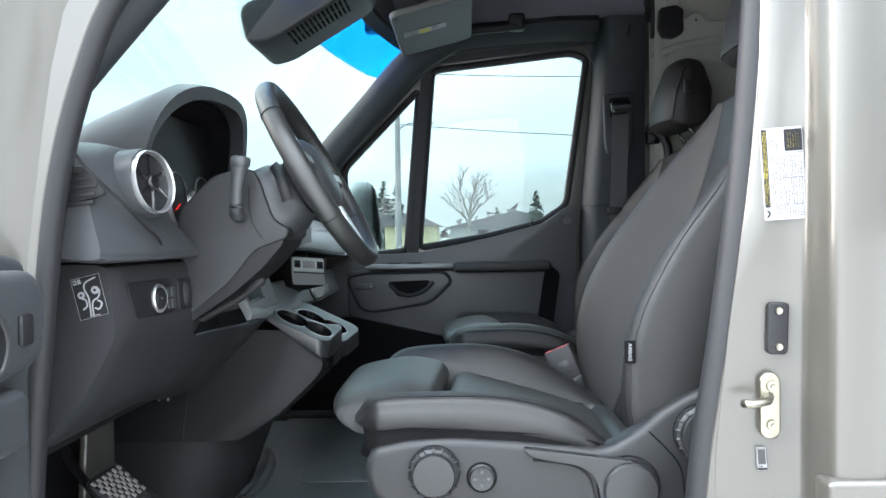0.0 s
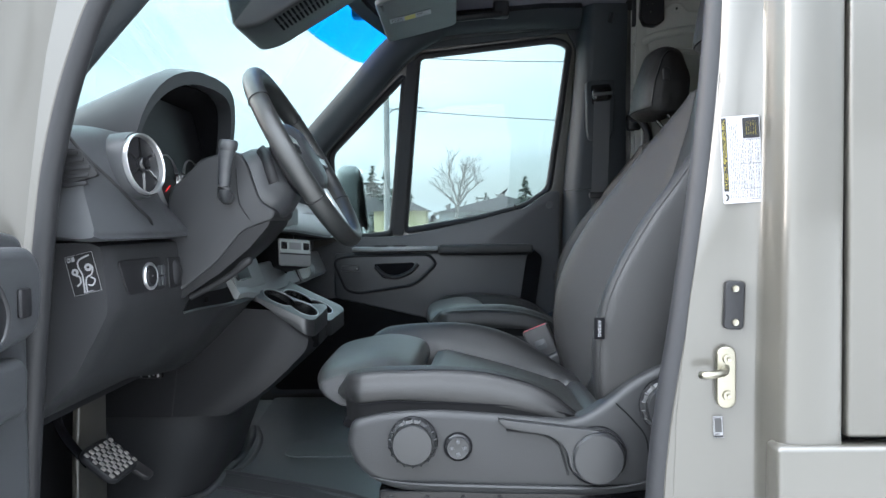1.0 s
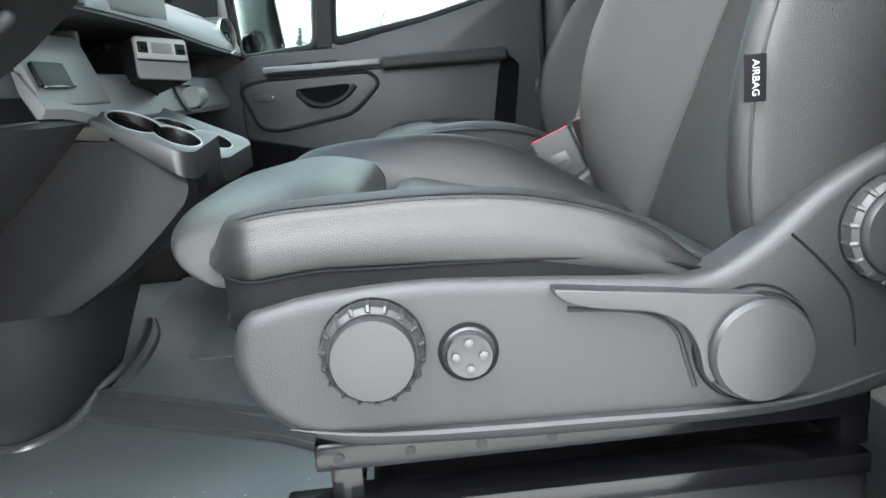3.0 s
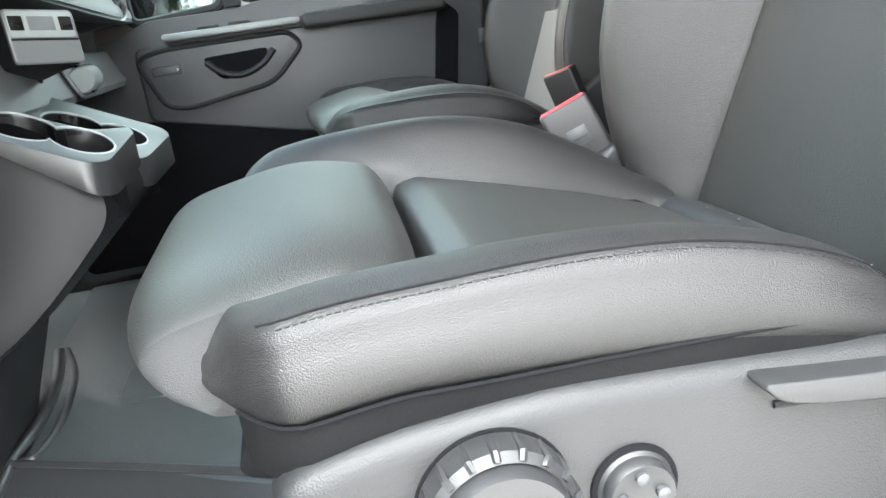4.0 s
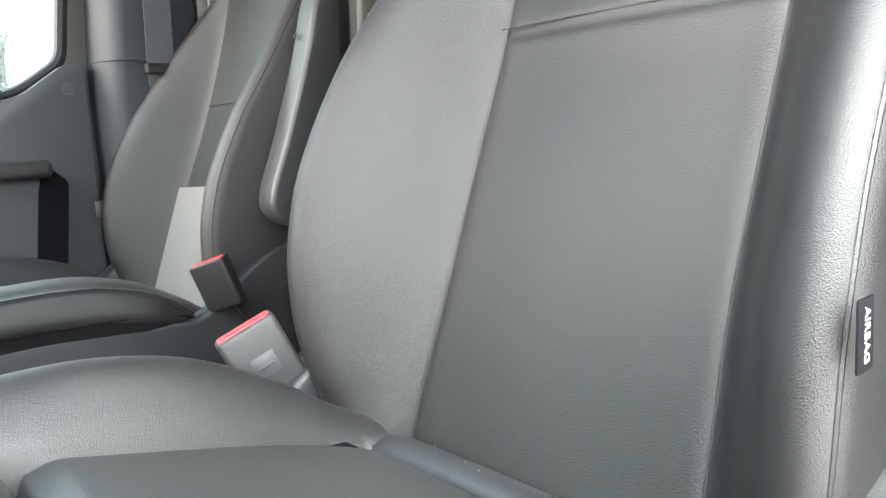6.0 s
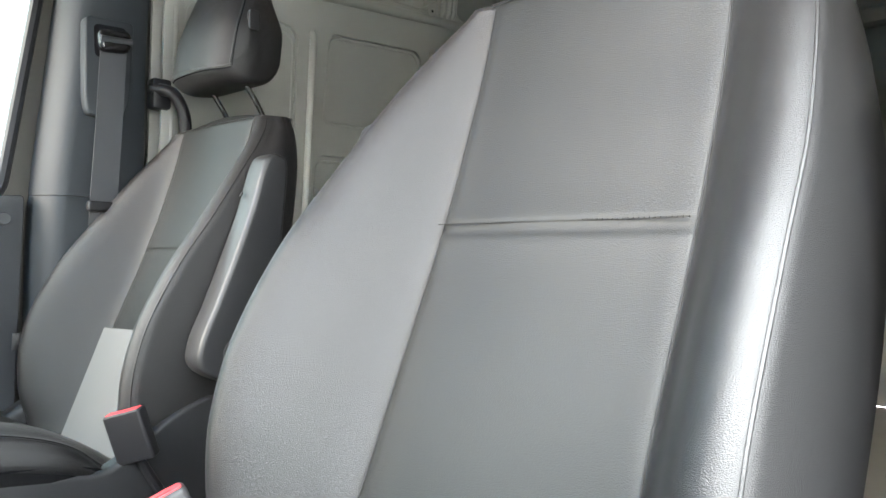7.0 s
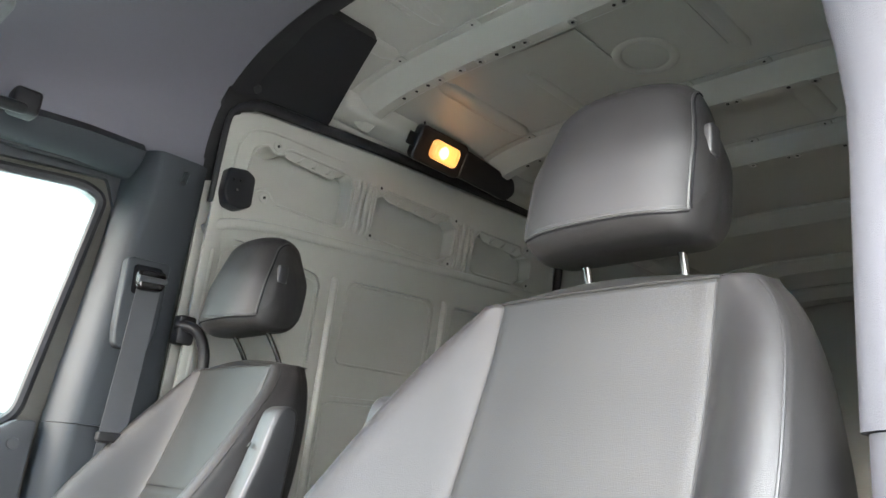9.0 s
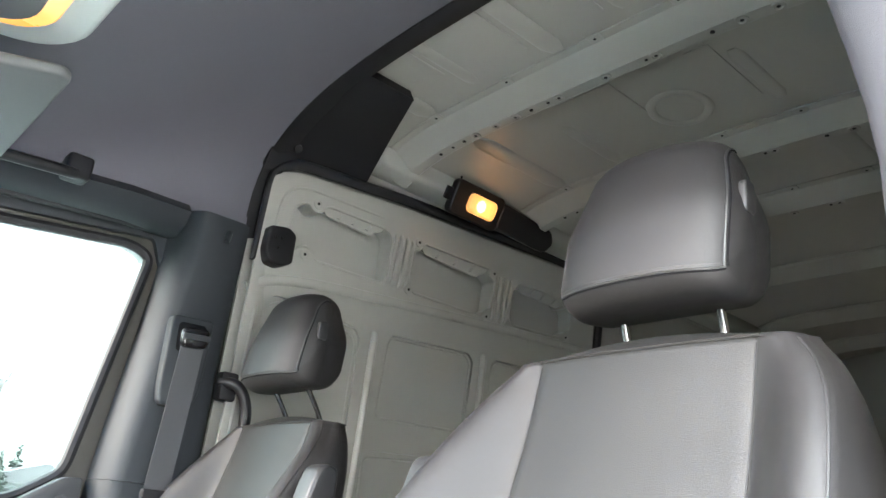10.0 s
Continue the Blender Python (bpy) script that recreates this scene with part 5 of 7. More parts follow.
passenger_seat = build_seat(0.135, 2.432, -0.02, -1, "black leather passenger seat with folded armrest", -0.02, 0.02, 0.028)

# the lettering of the sewn label
txt = bpy.data.curves.new("tag_text", "FONT")
txt.body = "AIRBAG"
txt.size, txt.extrude = 0.0078, 0.0002
txt.align_x, txt.align_y = "CENTER", "CENTER"
tag = new("tag_text", txt)
tag.data.materials.append(WHITE)
tag.parent = next(o for o in driver_seat.children if o.name.startswith("backrest"))
tag.matrix_basis = facing((0.3010, 1.1479, 1.1635), (0, 0, -1), (1, 0, 0))


def buckle(name, at, tilt, label, stalk, turn=0):
    """Seat belt buckle with its red release button, on a short stalk."""
    t = thing(name, label, "buckle", "seat belt buckles")
    m = Matrix.Translation(at) @ pose(0, 0, 0, -8, 0, 0) @ pose(0, 0, 0, 0, tilt, 0) @ pose(0, 0, 0, 0, 0, turn)
    body = part("buckle_body", moved(prism(rrect(0, 0, 0.026, 0.062, 0.006), "z", -0.055, 0.024, 0.004, 3), m), BUCKLE if stalk else PLASTIC_BLACK, t)
    part("release_button", moved(prism(rrect(0, 0, 0.018, 0.055, 0.004), "z", 0.020, 0.0246, 0.0005), m), RED, t, "red release button")
    part("button_slot", moved(prism(rrect(-0.003, 0, 0.0025, 0.036, 0.001), "z", 0.0240, 0.0250), m), INK_AND_SHADE, body)
    if stalk:
        part("press_mark", moved(box(-0.0142, -0.0128, -0.012, 0.012, -0.028, -0.006, 0.0004), m), PLASTIC, body, "moulded press mark")
        part("press_bar", moved(box(-0.0150, -0.0138, -0.009, 0.009, -0.020, -0.017, 0.0003), m), BUCKLE, body)
    a = m @ Vector((0, 0, -0.05))
    part("buckle_stalk", tube(catmull([a, a + Vector((0.03, 0, -0.05)), Vector((at[0] + 0.10, at[1], at[2] - 0.18))], 5), 0.008, 8), PLASTIC_BLACK, t, "black stalk")
    return t


buckle("driver_buckle", (0.265, 1.695, 1.068), -22, "grey seat belt buckle with red button beside the driver seat", True, 72)
buckle("passenger_buckle", (0.430, 2.155, 1.062), -16, "black seat belt buckle with red button beside the passenger seat", False, 38)
bracket = thing("seat_hinge_bracket", "bare steel hinge bracket beside the driver seat", "bracket")
part("hinge_plate", moved(prism(rounded([(0.30, 1.0), (0.37, 1.045), (0.41, 0.99), (0.37, 0.955)], 0.012), "y", 1.685, 1.695, 0.002), Matrix.Identity(4)), SILVER, bracket)
part("hinge_bolt", lathe([(0.009, 0), (0.009, 0.006), (0.004, 0.008), (0.001, 0.008)], (0.366, 1.687, 0.99), (0, -1, 0), 14), CHROME, bracket)

# sheet of card leaning on the passenger backrest
sheet = thing("card_sheet", "plain white card leaning against the passenger backrest", "card")
ang = math.atan2(0.10, 0.30)
bm = prism([(2.25, 0.0), (2.53, 0.0), (2.53, 0.30), (2.25, 0.31)], "x", -0.003, 0.003)
part("sheet", moved(bm, Matrix.Translation((0.430, -0.015, 0.900)) @ pose(0, 0, 0, 0, 21, 0)), CARD_WHITE, sheet)

# ---- dashboard ----
dash = thing("dashboard", "charcoal plastic dashboard with round vents and open shelf", "dashboard")


def dash_taper(y, pts):
    """The driver's end narrows to a point below the instruments."""
    k = ease(1.23, 1.40, y) * (1 - ease(1.55, 1.75, y))
    return [(a - 0.75 * k * max(0, b - 1.325) if a > -0.56 else a, b) for a, b in pts]


def dash_profile(y):
    """Upper dash outline (x, z) at a place across the van."""
    n = ease(1.03, 1.16, y)
    f = ease(1.45, 1.75, y)
    g = ease(1.95, 2.70, y)
    return dash_taper(y, [(-0.98, 1.20), (-0.98, 1.395), (-0.80, 1.44 + 0.02 * n - 0.03 * f), (-0.62, 1.475 + 0.02 * n - 0.07 * f), (-0.54 + 0.02 * n, 1.478 + 0.02 * n - 0.08 * f), (-0.500 + 0.02 * n, 1.462 + 0.02 * n - 0.075 * f), (-0.480 + 0.025 * n + 0.02 * g, 1.43 - 0.045 * f), (-0.472 + 0.030 * n + 0.03 * f + 0.03 * g, 1.38 - 0.015 * f - 0.01 * g), (-0.462 + 0.035 * n + 0.035 * f + 0.03 * g, 1.335 - 0.03 * g), (-0.462 + 0.035 * n + 0.035 * f + 0.03 * g, 1.322 - 0.03 * g), (-0.475 + 0.03 * n + 0.03 * f + 0.03 * g, 1.313 - 0.03 * g), (-0.60, 1.308)])


rows = []
for k in range(41):
    y = 1.055 + 1.72 * k / 40
    pr = catmull([(a, y, b) for a, b in dash_profile(y)], 4, True)
    if k == 0:
        rows.append([(p[0] * 0.985 - 0.012, y - 0.012, 1.385 + (p[2] - 1.385) * 0.93) for p in pr])
    rows.append(pr)
upper = part("upper_dash", loft(rows), PLASTIC, dash, "curved charcoal upper dashboard", 50)
# fine panel joint that runs down round the side vent
line = catmull([(-0.50, 1.043, 1.475), (-0.475, 1.05, 1.44), (-0.445, 1.08, 1.40), (-0.432, 1.13, 1.365), (-0.428, 1.17, 1.345), (-0.436, 1.20, 1.318)], 6)
part("panel_joint", tube(line, 0.0025, 6), INK_AND_SHADE, upper)
grille = part("side_vent", moved(prism(rounded([(-0.035, -0.030), (-0.030, 0.030), (0.022, 0.032), (0.052, -0.008)], 0.008), "y", -0.006, 0.004, 0.002), Matrix.Translation((-0.503, 1.046, 1.419))), INK_AND_SHADE, upper, "black demister grille")
for k in range(5):
    z = -0.022 + 0.0115 * k
    part("vent_slat", moved(box(-0.031, 0.036 + 0.004 * (1 - abs(k - 2)) - 0.004 * max(0, k - 2), -0.002, 0.006, z - 0.003, z + 0.003, 0.0012), Matrix.Translation((-0.503, 1.0395, 1.419)) @ pose(0, 0, 0, 0, -6, 0)), PLASTIC_BLACK, grille)


def round_vent(at, normal, r):
    part("vent_barrel", lathe([(r * 1.0, -0.30), (r * 1.24, -0.20), (r * 1.20, -0.10), (r * 1.12, -0.02), (r * 1.08, -0.003), (r * 1.04, 0.004), (r * 0.95, 0.0), (r * 0.9, -0.07)], at, normal, 40), PLASTIC, upper, "", 30)
    v = part("round_vent", lathe([(r, -0.03), (r, 0.008), (r * 0.98, 0.012), (r * 0.93, 0.010), (r * 0.91, -0.01), (r * 0.90, -0.03)], at, normal, 40), SILVER, upper, "round vent with satin silver ring", 30)
    part("vent_bowl", lathe([(r * 0.91, 0.002), (r * 0.86, -0.014), (r * 0.4, -0.022), (0.001, -0.024)], at, normal, 32), PLASTIC_BLACK, v)
    ax = Vector(normal).normalized()
    s = Vector((0, 0, 1)).cross(ax).normalized()
    w = ax.cross(s)
    c = Vector(at)
    part("vent_hub", lathe([(r * 0.28, -0.01), (r * 0.28, 0.006), (r * 0.22, 0.011), (r * 0.16, 0.009), (0.001, 0.009)], at, normal, 24), GLOSS_BLACK, v)
    for k in range(6):
        a = math.pi * k / 3 + 0.3
        d = s * math.cos(a) + w * math.sin(a)
        e = ax.cross(d)
        rows = [[c + d * r * f + e * (h + 0.003) + ax * 0.003, c + d * r * f + e * (h - 0.001) + ax * 0.004, c + d * r * f - e * h - ax * 0.008, c + d * r * f - e * (h - 0.003) - ax * 0.009] for f, h in ((0.24, 0.004), (0.55, 0.006), (0.86, 0.007))]
        part("vent_blade", loft(rows), GLOSS_BLACK, v)
    return v


round_vent((-0.437, 1.158, 1.435), (0.96, -0.22, 0.14), 0.050)

# lower driver panel with lamp switch
FACE_X = [(1.098, -0.470), (1.15, -0.463), (1.34, -0.448), (1.5, -0.436), (1.60, -0.410), (1.72, -0.405)]


def face_x(y):
    return lerp(FACE_X, y)




def knee(y):
    """Outline (x, z) of the knee panel at a place across the van."""
    f = face_x(y)
    g = ease(1.42, 1.62, y)
    near = [(f - 0.004, 1.306), (f, 1.296), (f + 0.006, 1.21), (f + 0.004, 1.196), (f - 0.012, 1.165), (f - 0.045, 1.105), (f - 0.085, 1.062), (-0.585, 1.032), (-0.62, 1.026)]
    far = [(-0.451, 1.306), (-0.448, 1.296), (-0.432, 1.205), (-0.418, 1.178), (-0.409, 1.160), (-0.490, 1.076), (-0.552, 1.016), (-0.585, 1.008), (-0.63, 1.006)]
    return [(a + (c - a) * g, b + (d - b) * g) for (a, b), (c, d) in zip(near, far)]


rows = []
for k in range(33):
    y = 1.098 + 0.647 * k / 32
    line = [(a, y, b) for a, b in knee(y)]
    rows.append([(-0.95, y, 1.312), (line[0][0] - 0.016, y, 1.312), *line, (-0.95, y, 1.02)])
rows[0] = [(p[0] - 0.006, p[1], 1.19 + (p[2] - 1.19) * 0.985) for p in rows[0]]
lower = part("lower_panel", loft(rows), PLASTIC_DARK, dash, "charcoal knee panel under the wheel", 30)
SW_R, SW_U = (0.08, 1, 0), (-0.06, 0, 1)
switch = part("lamp_switch", moved(prism(rounded([(-0.080, 0.028), (0.066, 0.028), (0.080, -0.030), (-0.055, -0.030)], 0.012), "z", -0.004, 0.003, 0.0015), facing((-0.4565, 1.203, 1.253), SW_R, SW_U)), PLASTIC_BLACK, lower, "black headlamp switch panel")
mm = facing((-0.4532, 1.222, 1.250), SW_R, SW_U)
part("switch_ring", moved(lathe([(0.024, 0), (0.024, 0.004), (0.022, 0.006), (0.019, 0.004), (0.0185, 0.002)], (0, 0, 0), (0, 0, 1), 32), mm), SILVER, switch, "silver ring")
dial_sw = part("switch_dial", moved(lathe([(0.0185, 0), (0.0175, 0.006), (0.015, 0.008), (0.008, 0.007), (0.001, 0.007)], (0, 0, 0), (0, 0, 1), 28), mm), PLASTIC_BLACK, switch)
part("dial_mark", moved(box(-0.002, 0.002, -0.001, 0.001, 0.007, 0.0076, 0), mm), WHITE, dial_sw)
for i in range(2):
    for j in range(2):
        part("switch_key", moved(box(0.030 + 0.015 * i, 0.043 + 0.015 * i, -0.020 + 0.019 * j, -0.003 + 0.019 * j, -0.001, 0.003, 0.0015), mm), PLASTIC, switch)
bm = bmesh.new()
for u, v in ((-0.050, 0.020), (-0.034, 0.023), (-0.016, 0.024), (0.002, 0.025), (0.036, 0.008), (0.051, 0.008)):
    box(u - 0.003, u + 0.003, v - 0.001, v + 0.001, 0.0001, 0.0008, 0, bm=bm)
part("switch_marks", moved(bm, mm), WHITE, switch)
wm = facing((-0.4465, 1.325, 1.250), SW_R, SW_U)
lw = part("level_wheel", moved(prism(rrect(0, 0, 0.056, 0.056, 0.007), "z", -0.003, 0.003, 0.002), wm), PLASTIC_BLACK, lower, "black thumb wheel in its frame")
part("wheel_drum", moved(tube([(0.002, -0.022, -0.004), (0.002, -0.012, 0.002), (0.002, 0.0, 0.004), (0.002, 0.012, 0.002), (0.002, 0.022, -0.004)], 0.014, 8, flat=0.5), wm), RUBBER, lw)
bars = [(0.08, 0.84, 0.20, 0.95, WHITE), (0.23, 0.84, 0.34, 0.95, WHITE), (0.10, 0.87, 0.17, 0.92, INK_AND_SHADE), (0.36, 0.045, 0.70, 0.065, WHITE)]
bars += [(0.02, 0.015, 0.98, 0.025, WHITE), (0.02, 0.975, 0.98, 0.985, WHITE), (0.02, 0.015, 0.035, 0.985, WHITE), (0.965, 0.015, 0.98, 0.985, WHITE)]
decal("belt_sticker", "black sticker with white belt pictogram on the dashboard end", 0.046, 0.064, facing((-0.5050, 1.0965, 1.263), (1, 0, 0.24), (-0.24, 0, 1)), bars, INK_AND_SHADE)

sm = facing((-0.5050, 1.0962, 1.263), (1, 0, 0.24), (-0.24, 0, 1))
for u, v, r in ((-0.0115, 0.005, 0.0055), (0.0105, 0.008, 0.0060)):
    part("print_disc", moved(prism(circle(u, v, r, 20), "z", 0.0012, 0.0018), sm), WHITE, bpy.data.objects["belt_sticker"])
    part("print_dot", moved(prism(circle(u, v, r * 0.35, 12), "z", 0.0018, 0.0022), sm), INK_AND_SHADE, bpy.data.objects["belt_sticker"])
PICTO = [[(0.40, 0.06), (0.44, 0.30), (0.46, 0.50), (0.40, 0.66), (0.42, 0.80), (0.56, 0.87), (0.84, 0.91)],
         [(0.49, 0.06), (0.52, 0.28), (0.60, 0.40), (0.76, 0.44), (0.86, 0.58), (0.80, 0.68)],
         [(0.20, 0.24), (0.34, 0.30), (0.36, 0.44), (0.24, 0.50)],
         [(0.58, 0.22), (0.72, 0.18), (0.84, 0.30), (0.72, 0.38)]]
for run_p in PICTO:
    line = [((a - 0.5) * 0.046, (b - 0.5) * 0.064, 0.0010) for a, b in run_p]
    part("print_line", moved(tube(catmull(line, 4), 0.0013, 6, flat=0.4), sm), WHITE, bpy.data.objects["belt_sticker"])
# instrument hood and dials
rows = []
for k in range(13):
    t = k / 12
    x = -0.80 + 0.40 * t
    top = 1.455 + 0.180 * min(1, t / 0.92) ** 0.92 - 0.008 * ease(0.88, 1, t)
    hw = 0.13 + 0.075 * ease(0, 0.6, t)
    foot = 1.43 - 0.03 * ease(0.5, 1.0, t)
    ring = []
    for j in range(25):
        a = math.pi * j / 24
        c, s = math.cos(a), math.sin(a)
        ring.append((x - 0.035 * (1 - abs(s)) * t - 0.055 * max(0, c) * t, 1.45 - hw * math.copysign(abs(c) ** 0.55, c), foot + (top - foot) * abs(s) ** 0.62))
    inner = [(p[0] - 0.004, 1.45 + (p[1] - 1.45) * 0.90, foot + (p[2] - foot) * 0.90) for p in ring[::-1]]
    rows.append(ring + inner)
hood = part("instrument_hood", loft(rows), PLASTIC, dash, "arched charcoal instrument hood", 40)
lining = [[(p[0] + 0.002, 1.45 + (p[1] - 1.45) * 0.985, 1.39 + (p[2] - 1.39) * 0.985) for p in r[25:]] for r in rows[4:]]
part("hood_lining", loft([[(q[0] - (0.03 if r is lining[-1] else 0), q[1], q[2]) for q in r] for r in lining], False, False), SEAM_SHADE_BLACK, hood, "matt black lining of the hood", 40)
part("cluster_face", prism(rounded([(1.29, 1.37), (1.61, 1.37), (1.62, 1.50), (1.56, 1.575), (1.34, 1.575), (1.28, 1.50)], 0.02), "x", -0.500, -0.487), PLASTIC_BLACK, hood, "black instrument face")
for y in (1.405, 1.545):
    dial = part("dial_ring", lathe([(0.060, 0), (0.060, 0.008), (0.056, 0.010), (0.054, 0.002), (0.053, 0.0)], (-0.487, y, 1.415), (1, 0, 0.15), 36), SILVER, hood, "silver dial ring")
    part("dial_face", lathe([(0.055, 0), (0.001, 0.001)], (-0.485, y, 1.415), (1, 0, 0.15), 32), INK_AND_SHADE, dial)
    part("dial_needle", tube([(-0.480, y, 1.413), (-0.480, y - 0.024, 1.401)], 0.0011, 6), NEEDLE, dial, "red needle")

# steering column, stalks and wheel
column = thing("steering_wheel", "black leather steering wheel with silver spoke trim on its column", "steering wheel")
wheel_c = Vector((-0.222, 1.43, 1.465))
axis = Vector((0.87, 0, 0.493)).normalized()
across = Vector((0, 1, 0))
upw = axis.cross(across).normalized()
if upw.z < 0:
    upw = -upw


def wp(a, r, d=0.0):
    return wheel_c + across * math.cos(a) * r + upw * math.sin(a) * r + axis * d


rim = part("rim", tube([wp(2 * math.pi * k / 72, 0.181) for k in range(72)], 0.0165, 16, closed=True, up=axis, flat=1.15), LEATHER_SMOOTH_LIT, column, "black leather wheel rim")
for a in (0.62, math.pi - 0.62, -0.55, math.pi + 0.55):
    part("rim_seam", tube([wp(a, 0.181) + (wp(a, 1) - wheel_c) * 0.0172 * math.cos(b) + axis * 0.0195 * math.sin(b) for b in [2 * math.pi * k / 16 for k in range(16)]], 0.0012, 5, closed=True), INK_AND_SHADE, rim)
hub_rows = []
for r, d in ((0.02, 0.020), (0.055, 0.017), (0.072, 0.006), (0.078, -0.012), (0.074, -0.035), (0.05, -0.045)):
    hub_rows.append([wp(2 * math.pi * k / 40, r * (1.0 + 0.10 * abs(math.cos(2 * math.pi * k / 40))), d) for k in range(40)])
hub = part("hub", loft(hub_rows), PLASTIC, column, "soft charcoal airbag hub", 50)
for a in (0.05, math.pi - 0.05):
    rows = [[wp(a - 0.28 * f, r, d) for d in (-0.012, 0.010)] + [wp(a + 0.10 * f, r, d) for d in (0.010, -0.012)] for r, f in ((0.06, 1.0), (0.12, 0.75), (0.178, 0.55))]
    sp = part("spoke", loft(rows), PLASTIC_BLACK, column, "black spoke with keys")
    rows = [[wp(a - 0.20 * f, r, d) for d in (0.008, 0.014)] + [wp(a - 0.04 * f, r, d) for d in (0.014, 0.008)] for r, f in ((0.09, 1.0), (0.165, 0.7))]
    part("spoke_keys", loft(rows), SILVER, sp, "satin silver key trim")
for a0 in (-math.pi / 2 - 0.12, -math.pi / 2 + 0.12):
    rows = [[wp(a0 - 0.07, r, d) for d in (-0.012, 0.006)] + [wp(a0 + 0.07, r, d) for d in (0.006, -0.012)] for r in (0.065, 0.12, 0.175)]
    part("spoke", loft(rows), SILVER, column, "satin silver lower spoke")
# shroud behind the wheel
rows = []
for d, w, hu, hd in ((-0.045, 0.055, 0.05, 0.06), (-0.075, 0.075, 0.062, 0.075), (-0.13, 0.082, 0.068, 0.085), (-0.155, 0.080, 0.066, 0.084)):
    rows.append([wheel_c + axis * d + across * w * math.copysign(abs(math.cos(a)) ** 0.6, math.cos(a)) + upw * (hu if math.sin(a) > 0 else hd) * math.copysign(abs(math.sin(a)) ** 0.6, math.sin(a)) for a in [2 * math.pi * k / 32 for k in range(32)]])
part("wheel_shroud", loft(rows), PLASTIC, column, "charcoal shroud behind the wheel", 50)
SHROUD = rounded([(-0.315, 1.452), (-0.335, 1.475), (-0.40, 1.46), (-0.46, 1.40), (-0.48, 1.26), (-0.452, 1.205), (-0.375, 1.265), (-0.325, 1.325), (-0.268, 1.345), (-0.262, 1.362), (-0.290, 1.378)], 0.014, 4)
shroud = part("column_shroud", prism(SHROUD, "y", 1.345, 1.515, 0.014, 4), PLASTIC_DARK, column, "charcoal column cover", 35)
part("shroud_joint", tube(catmull([(-0.335, 1.3445, 1.44), (-0.33, 1.3445, 1.38), (-0.31, 1.3445, 1.345)], 5), 0.0012, 5), INK_AND_SHADE, shroud)
part("shroud_lower", prism(rounded([(-0.272, 1.357), (-0.30, 1.352), (-0.335, 1.318), (-0.385, 1.262), (-0.452, 1.212), (-0.455, 1.19), (-0.37, 1.245), (-0.315, 1.29), (-0.275, 1.335)], 0.008, 3), "y", 1.349, 1.511, 0.006, 3), INK_AND_SHADE, column, "black lower edge of the column cover")
part("tilt_handle", tube(catmull([(-0.43, 1.36, 1.20), (-0.36, 1.355, 1.235), (-0.325, 1.352, 1.262), (-0.31, 1.352, 1.272)], 5), [0.006] * 8 + [0.0075, 0.0078, 0.008, 0.008, 0.0078, 0.007, 0.0055, 0.003], 10), INK_AND_SHADE, column, "black tilt handle")
stalk = part("indicator_stalk", tube(catmull([(-0.355, 1.37, 1.388), (-0.349, 1.325, 1.388), (-0.345, 1.303, 1.398), (-0.342, 1.298, 1.425), (-0.338, 1.295, 1.452), (-0.334, 1.293, 1.474)], 5), [0.013] * 8 + [0.011] * 6 + [0.0115] * 4 + [0.013] * 4 + [0.0145] * 4, 16), PLASTIC, column, "charcoal wiper and indicator stalk")
part("stalk_tip", lathe([(0.015, 0), (0.017, 0.004), (0.017, 0.014), (0.014, 0.018), (0.001, 0.019)], (-0.334, 1.293, 1.470), (0.15, -0.08, 0.98), 18), PLASTIC, stalk)
part("shift_paddle", tube(catmull([(-0.286, 1.335, 1.475), (-0.268, 1.305, 1.455), (-0.258, 1.295, 1.43), (-0.252, 1.295, 1.41)], 5), 0.010, 8, flat=0.35, up=(0, 1, 0)), PLASTIC_BLACK, column, "black shift paddle")
part("gear_stalk", tube(catmull([(-0.335, 1.50, 1.45), (-0.32, 1.57, 1.465), (-0.30, 1.62, 1.475)], 5), 0.010, 8), PLASTIC_BLACK, column, "black gear stalk")

# middle of the dash: shelf, box, switches
rows = []
for k in range(17):
    y = 1.60 + 1.165 * k / 16
    foot = 1.150 + 0.022 * (1 - ease(1.62, 1.86, y))
    rows.append([(-0.95, y, 1.31), (-0.62, y, 1.31), (-0.60, y, 1.222), (-0.46, y, 1.222), (-0.440, y, 1.234), (-0.431, y, 1.231), (-0.402, y, foot + 0.012), (-0.408, y, foot), (-0.46, y, foot), (-0.95, y, foot)])
mid = part("middle_dash", loft(rows), PLASTIC_MID, dash, "grey shelf face of the middle dashboard", 30)
rows = []
for k in range(13):
    y = 1.76 + 1.0 * k / 12
    q = dash_profile(y)[5:10]
    rows.append([(a + 0.004, y, b) for a, b in q] + [(a - 0.02, y, b) for a, b in q[::-1]])
part("upper_face", loft(rows), PLASTIC_MID, mid, "grey face over the shelf", 40)
# black plate at the back paints the shelf's inner shade
part("shelf_back", box(-0.66, -0.585, 1.54, 2.76, 1.20, 1.31, 0.004), INK_AND_SHADE, mid, "black plate painted as the shade in the open shelf")
part("switch_face", prism(rounded([(-0.406, 1.185), (-0.434, 1.262), (-0.446, 1.288), (-0.60, 1.296), (-0.60, 1.18)], 0.006, 3), "y", 1.612, 1.855, 0.004), PLASTIC_MID, mid, "grey face beside the shelf")
for y in (1.866, 2.40, 2.755):
    part("shelf_web", prism(rounded([(-0.60, 1.305), (-0.60, 1.20), (-0.450, 1.215), (-0.445, 1.300)], 0.006, 3), "y", y - 0.006, y + 0.006, 0.003), PLASTIC, mid)
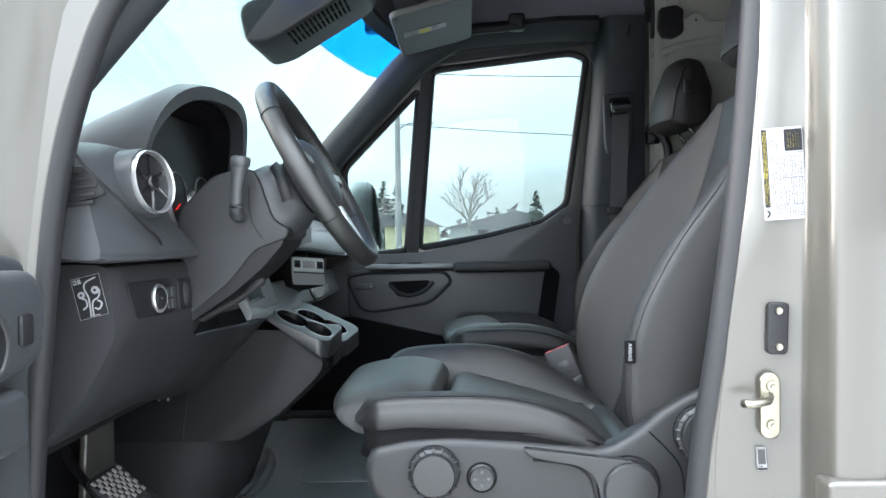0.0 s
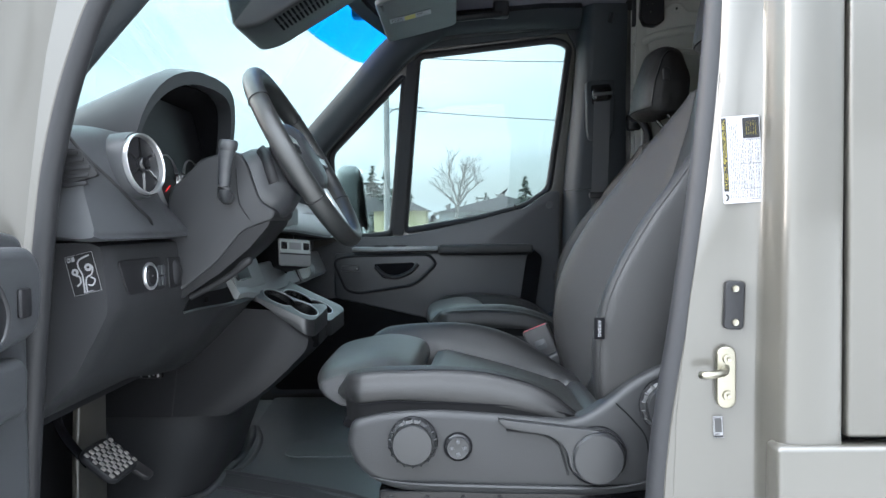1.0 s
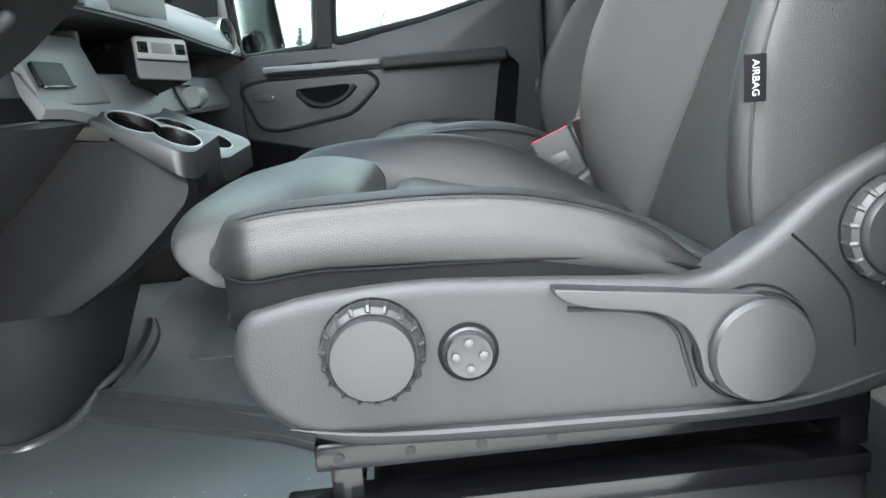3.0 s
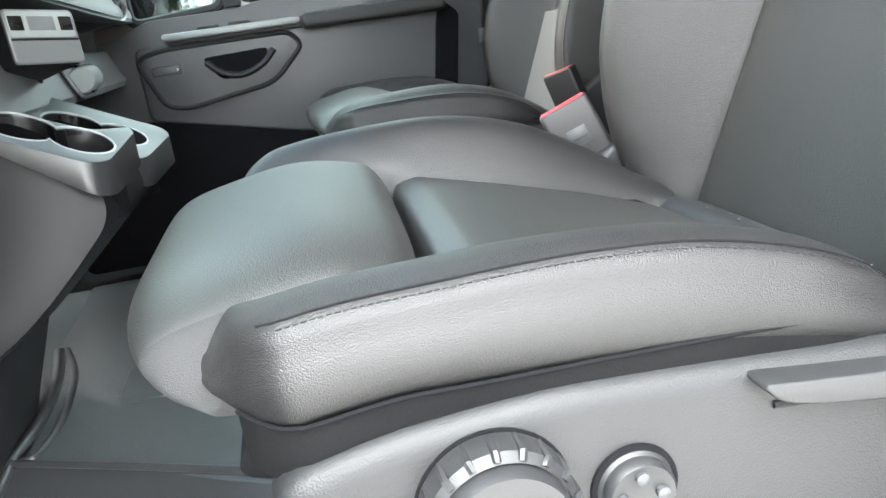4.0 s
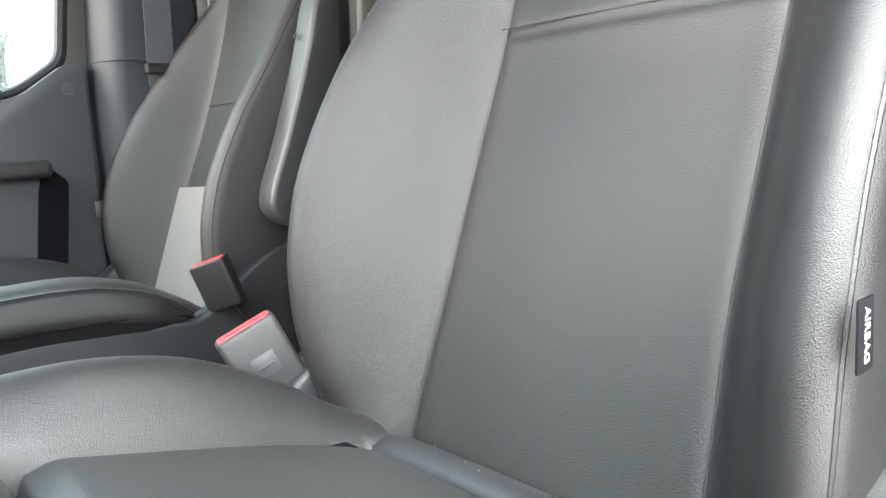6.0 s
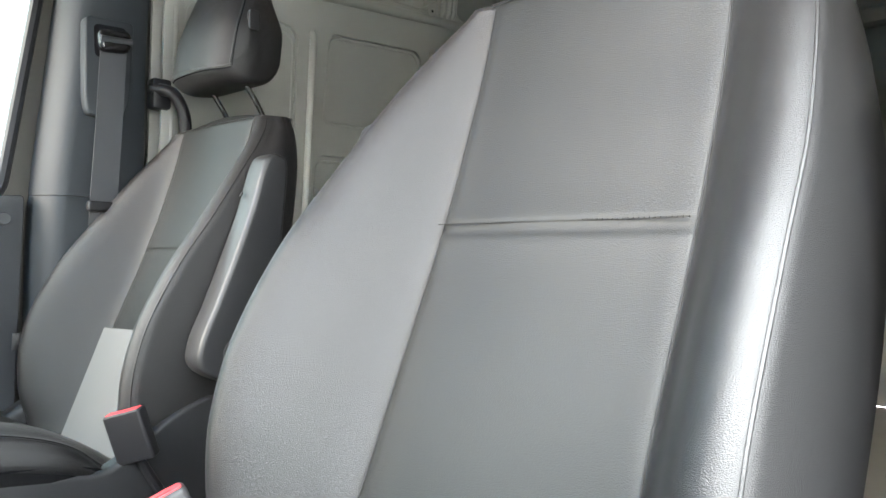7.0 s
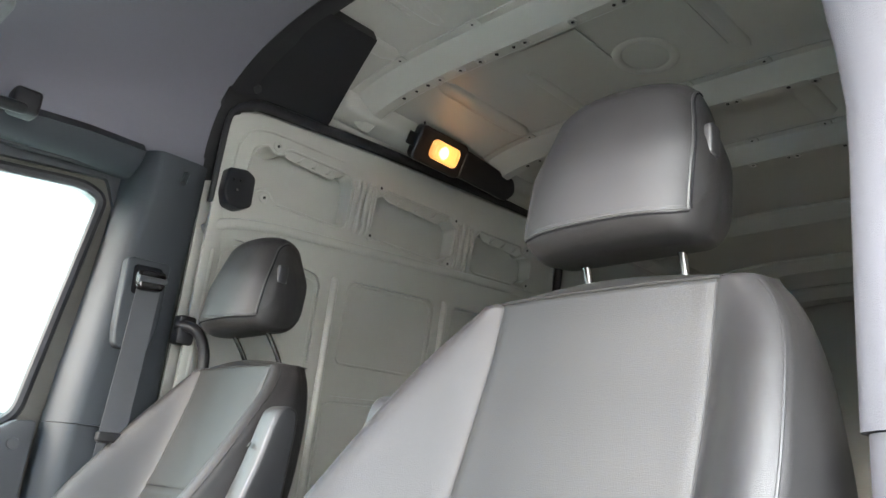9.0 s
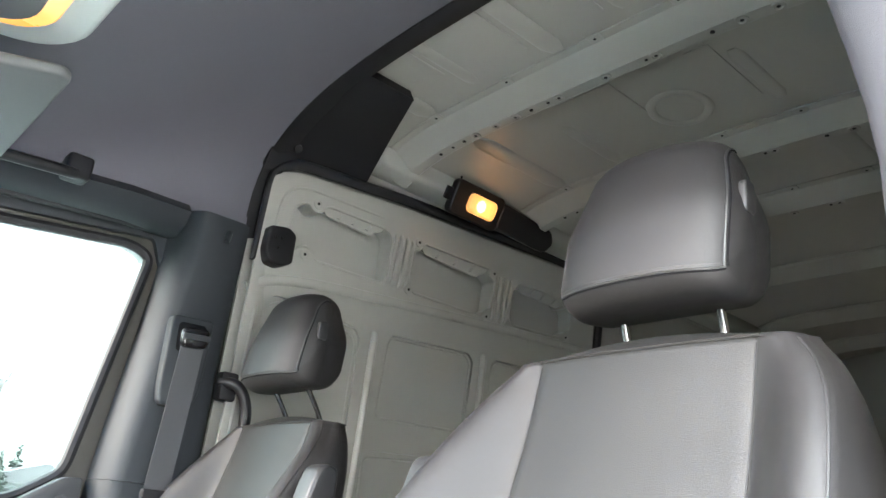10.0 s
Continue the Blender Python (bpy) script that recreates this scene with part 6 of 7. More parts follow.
part("middle_switch", moved(prism(rrect(0, 0, 0.10, 0.035, 0.005), "z", -0.003, 0.004, 0.002), facing((-0.4185, 1.675, 1.228), (0.0, 1, 0), (-0.36, 0, 1))), PLASTIC_BLACK, mid, "black switch strip with chrome edge")
part("middle_switch_edge", moved(box(-0.05, 0.05, -0.020, -0.017, 0.0, 0.006, 0.001), facing((-0.4185, 1.675, 1.228), (0.0, 1, 0), (-0.36, 0, 1))), CHROME, mid)
rows = []
for k in range(9):
    y = 1.385 + 0.205 * k / 8
    line = sorted((b, a) for a, b in knee(y))
    rows.append([(lerp(line, z) + 0.0025, y, z) for z in (1.170, 1.185, 1.200)] + [(-0.50, y, 1.200), (-0.50, y, 1.170)])
# no hollow here: a black strip paints the pocket's shade
pocket = part("key_pocket", loft(rows), SEAM_SHADE_BLACK, lower, "shallow black strip painted as the shade of a small open pocket")
part("pocket_lip", tube([(r[0][0] + 0.001, r[0][1], 1.168) for r in rows], 0.0022, 6), SATIN, pocket, "thin satin lip")
for k in range(3):
    x = rows[3][1][0]
    part("wire_end", tube([(x + 0.001, 1.452 + 0.012 * k, 1.180), (x + 0.002, 1.460 + 0.012 * k, 1.190)], 0.0016, 6), CHROME, pocket)
um = Matrix.Translation((-0.370, 2.04, 1.256)) @ pose(0, 0, 0, 0, 0, -42) @ pose(0, 0, 0, -5, -10, 0)
usb = part("usb_box", moved(box(-0.13, -0.002, -0.052, 0.052, -0.038, 0.037, 0.006, 3), um), PLASTIC_BLACK, dash, "black charging box in the shelf")
part("usb_mount", moved(box(-0.20, -0.10, -0.05, 0.05, -0.045, 0.055, 0.01, 2), um), PLASTIC_BLACK, usb)
face = part("usb_face", moved(prism(rrect(0, 0, 0.106, 0.076, 0.008), "x", -0.003, 0.004, 0.003), um), PLASTIC_MID, usb, "grey box face")
# dark upper half made pale: the sky's reflection is in its colour
part("usb_panel", moved(prism(rrect(0, 0.017, 0.098, 0.036, 0.004), "x", 0.003, 0.0045, 0.001), um), PLASTIC_GREY, face, "upper half, paled by a painted sky reflection")
for yy in (-0.037, 0.037):
    part("usb_slot", moved(box(0.003, 0.0058, yy - 0.010, yy + 0.010, 0.008, 0.028, 0.002), um), INK_AND_SHADE, face)
    part("usb_tongue", moved(box(0.005, 0.0075, yy - 0.007, yy + 0.007, 0.012, 0.018, 0.001), um), CHROME, face)
part("usb_window", moved(box(0.003, 0.0050, -0.020, 0.020, 0.008, 0.028, 0.002), um), PLASTIC_MID, face, "small clear display")
part("usb_line", moved(box(0.003, 0.0058, -0.050, 0.050, -0.006, -0.003, 0.0005), um), INK_AND_SHADE, face)
loop = [(-0.405 - 0.36 * (b - 1.18), a, b) for a, b in rrect(2.335, 1.186, 0.135, 0.058, 0.022)]
# recess walls are near-black, with their shade put into the colour
recess = part("side_recess", loft([loop, [(x - 0.05, y, z) for x, y, z in loop], [(x - 0.05, 2.335 + (y - 2.335) * 0.2, 1.186 + (z - 1.186) * 0.2) for x, y, z in loop]], False, True), INK_AND_SHADE, mid, "recess in the dash face, blackened with painted shade")
part("recess_rim", tube([(x + 0.002, y, z) for x, y, z in loop], 0.003, 8, closed=True, up=(1, 0, 0)), PLASTIC_MID, recess, "grey rim")
part("side_cup", lathe([(0.020, -0.036), (0.023, -0.032), (0.0235, 0.030), (0.021, 0.035), (0.001, 0.036)], (-0.398, 2.352, 1.186), (0.0, 1, 0.04), 28), PLASTIC_GREY, recess, "pale rounded cup side", 30)
# small storage tray in the upper dash beyond the wheel
part("upper_tray", box(-0.46, -0.385, 1.86, 2.18, 1.325, 1.385, 0.008, 3), PLASTIC_MID, dash, "grey storage bin in the dash face")
round_vent((-0.372, 2.64, 1.330), (0.95, -0.25, 0.05), 0.045)

# cup holder console over the leg-room panel
console = thing("cup_console", "charcoal cup holder console with satin grey rims", "console")
TOP = rounded([(-0.415, 1.745), (-0.285, 1.742), (-0.268, 1.765), (-0.256, 1.895), (-0.275, 1.92), (-0.280, 1.945), (-0.262, 1.97), (-0.243, 2.10), (-0.255, 2.125), (-0.415, 2.13)], 0.016, 5)


def two_cups(y):
    """Outline of two round cups that run into one another, with finger cuts."""
    a = [(-0.362 + 0.038 * math.cos(t), y + 0.044 * math.sin(t)) for t in [radians(36 + 288 * k / 20) for k in range(21)]]
    b = [(-0.302 + 0.034 * math.cos(t), y + 0.006 + 0.042 * math.sin(t)) for t in [radians(-146 + 292 * k / 20) for k in range(21)]]
    return a + b


CUPS = [two_cups(1.806), two_cups(2.035)]


def shear(bm):
    for v in bm.verts:
        v.co.z += 0.013 - 0.47 * (v.co.x + 0.405)
        # each pair of cups is tipped a little towards the driver
        v.co.z += 0.17 * (v.co.y - 1.745) * (1 - ease(1.905, 1.95, v.co.y)) + 0.17 * (v.co.y - 2.10) * ease(1.905, 1.95, v.co.y)
    return bm


wedge = prism(TOP, "z", 1.100, 1.152, 0.005, 3, holes=CUPS)
for v in wedge.verts:
    # the tray thins out towards the dash
    v.co.z = 1.152 - (1.152 - v.co.z) * (0.18 + 0.62 * ease(-0.43, -0.25, v.co.x))
tray = part("console_top", shear(wedge), SATIN, console, "moulded charcoal cup tray", 35)
for loop in CUPS:
    part("cup_rim", shear(tube([(a, b, 1.1515) for a, b in loop], 0.0016, 6, closed=True)), BOX_GREY, tray, "satin grey cup rim")
    # near-black colour paints the shade inside the wells
    part("cup_well", shear(loft([[(a, b, 1.148) for a, b in loop], [(a, b, 1.075) for a, b in loop], [(-0.34 + (a + 0.34) * 0.5, sum(q[1] for q in loop) / len(loop) + (b - sum(q[1] for q in loop) / len(loop)) * 0.5, 1.073) for a, b in loop]], True, False)), SEAM_SHADE_BLACK, tray, "cup well blackened with painted shade")
rows = []
for k in range(14):
    t = k / 13
    # the panel sweeps forwards and down from the tray to the floor
    z = 1.125 - 0.24 * t
    xr = smooth_lerp([(0.885, -0.460), (0.93, -0.385), (0.98, -0.330), (1.03, -0.292), (1.06, -0.277), (1.09, -0.272), (1.125, -0.275)], z)
    y0 = 1.758 - 0.048 * t
    ring = [(-0.95, y0), (xr - 0.10, y0), (xr - 0.05, y0), (xr - 0.012, y0 + 0.010), (xr, y0 + 0.045), (xr, 2.06), (xr - 0.04, 2.12), (-0.95, 2.12)]
    rows.append([(a, b, z + (lerp([(-0.60, 1.165), (-0.415, 1.155), (-0.278, 1.068), (-0.24, 1.055)], a) - 1.125) * (1 - t) ** 2) for a, b in ring])
part("console_body", loft(rows), PLASTIC_BLACK, console, "sweeping charcoal console side", 35)
rows = []
for k in range(10):
    t = k / 9
    z = 0.883 - 0.225 * t
    xr = -0.462 - 0.088 * t
    y0 = 1.724 + 0.010 * t - 0.012 * ease(0.8, 1, t)
    rows.append([(-0.95, y0 + 0.06, z), (xr - 0.22, y0 + 0.004, z), (xr - 0.14, y0, z), (xr - 0.085, y0 + 0.010, z), (xr - 0.04, y0 + 0.034, z), (xr - 0.012, y0 + 0.070, z), (xr, y0 + 0.12, z), (xr, 2.05, z), (xr - 0.04, 2.15, z), (xr - 0.10, 2.28, z), (-0.95, 2.30, z)])
part("console_foot", loft(rows), PLASTIC_DARK, console, "charcoal lower console", 35)
part("console_joint", tube([(-0.592, 1.7345, 1.01), (-0.60, 1.7095, 0.885)], 0.0022, 6), INK_AND_SHADE, console)
part("console_joint", tube([(-0.90, 1.7195, 0.884), (-0.56, 1.7195, 0.884), (-0.50, 1.737, 0.884), (-0.472, 1.77, 0.884), (-0.461, 1.82, 0.884)], 0.0025, 6), INK_AND_SHADE, console)
part("lower_filler", box(-0.95, -0.62, 1.10, 1.70, 1.00, 1.05, 0.01), PLASTIC_BLACK, console, "black trim under the dash")
socket = part("diagnostic_socket", box(-0.675, -0.618, 1.700, 1.716, 0.977, 1.001, 0.003), INK_AND_SHADE, console, "small diagnostic socket")
for k in range(5):
    part("socket_pin", box(-0.668 + 0.010 * k, -0.664 + 0.010 * k, 1.697, 1.702, 0.981 + 0.004 * (k % 2), 0.990 + 0.003 * (k % 3), 0.0005), SILVER, socket)

# footwell: liner, pedals
liner = thing("footwell_liner", "beige painted footwell panel with dark insulation", "panel")
# darkened copy of the beige, with the footwell's shade in its colour
part("beige_panel", prism(rounded([(1.40, 0.68), (1.53, 0.68), (1.54, 1.06), (1.43, 1.06), (1.41, 0.9)], 0.02), "x", -0.69, -0.675, 0.005), PAINT_DIMMED, liner)
part("insulation", box(-0.98, -0.77, 1.04, 1.72, FLOOR, 1.10, 0.01), INK_AND_SHADE, liner, "black insulation mat")
pedal = thing("brake_pedal", "brake pedal with worn chequered rubber pad", "pedal")
pm = Matrix.Translation((-0.610, 1.40, 0.878)) @ pose(0, 0, 0, 0, 40, 0) @ Matrix.Diagonal((1.2, 1.15, 1, 1))
rows = prism(rrect(0, 0, 0.075, 0.105, 0.02), "z", -0.008, 0.006, 0.004, 3)
pad = part("pedal_pad", moved(rows, pm), RUBBER, pedal)
bm = bmesh.new()
for i in range(-4, 5):
    for j in range(-5, 6):
        if (i + j) % 2 == 0 and abs(i) * 0.0085 < 0.034 and abs(j) * 0.009 < 0.047:
            box(i * 0.0085 - 0.0042, i * 0.0085 + 0.0042, j * 0.009 - 0.0045, j * 0.009 + 0.0045, 0.005, 0.0085, 0.0012, 1, bm=bm)
part("pad_studs", moved(bm, pm), PEDAL_PAD, pad, "worn raised studs")
part("pedal_arm", tube(catmull([(-0.63, 1.36, 0.88), (-0.69, 1.37, 0.95), (-0.72, 1.38, 1.06), (-0.73, 1.38, 1.15)], 5), 0.011, 8, flat=0.6), STEEL_BLACK, pedal, "black steel arm")
gas = thing("accelerator_pedal", "slim charcoal accelerator pedal", "pedal")
part("gas_pad", moved(prism(rrect(0, 0, 0.075, 0.042, 0.015), "z", -0.005, 0.005, 0.003), Matrix.Translation((-0.625, 1.565, 0.81)) @ pose(0, 0, 0, 0, 35, 0)), BUCKLE, gas)
part("gas_arm", tube(catmull([(-0.645, 1.565, 0.825), (-0.70, 1.56, 0.90), (-0.73, 1.55, 1.02)], 4), 0.009, 8), PLASTIC_BLACK, gas)

# moulded floor mat
mat_thing = thing("floor_mat", "moulded black rubber floor mat with raised rims and crumbs", "floor mat")
part("mat_tread", box(-0.95, 0.10, 1.06, 1.95, FLOOR, FLOOR + 0.012, 0.005), MAT_RUBBER, mat_thing)
part("mat_middle", prism(rounded([(-0.515, 1.905), (-0.10, 1.655), (0.10, 1.54), (0.10, 2.76), (-0.60, 2.76), (-0.57, 2.30), (-0.525, 2.15)], 0.02), "z", FLOOR, FLOOR + 0.030, 0.006), MAT_RUBBER, mat_thing)
part("mat_patch", prism(rrect(-0.30, 2.10, 0.22, 0.16, 0.04), "z", FLOOR + 0.030, FLOOR + 0.034, 0.003), MAT_SMOOTH, mat_thing, "smooth raised patch")
RIMS = (
    ([(-0.80, 1.815, 0.008), (-0.699, 1.757, 0.010), (-0.601, 1.730, 0.012), (-0.557, 1.765, 0.014), (-0.540, 1.809, 0.016), (-0.537, 1.86, 0.022), (-0.535, 1.92, 0.030), (-0.525, 2.0, 0.032), (-0.53, 2.10, 0.032), (-0.542, 2.20, 0.032), (-0.57, 2.33, 0.032)], 0.011),
    ([(-0.528, 1.915, 0.028), (-0.501, 1.912, 0.030), (-0.491, 2.006, 0.030), (-0.503, 2.14, 0.030), (-0.524, 2.238, 0.030), (-0.56, 2.34, 0.030)], 0.007),
    ([(-0.537, 1.90, 0.028), (-0.505, 1.888, 0.032), (-0.217, 1.743, 0.032), (-0.133, 1.686, 0.032), (0.0, 1.61, 0.032)], 0.007),
    ([(-0.540, 1.83, 0.014), (-0.487, 1.812, 0.014), (-0.206, 1.683, 0.014), (-0.121, 1.626, 0.014), (0.0, 1.55, 0.014)], 0.007),
)
for line, r in RIMS:
    part("mat_rim", tube(catmull([(a, b, FLOOR + c) for a, b, c in line], 6), r, 10, flat=0.8), RIM_SATIN, mat_thing, "raised mat rim")
rows = []
for (ax, ay, az), (bx, by, bz) in zip(RIMS[2][0], RIMS[3][0]):
    rows.append([(ax, ay, FLOOR + az + 0.001), (bx, by, FLOOR + bz + 0.001), (bx, by, FLOOR), (ax, ay, FLOOR)])
part("mat_step", loft(rows), RIM_SATIN, mat_thing, "smooth sloped step of the mat", 30)
random.seed(11)
bm = bmesh.new()
for _ in range(90):
    x, y = random.uniform(-0.6, 0.0), random.uniform(1.15, 1.6)
    s = random.uniform(0.0005, 0.0016)
    box(x, x + s * 2, y, y + s, FLOOR + 0.0115, FLOOR + 0.0125 + s * 0.5, 0, bm=bm)
crumbs = tagged(make("crumbs", bm, BOX_GREY), "scattered pale crumbs on the floor mat", "crumbs", kind="stuff")
bm = bmesh.new()
for _ in range(10):
    x, y = random.uniform(0.30, 0.37), random.uniform(1.22, 1.62)
    s = random.uniform(0.0004, 0.0009)
    z = smooth_lerp([(0.24, 1.018), (0.34, 0.985), (0.42, 0.966)], x) + 0.005
    box(x, x + s * 1.6, y, y + s, z, z + s, 0, bm=bm)
tagged(make("seat_crumbs", bm, BOX_GREY), "tiny pale crumbs on the driver cushion", "crumbs", kind="stuff")

# ---- belts and fittings on the passenger pillar ----
belt = thing("seat_belt", "grey seat belt webbing hanging from the pillar slot", "seat belt")
slot = part("belt_guide", prism(rounded([(0.545, 1.83), (0.65, 1.835), (0.645, 1.66), (0.63, 1.62), (0.555, 1.62), (0.548, 1.66)], 0.015, 4), "y", 2.672, 2.705, 0.006), TRIM, belt, "slate belt height adjuster")
# flat black plate paints the shade in the belt slot
part("guide_recess", prism(rounded([(0.562, 1.815), (0.632, 1.818), (0.628, 1.75), (0.566, 1.745)], 0.012), "y", 2.669, 2.674, 0.002), SEAM_SHADE_BLACK, slot)
part("guide_loop", prism(rounded([(0.562, 1.802), (0.634, 1.806), (0.632, 1.758), (0.566, 1.752)], 0.018, 5), "y", 2.640, 2.668, 0.009, 3), GLOSS_BLACK, slot, "black belt loop")
part("loop_bar", tube([(0.566, 2.644, 1.778), (0.632, 2.644, 1.782)], 0.008, 10), PLASTIC, slot)
rows = [[(0.572 - o, y, z), (0.628 - o * 0.8, y, z), (0.628 - o * 0.8, y + 0.002, z), (0.572 - o, y + 0.002, z)] for z, y, o in ((1.785, 2.655, 0), (1.6, 2.664, 0.004), (1.43, 2.672, 0.010), (1.2, 2.68, 0.012), (0.9, 2.685, 0.012))]
part("webbing", loft(rows), WEBBING, belt, "dark grey webbing")
tongue = part("belt_tongue", moved(prism(rrect(0, 0, 0.072, 0.022, 0.006), "y", -0.010, 0.008, 0.004), Matrix.Translation((0.588, 2.660, 1.425))), PLASTIC_BLACK, belt, "black belt tongue")
part("tongue_blade", box(0.585, 0.605, 2.656, 2.660, 1.385, 1.42, 0.001), CHROME, tongue, "bright steel blade")
hookp = thing("pillar_hook", "small slate coat hook on the pillar", "hook")
part("hook", tube([(0.635, 2.655, 2.06), (0.625, 2.645, 2.03)], 0.008, 8), TRIM, hookp)
grab = thing("rear_grab_handle", "black grab handle behind the passenger pillar", "grab handle")
part("grip", tube(catmull([(0.70, 2.69, 1.70), (0.73, 2.65, 1.69), (0.755, 2.64, 1.64), (0.76, 2.645, 1.58)], 6), 0.014, 10), PLASTIC_BLACK, grab)
part("grip_base", box(0.695, 0.74, 2.67, 2.71, 1.655, 1.725, 0.008), PLASTIC_BLACK, grab)
# belt of the driver, on the near pillar
dbelt = thing("seat_belt", "grey seat belt on the driver pillar", "seat belt")
rows = [[(0.61, y, z), (0.66, y + 0.004, z), (0.66, y + 0.006, z), (0.61, y + 0.002, z)] for z, y in ((1.80, 1.150), (1.5, 1.142), (1.2, 1.137), (0.9, 1.134))]
part("webbing", loft(rows), WEBBING, dbelt)
guide = part("belt_guide", lathe([(0.026, -0.01), (0.026, 0.012), (0.022, 0.017), (0.017, 0.017), (0.016, 0.012), (0.001, 0.012)], (0.615, 1.140, 1.475), (-0.35, 0.93, 0), 28), PLASTIC_MID, dbelt, "round grey belt adjuster")
part("belt_tongue", box(0.60, 0.655, 1.138, 1.156, 1.36, 1.42, 0.005), PLASTIC_BLACK, dbelt, "black belt tongue")
part("tongue_blade", box(0.618, 0.636, 1.146, 1.150, 1.30, 1.36, 0.001), CHROME, dbelt, "bright steel blade")
# light module on the sliding door frame
module = thing("latch_module", "black plastic switch box on the sliding door frame", "switch box")
part("module_body", prism(rounded([(0.735, 2.115), (0.79, 2.125), (0.815, 2.11), (0.815, 2.03), (0.785, 2.015), (0.745, 2.02), (0.73, 2.05)], 0.01), "y", 2.640, 2.69, 0.006, 3), PLASTIC_BLACK, module)
for a, b in ((0.752, 2.085), (0.772, 2.088), (0.765, 2.06)):
    part("contact", lathe([(0.003, 0), (0.003, 0.003), (0.001, 0.003)], (a, 2.640, b), (0, -1, 0), 10), CHROME, module)

# ---- cargo lamp ----
lampbox = thing("cargo_lamp", "lit amber cargo lamp in a black housing under the roof rail", "lamp")
lm = facing((1.362, 2.530, 2.366), (0.98, 0.06, 0.03), (0.0, -0.42, 0.9))
part("housing", moved(prism(rrect(0, 0, 0.22, 0.11, 0.02), "z", -0.03, 0.0, 0.006), lm), PLASTIC_BLACK, lampbox)
part("lens", moved(prism(rrect(0.01, 0, 0.125, 0.062, 0.020), "z", -0.002, 0.012, 0.006, 3), lm), LAMP_ON, lampbox, "glowing amber lens")
part("bulb_glow", moved(lathe([(0.02, 0.012), (0.016, 0.0155), (0.001, 0.0165)], (0.0, 0, 0), (0, 0, 1), 20), lm), LAMP_HOT, lampbox, "hot bright bulb spot")
for k in range(4):
    part("lens_ring", moved(tube([(a, b, 0.012) for a, b in rrect(0.01, 0, 0.112 - 0.024 * k, 0.054 - 0.012 * k, 0.016 - 0.003 * k)], 0.0014, 5, closed=True), lm), LAMP_ON, lampbox)
part("wire_cover", moved(prism(rounded([(0.10, -0.045), (0.36, -0.05), (0.39, -0.01), (0.36, 0.03), (0.10, 0.045)], 0.02), "z", -0.03, 0.004, 0.008), lm), PLASTIC_BLACK, lampbox, "black wiring cover")
part("lamp_tab", moved(box(-0.135, -0.10, -0.02, 0.02, -0.02, -0.012, 0.002), lm), PLASTIC_BLACK, lampbox)
part("wire", tube(catmull([(1.31, 2.56, 2.40), (1.29, 2.54, 2.425), (1.28, 2.53, 2.44)], 5), 0.003, 6), INK_AND_SHADE, lampbox)
lamp_data = bpy.data.lights.new("cargo_lamp_light", "POINT")
lamp_data.energy, lamp_data.color, lamp_data.shadow_soft_size = 0.006, (1.0, 0.55, 0.22), 0.03
lamp = new("cargo_lamp_light", lamp_data)
lamp.location = lm @ Vector((0.02, 0, 0.05))

# ---- overhead: visor, roof console, handle, mirror unit ----
visor = thing("sun_visor", "grey sun visor with a small printed label, folded up", "sun visor")
part("visor_pad", moved(moved(prism(rrect(0, 0, 0.24, 0.46, 0.03, 5), "z", -0.010, 0.010, 0.007, 3), pose(0, 0, 0, 0, -14, 0)), Matrix.Translation((-0.03, 2.33, 1.985))), VISOR_GREY, visor, "padded grey visor")
part("visor_clip", tube([(-0.13, 2.12, 1.955), (-0.13, 2.17, 1.955)], 0.008, 8), PLASTIC_BLACK, visor)
vb = [(0.04, 0.1 * i + 0.06, 0.32, 0.1 * i + 0.10, BUCKLE) for i in range(9)] + [(0.36, 0.05, 0.62, 0.95, YELLOW), (0.66, 0.15, 0.96, 0.2, BUCKLE), (0.66, 0.35, 0.9, 0.4, BUCKLE), (0.66, 0.6, 0.8, 0.8, BUCKLE)]
decal("visor_label", "small white and yellow printed label on the visor", 0.13, 0.05, facing((-0.055, 2.30, 1.9665), (0.97, 0, 0.24), (0, 1, 0)) @ pose(0, 0, 0, 180, 0, 0), vb)
grip = thing("roof_grab_handle", "black grab handle over the passenger door", "grab handle")
part("grip", tube(catmull([(0.25, 2.62, 2.09), (0.245, 2.60, 2.055), (0.20, 2.59, 2.045), (0.0, 2.585, 2.03), (-0.06, 2.59, 2.045), (-0.07, 2.62, 2.075)], 6), 0.013, 10), PLASTIC_BLACK, grip)
part("grip_end", box(0.215, 0.27, 2.585, 2.64, 2.04, 2.095, 0.010, 3), PLASTIC_BLACK, grip)
mirror_unit = thing("mirror_camera_unit", "charcoal camera housing with slotted vents on the windshield", "camera housing")
mu = Matrix.Translation((-0.335, 1.93, 1.915)) @ pose(0, 0, 0, 0, -24, 0)
part("housing", moved(prism(rounded([(-0.16, -0.045), (-0.10, -0.06), (0.16, -0.03), (0.20, 0.03), (0.16, 0.05), (-0.14, 0.05)], 0.03, 5), "y", -0.12, 0.12, 0.02, 3), mu), PLASTIC_DARK, mirror_unit)
for k in range(14):
    for y0 in (-0.105, -0.045):
        part("vent_slot", moved(box(-0.06 + 0.012 * k, -0.054 + 0.012 * k, y0, y0 + 0.045, -0.0585 + 0.0014 * k, -0.046 + 0.0014 * k, 0.001), mu), SEAM_SHADE_BLACK, mirror_unit)
console_top = thing("overhead_console", "grey overhead console with glowing amber lamps", "overhead console")
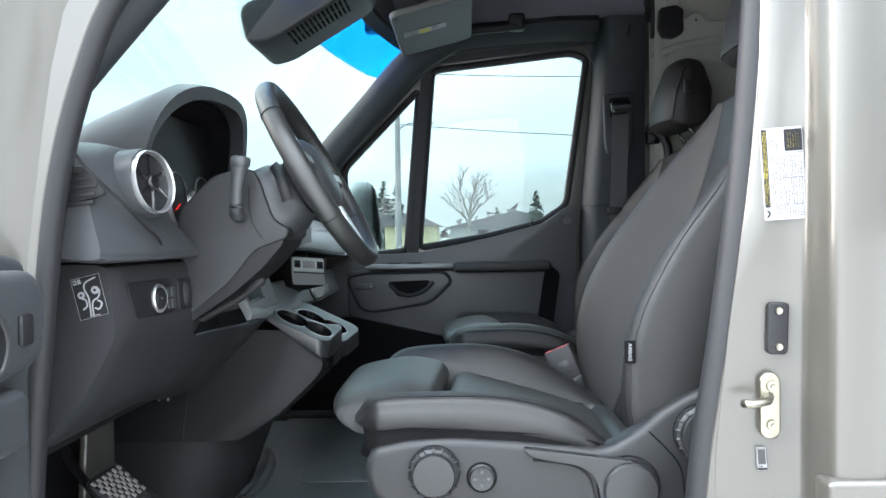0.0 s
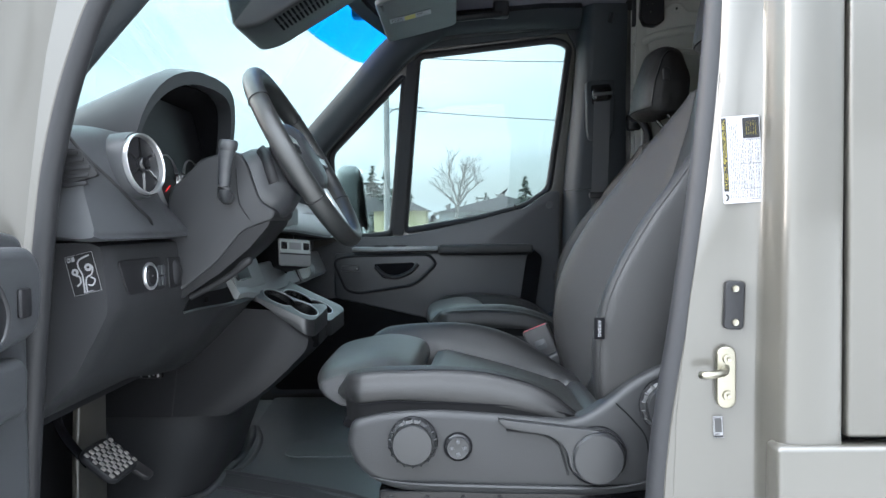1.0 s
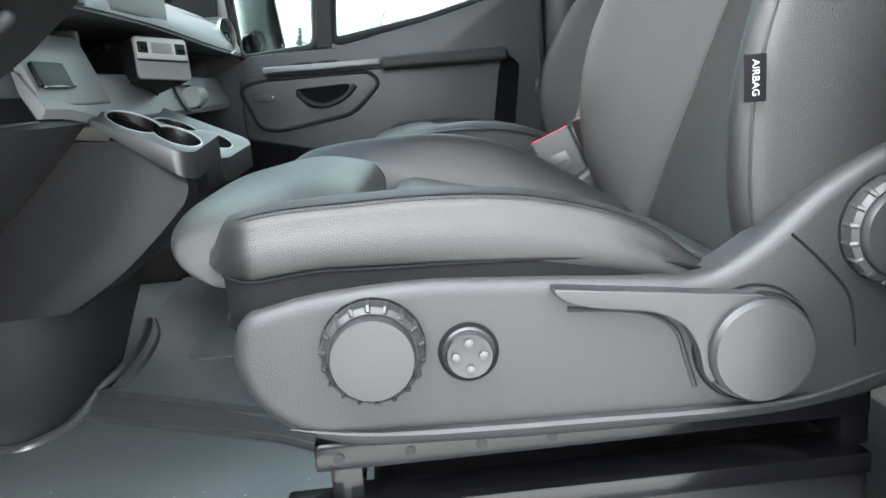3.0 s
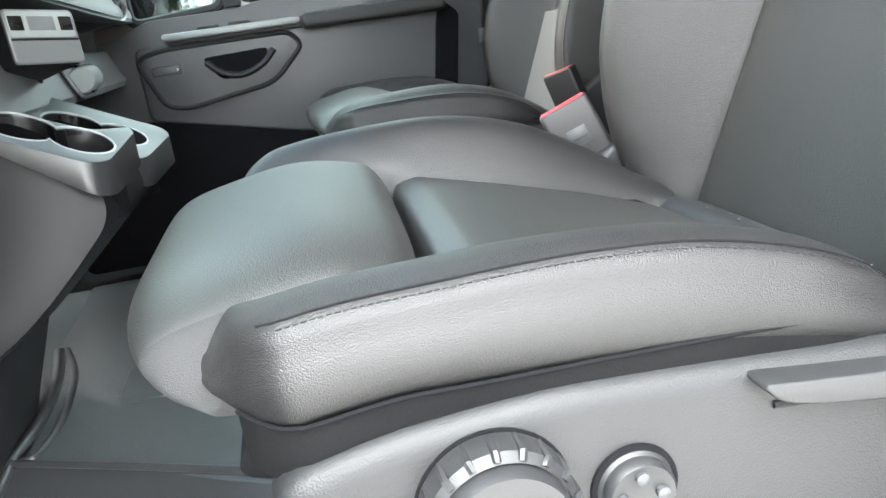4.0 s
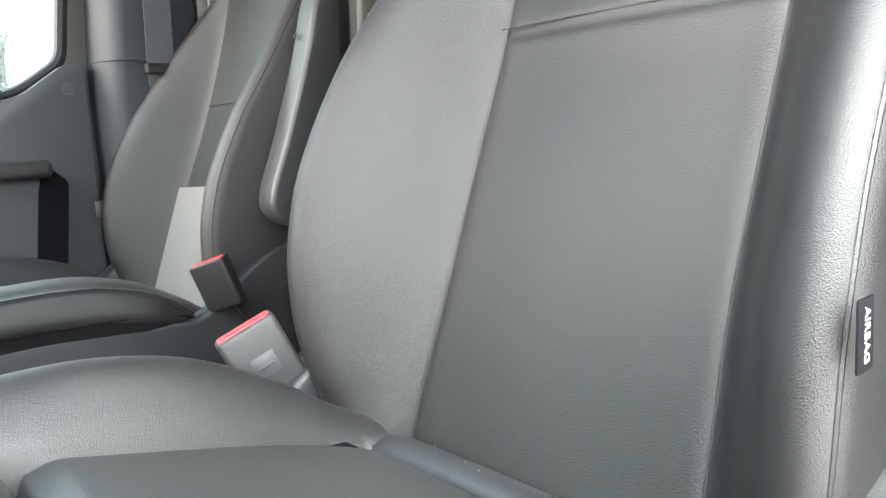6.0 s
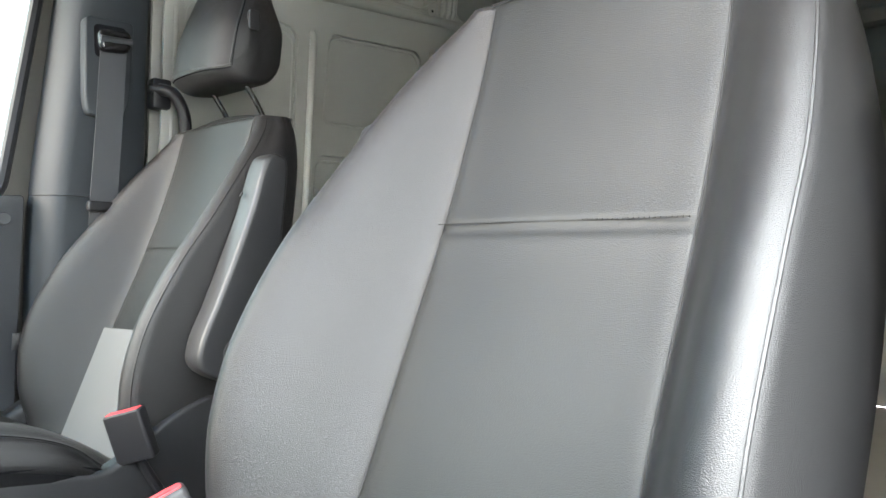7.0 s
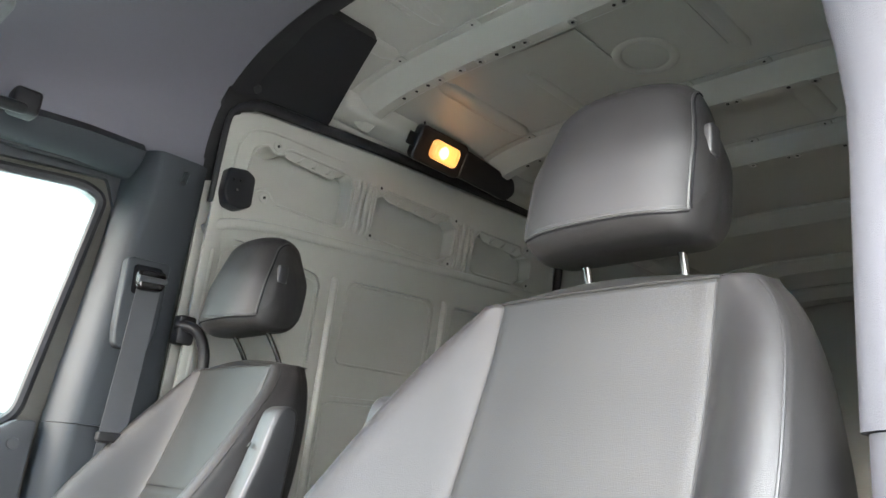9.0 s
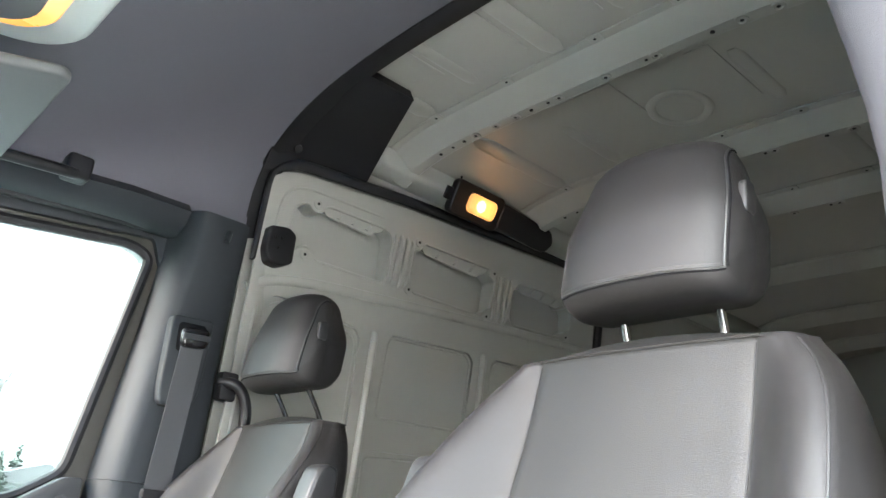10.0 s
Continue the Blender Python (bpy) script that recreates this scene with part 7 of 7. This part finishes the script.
part("console_shell", moved(prism(rrect(0, 0, 0.36, 0.44, 0.12, 8), "z", -0.03, 0.02, 0.012, 3), Matrix.Translation((-0.10, CY + 0.02, 2.075))), PLASTIC_GREY, console_top)
part("console_lens", moved(prism(rrect(0, 0, 0.26, 0.34, 0.09, 8), "z", -0.037, -0.02, 0.004), Matrix.Translation((-0.10, CY + 0.02, 2.075))), AMBER, console_top, "amber courtesy lamp lens")
part("console_plate", moved(prism(rrect(-0.008, 0, 0.222, 0.300, 0.075, 8), "z", -0.044, -0.03, 0.003), Matrix.Translation((-0.10, CY + 0.02, 2.075))), VISOR_GREY, console_top, "grey switch plate")

# ---- open driver door ----
ddoor = thing("driver_door", "open driver door with charcoal door card", "door")
DD = rounded([(0.20, 0.55), (0.925, 0.55), (0.93, 1.20), (0.925, 1.325), (0.86, 1.335), (0.20, 1.335)], 0.02)
part("door_shell", prism(rounded([(0.10, 0.50), (0.93, 0.50), (0.945, 1.28), (0.10, 1.30)], 0.02), "x", -0.64, -0.56, 0.006), PAINT_DIMMED, ddoor, "beige painted door shell")
dcard = part("door_card", prism(DD, "x", -0.56, -0.50, 0.012, 3), PLASTIC, ddoor, "charcoal door card", 35)
part("card_bulge", moved(prism(rounded([(0.45, 1.18), (0.80, 1.185), (0.895, 1.20), (0.905, 1.28), (0.88, 1.312), (0.45, 1.315)], 0.03), "x", -0.51, -0.462, 0.014, 3), Matrix.Identity(4)), PLASTIC, dcard, "rounded upper armrest")
part("card_lower", prism(rounded([(0.45, 1.17), (0.86, 1.175), (0.875, 1.16), (0.87, 1.10), (0.45, 1.10)], 0.02), "x", -0.51, -0.468, 0.012, 3), PLASTIC, dcard)
PULL = rounded([(0.70, 1.285), (0.79, 1.275), (0.815, 1.235), (0.80, 1.20), (0.77, 1.192), (0.70, 1.20)], 0.018, 4)
# thin dark plate paints the shade inside the pull
part("pull_recess", prism(PULL, "x", -0.4615, -0.4585, 0.001), PLASTIC_BLACK, dcard, "flat dark plate painted as the shaded hollow of the door pull")
part("pull_rim", tube([(-0.459, a, b) for a, b in PULL], 0.004, 8, closed=True, up=(1, 0, 0)), PLASTIC_DARK, dcard, "rounded rim of the door pull")
part("card_switch", box(-0.463, -0.455, 0.835, 0.86, 1.225, 1.262, 0.004), PLASTIC_BLACK, dcard, "black door switch")

# passenger door mirror, outside
wing = thing("door_mirror", "passenger door mirror outside the window, case paled by painted glare", "door mirror")
# case in pale grey, with the bright window's glare painted in
part("mirror_case", prism(rrect(3.10, 1.42, 0.20, 0.30, 0.06, 6), "x", -0.40, -0.31, 0.03, 3), PLASTIC_GREY, wing)
part("mirror_glass", moved(prism(rrect(0, 0, 0.17, 0.27, 0.05, 6), "x", -0.002, 0.003, 0.001), Matrix.Translation((-0.302, 3.10, 1.42)) @ pose(0, 0, 0, 0, -6, 14)), MIRROR, wing, "mirror glass")
part("mirror_arm", tube([(-0.35, 2.90, 1.32), (-0.35, 3.02, 1.34)], 0.03, 8), PLASTIC_BLACK, wing)

# ---- outside: lot, houses, trees, pole, cars ----


def house(name, x, y, w, d, h, roof_h, wall_mat, label):
    t = thing(name, label, "house")
    part("wall", box(x - w / 2, x + w / 2, y, y + d, 0, h, 0.02), wall_mat, t)
    rows = [[(x - w / 2 - 0.4, yy, h - 0.1), (x + w / 2 + 0.4, yy, h - 0.1), (x, yy, h + roof_h)] for yy in (y - 0.4, y + d + 0.4)]
    part("roof", loft(rows), ROOFING, t)
    for k in range(2 if w > 5 else 0):
        xx = x + (k - 0.5) * w * 0.5
        win = part("window", box(xx - 0.6, xx + 0.6, y - 0.04, y + 0.02, 1.0, 2.1, 0.02), PLASTIC_BLACK, t, "dark window")
        part("window_frame", prism(rrect(xx, 1.55, 1.4, 1.3, 0.03), "y", y - 0.07, y - 0.02, 0.01, holes=(rrect(xx, 1.55, 1.2, 1.1, 0.03),)), WHITE, win)
    return t


house("house", -4.0, 60, 4.0, 8, 2.3, 1.0, SIDING_YELLOW_HAZY, "small yellow gabled house across the lot")
house("house", 6.5, 95, 16, 8, 2.6, 1.8, SIDING_GREY, "low grey house with brown roof behind the lot")
house("house", -10.0, 80, 12, 8, 2.6, 1.8, SIDING_GREY, "low grey house with brown roof behind the lot")
house("house", 24.0, 85, 13, 8, 2.8, 2.0, SIDING_GREY, "low grey house with brown roof behind the lot")


def bare_tree(x, y, h, spread, seed, label, upright=False):
    """Leafless tree: a forked trunk with limbs that split into fine twigs."""
    rnd = random.Random(seed)
    t = thing("bare_tree", label, "tree", "bare trees")
    trunk, twigs = bmesh.new(), bmesh.new()

    def limb(p, d, ln, r, level):
        mid = p + d * ln * 0.5 + Vector((rnd.uniform(-1, 1), rnd.uniform(-1, 1), rnd.uniform(-0.3, 0.6))) * ln * 0.06
        end = p + d * ln + Vector((rnd.uniform(-1, 1), rnd.uniform(-1, 1), 0)) * ln * 0.08
        tube([p, mid, end], [r, r * 0.8, r * 0.6], 5 if level < 2 else 3, bm=trunk if level < 2 else twigs)
        if level >= 5:
            return
        for k in range(3 if level else 6):
            out = Vector((rnd.uniform(-1, 1), rnd.uniform(-1, 1), 0)).normalized()
            s = spread * (0.4 if upright else 1.0)
            nd = (d + out * s * rnd.uniform(0.5, 1.1) + Vector((0, 0, 0.15))).normalized()
            q = p.lerp(end, rnd.uniform(0.45, 1.0))
            limb(q, nd, ln * rnd.uniform(0.55, 0.8), r * 0.55, level + 1)
    limb(Vector((x, y, 0)), Vector((0.02, 0, 1)), h * 0.34, h * 0.022, 0)
    part("trunk", trunk, BARK_HAZY, t)
    part("crown", twigs, BARK_HAZY, t, "fine bare twigs")
    return t


bare_tree(0.6, 75, 10.0, 0.75, 3, "wide leafless tree behind the lot")
bare_tree(15.0, 78, 14.0, 0.6, 5, "tall narrow leafless tree behind the lot", True)
bare_tree(12.5, 82, 9.0, 0.6, 8, "tall narrow leafless tree behind the lot", True)
bare_tree(17.5, 90, 11.0, 0.6, 12, "tall narrow leafless tree behind the lot", True)


def conifer(x, y, h, w, seed):
    rnd = random.Random(seed)
    t = thing("conifer", "dark green conifer behind the houses", "tree", "conifers")
    part("trunk", tube([(x, y, 0), (x, y, h * 0.98)], [h * 0.03, h * 0.004], 6), BARK_HAZY, t)
    bm = bmesh.new()
    for k in range(420):
        f = rnd.random() ** 0.7
        z = h * (1 - f * 0.93)
        a = rnd.uniform(0, 6.283)
        r = w * 0.5 * f * rnd.uniform(0.55, 1.1)
        p = Vector((x + math.cos(a) * r, y + math.sin(a) * r, z - 0.15 * r))
        s = 0.05 * h * rnd.uniform(0.5, 1.1)
        vs = [bm.verts.new(p + Vector((rnd.uniform(-1, 1), rnd.uniform(-1, 1), rnd.uniform(-0.7, 0.5))) * s) for _ in range(3)]
        vs.append(bm.verts.new(Vector((x, y, z + 0.1))))
        bm.faces.new(vs[:3])
        bm.faces.new((vs[0], vs[1], vs[3]))
    part("crown", bm, CONIFER_HAZY, t, "ragged needle crown")


for k, (x, y, h, w) in enumerate(((8.6, 90, 6.5, 4.2), (-6.8, 80, 6.5, 4.5), (-8.5, 84, 7.5, 5.0), (-5.0, 88, 5.5, 5.0), (4.5, 100, 5.0, 5.0), (19.5, 84, 5.5, 4.0), (22.0, 88, 6.5, 5.0))):
    conifer(x, y, h, w, 20 + k)

pole = thing("street_lamp", "grey wooden utility pole with a curved lamp arm", "street lamp")
part("pole", tube([(-2.95, 36, 0), (-2.92, 36, 9.5)], [0.16, 0.12], 12), POLE_WOOD, pole)
part("lamp_arm", tube(catmull([(-2.93, 36, 6.2), (-2.6, 36, 6.55), (-2.0, 36, 6.65), (-1.2, 36, 6.62)], 6), 0.035, 6), POLE_WOOD, pole, "curved metal arm")
for k, (za, zb, xe) in enumerate(((6.6, 5.7, 14), (9.0, 8.6, 18))):
    wire = thing("overhead_wire", "thin dark overhead wire", "wire", "overhead wires")
    part("wire", tube(catmull([(-2.9, 36, za), (4, 36, (za + zb) / 2 - 0.12), (xe, 36.5, zb), (60, 38, zb - 0.4)], 8), 0.018, 5), INK_AND_SHADE, wire)


def parked_car(x, y, mat, label, tall):
    t = thing("parked_car", label, "car", "parked cars")
    body = [(-2.2, 0.35), (-2.25, 0.75), (-1.5, 0.95), (-0.9, tall), (0.9, tall), (1.7, 0.98), (2.2, 0.9), (2.25, 0.4)]
    part("body", moved(prism(rounded(body, 0.15), "y", -0.85, 0.85, 0.10, 3), Matrix.Translation((x, y, 0))), mat, t)
    part("window", moved(prism(rounded([(-1.2, 0.97), (-0.8, tall - 0.08), (0.8, tall - 0.08), (1.4, 0.97)], 0.08), "y", -0.865, 0.865, 0.01), Matrix.Translation((x, y, 0))), PLASTIC_BLACK, t, "dark car glass")
    for dx in (-1.35, 1.35):
        for dy in (-0.78, 0.78):
            wh = part("wheel", lathe([(0.20, -0.1), (0.32, -0.1), (0.33, 0.1), (0.20, 0.1)], (x + dx, y + dy, 0.33), (0, 1, 0), 20), RUBBER, t)
            part("rim", lathe([(0.20, -0.08), (0.05, -0.09), (0.05, 0.09), (0.20, 0.08)], (x + dx, y + dy, 0.33), (0, 1, 0), 14), SILVER, wh)


parked_car(1.4, 28, CAR_TEAL, "teal saloon parked across the lot", 1.42)
parked_car(5.2, 40, CAR_WHITE, "white car parked across the lot", 1.5)
parked_car(8.6, 42, CAR_RED, "red car parked across the lot", 1.5)
parked_car(12.6, 44, CAR_RED, "red car parked across the lot", 1.5)

# far belt of bare woods behind the houses
rnd = random.Random(77)
bm = bmesh.new()
for k in range(900):
    x = rnd.uniform(-75, 75)
    y = rnd.uniform(125, 140)
    h = 3.2 + 2.2 * math.sin(x * 0.21) * math.sin(x * 0.083 + 1) + rnd.uniform(-0.6, 1.2)
    z = rnd.uniform(0.0, h)
    s = rnd.uniform(0.5, 1.3)
    vs = [bm.verts.new((x + rnd.uniform(-1, 1) * s, y, z + rnd.uniform(-0.8, 1) * s)) for _ in range(4)]
    bm.faces.new(vs[:3])
    bm.faces.new((vs[0], vs[2], vs[3]))
tagged(make("far_woods", bm, BARK_HAZY), "hazy grey belt of bare trees on the horizon", "trees", kind="stuff")

# ---- set each thing's origin at its base ----
for ob in [o for o in scene.objects if o.type == "EMPTY" and o.parent is None]:
    corners = [Vector(v.co) for c in ob.children_recursive if c.type == "MESH" for v in c.data.vertices]
    lo = Vector([min(c[i] for c in corners) for i in range(3)])
    hi = Vector([max(c[i] for c in corners) for i in range(3)])
    ob.location = ((lo.x + hi.x) / 2, (lo.y + hi.y) / 2, lo.z)
    for c in ob.children:
        c.matrix_parent_inverse = Matrix.Translation(-ob.location)
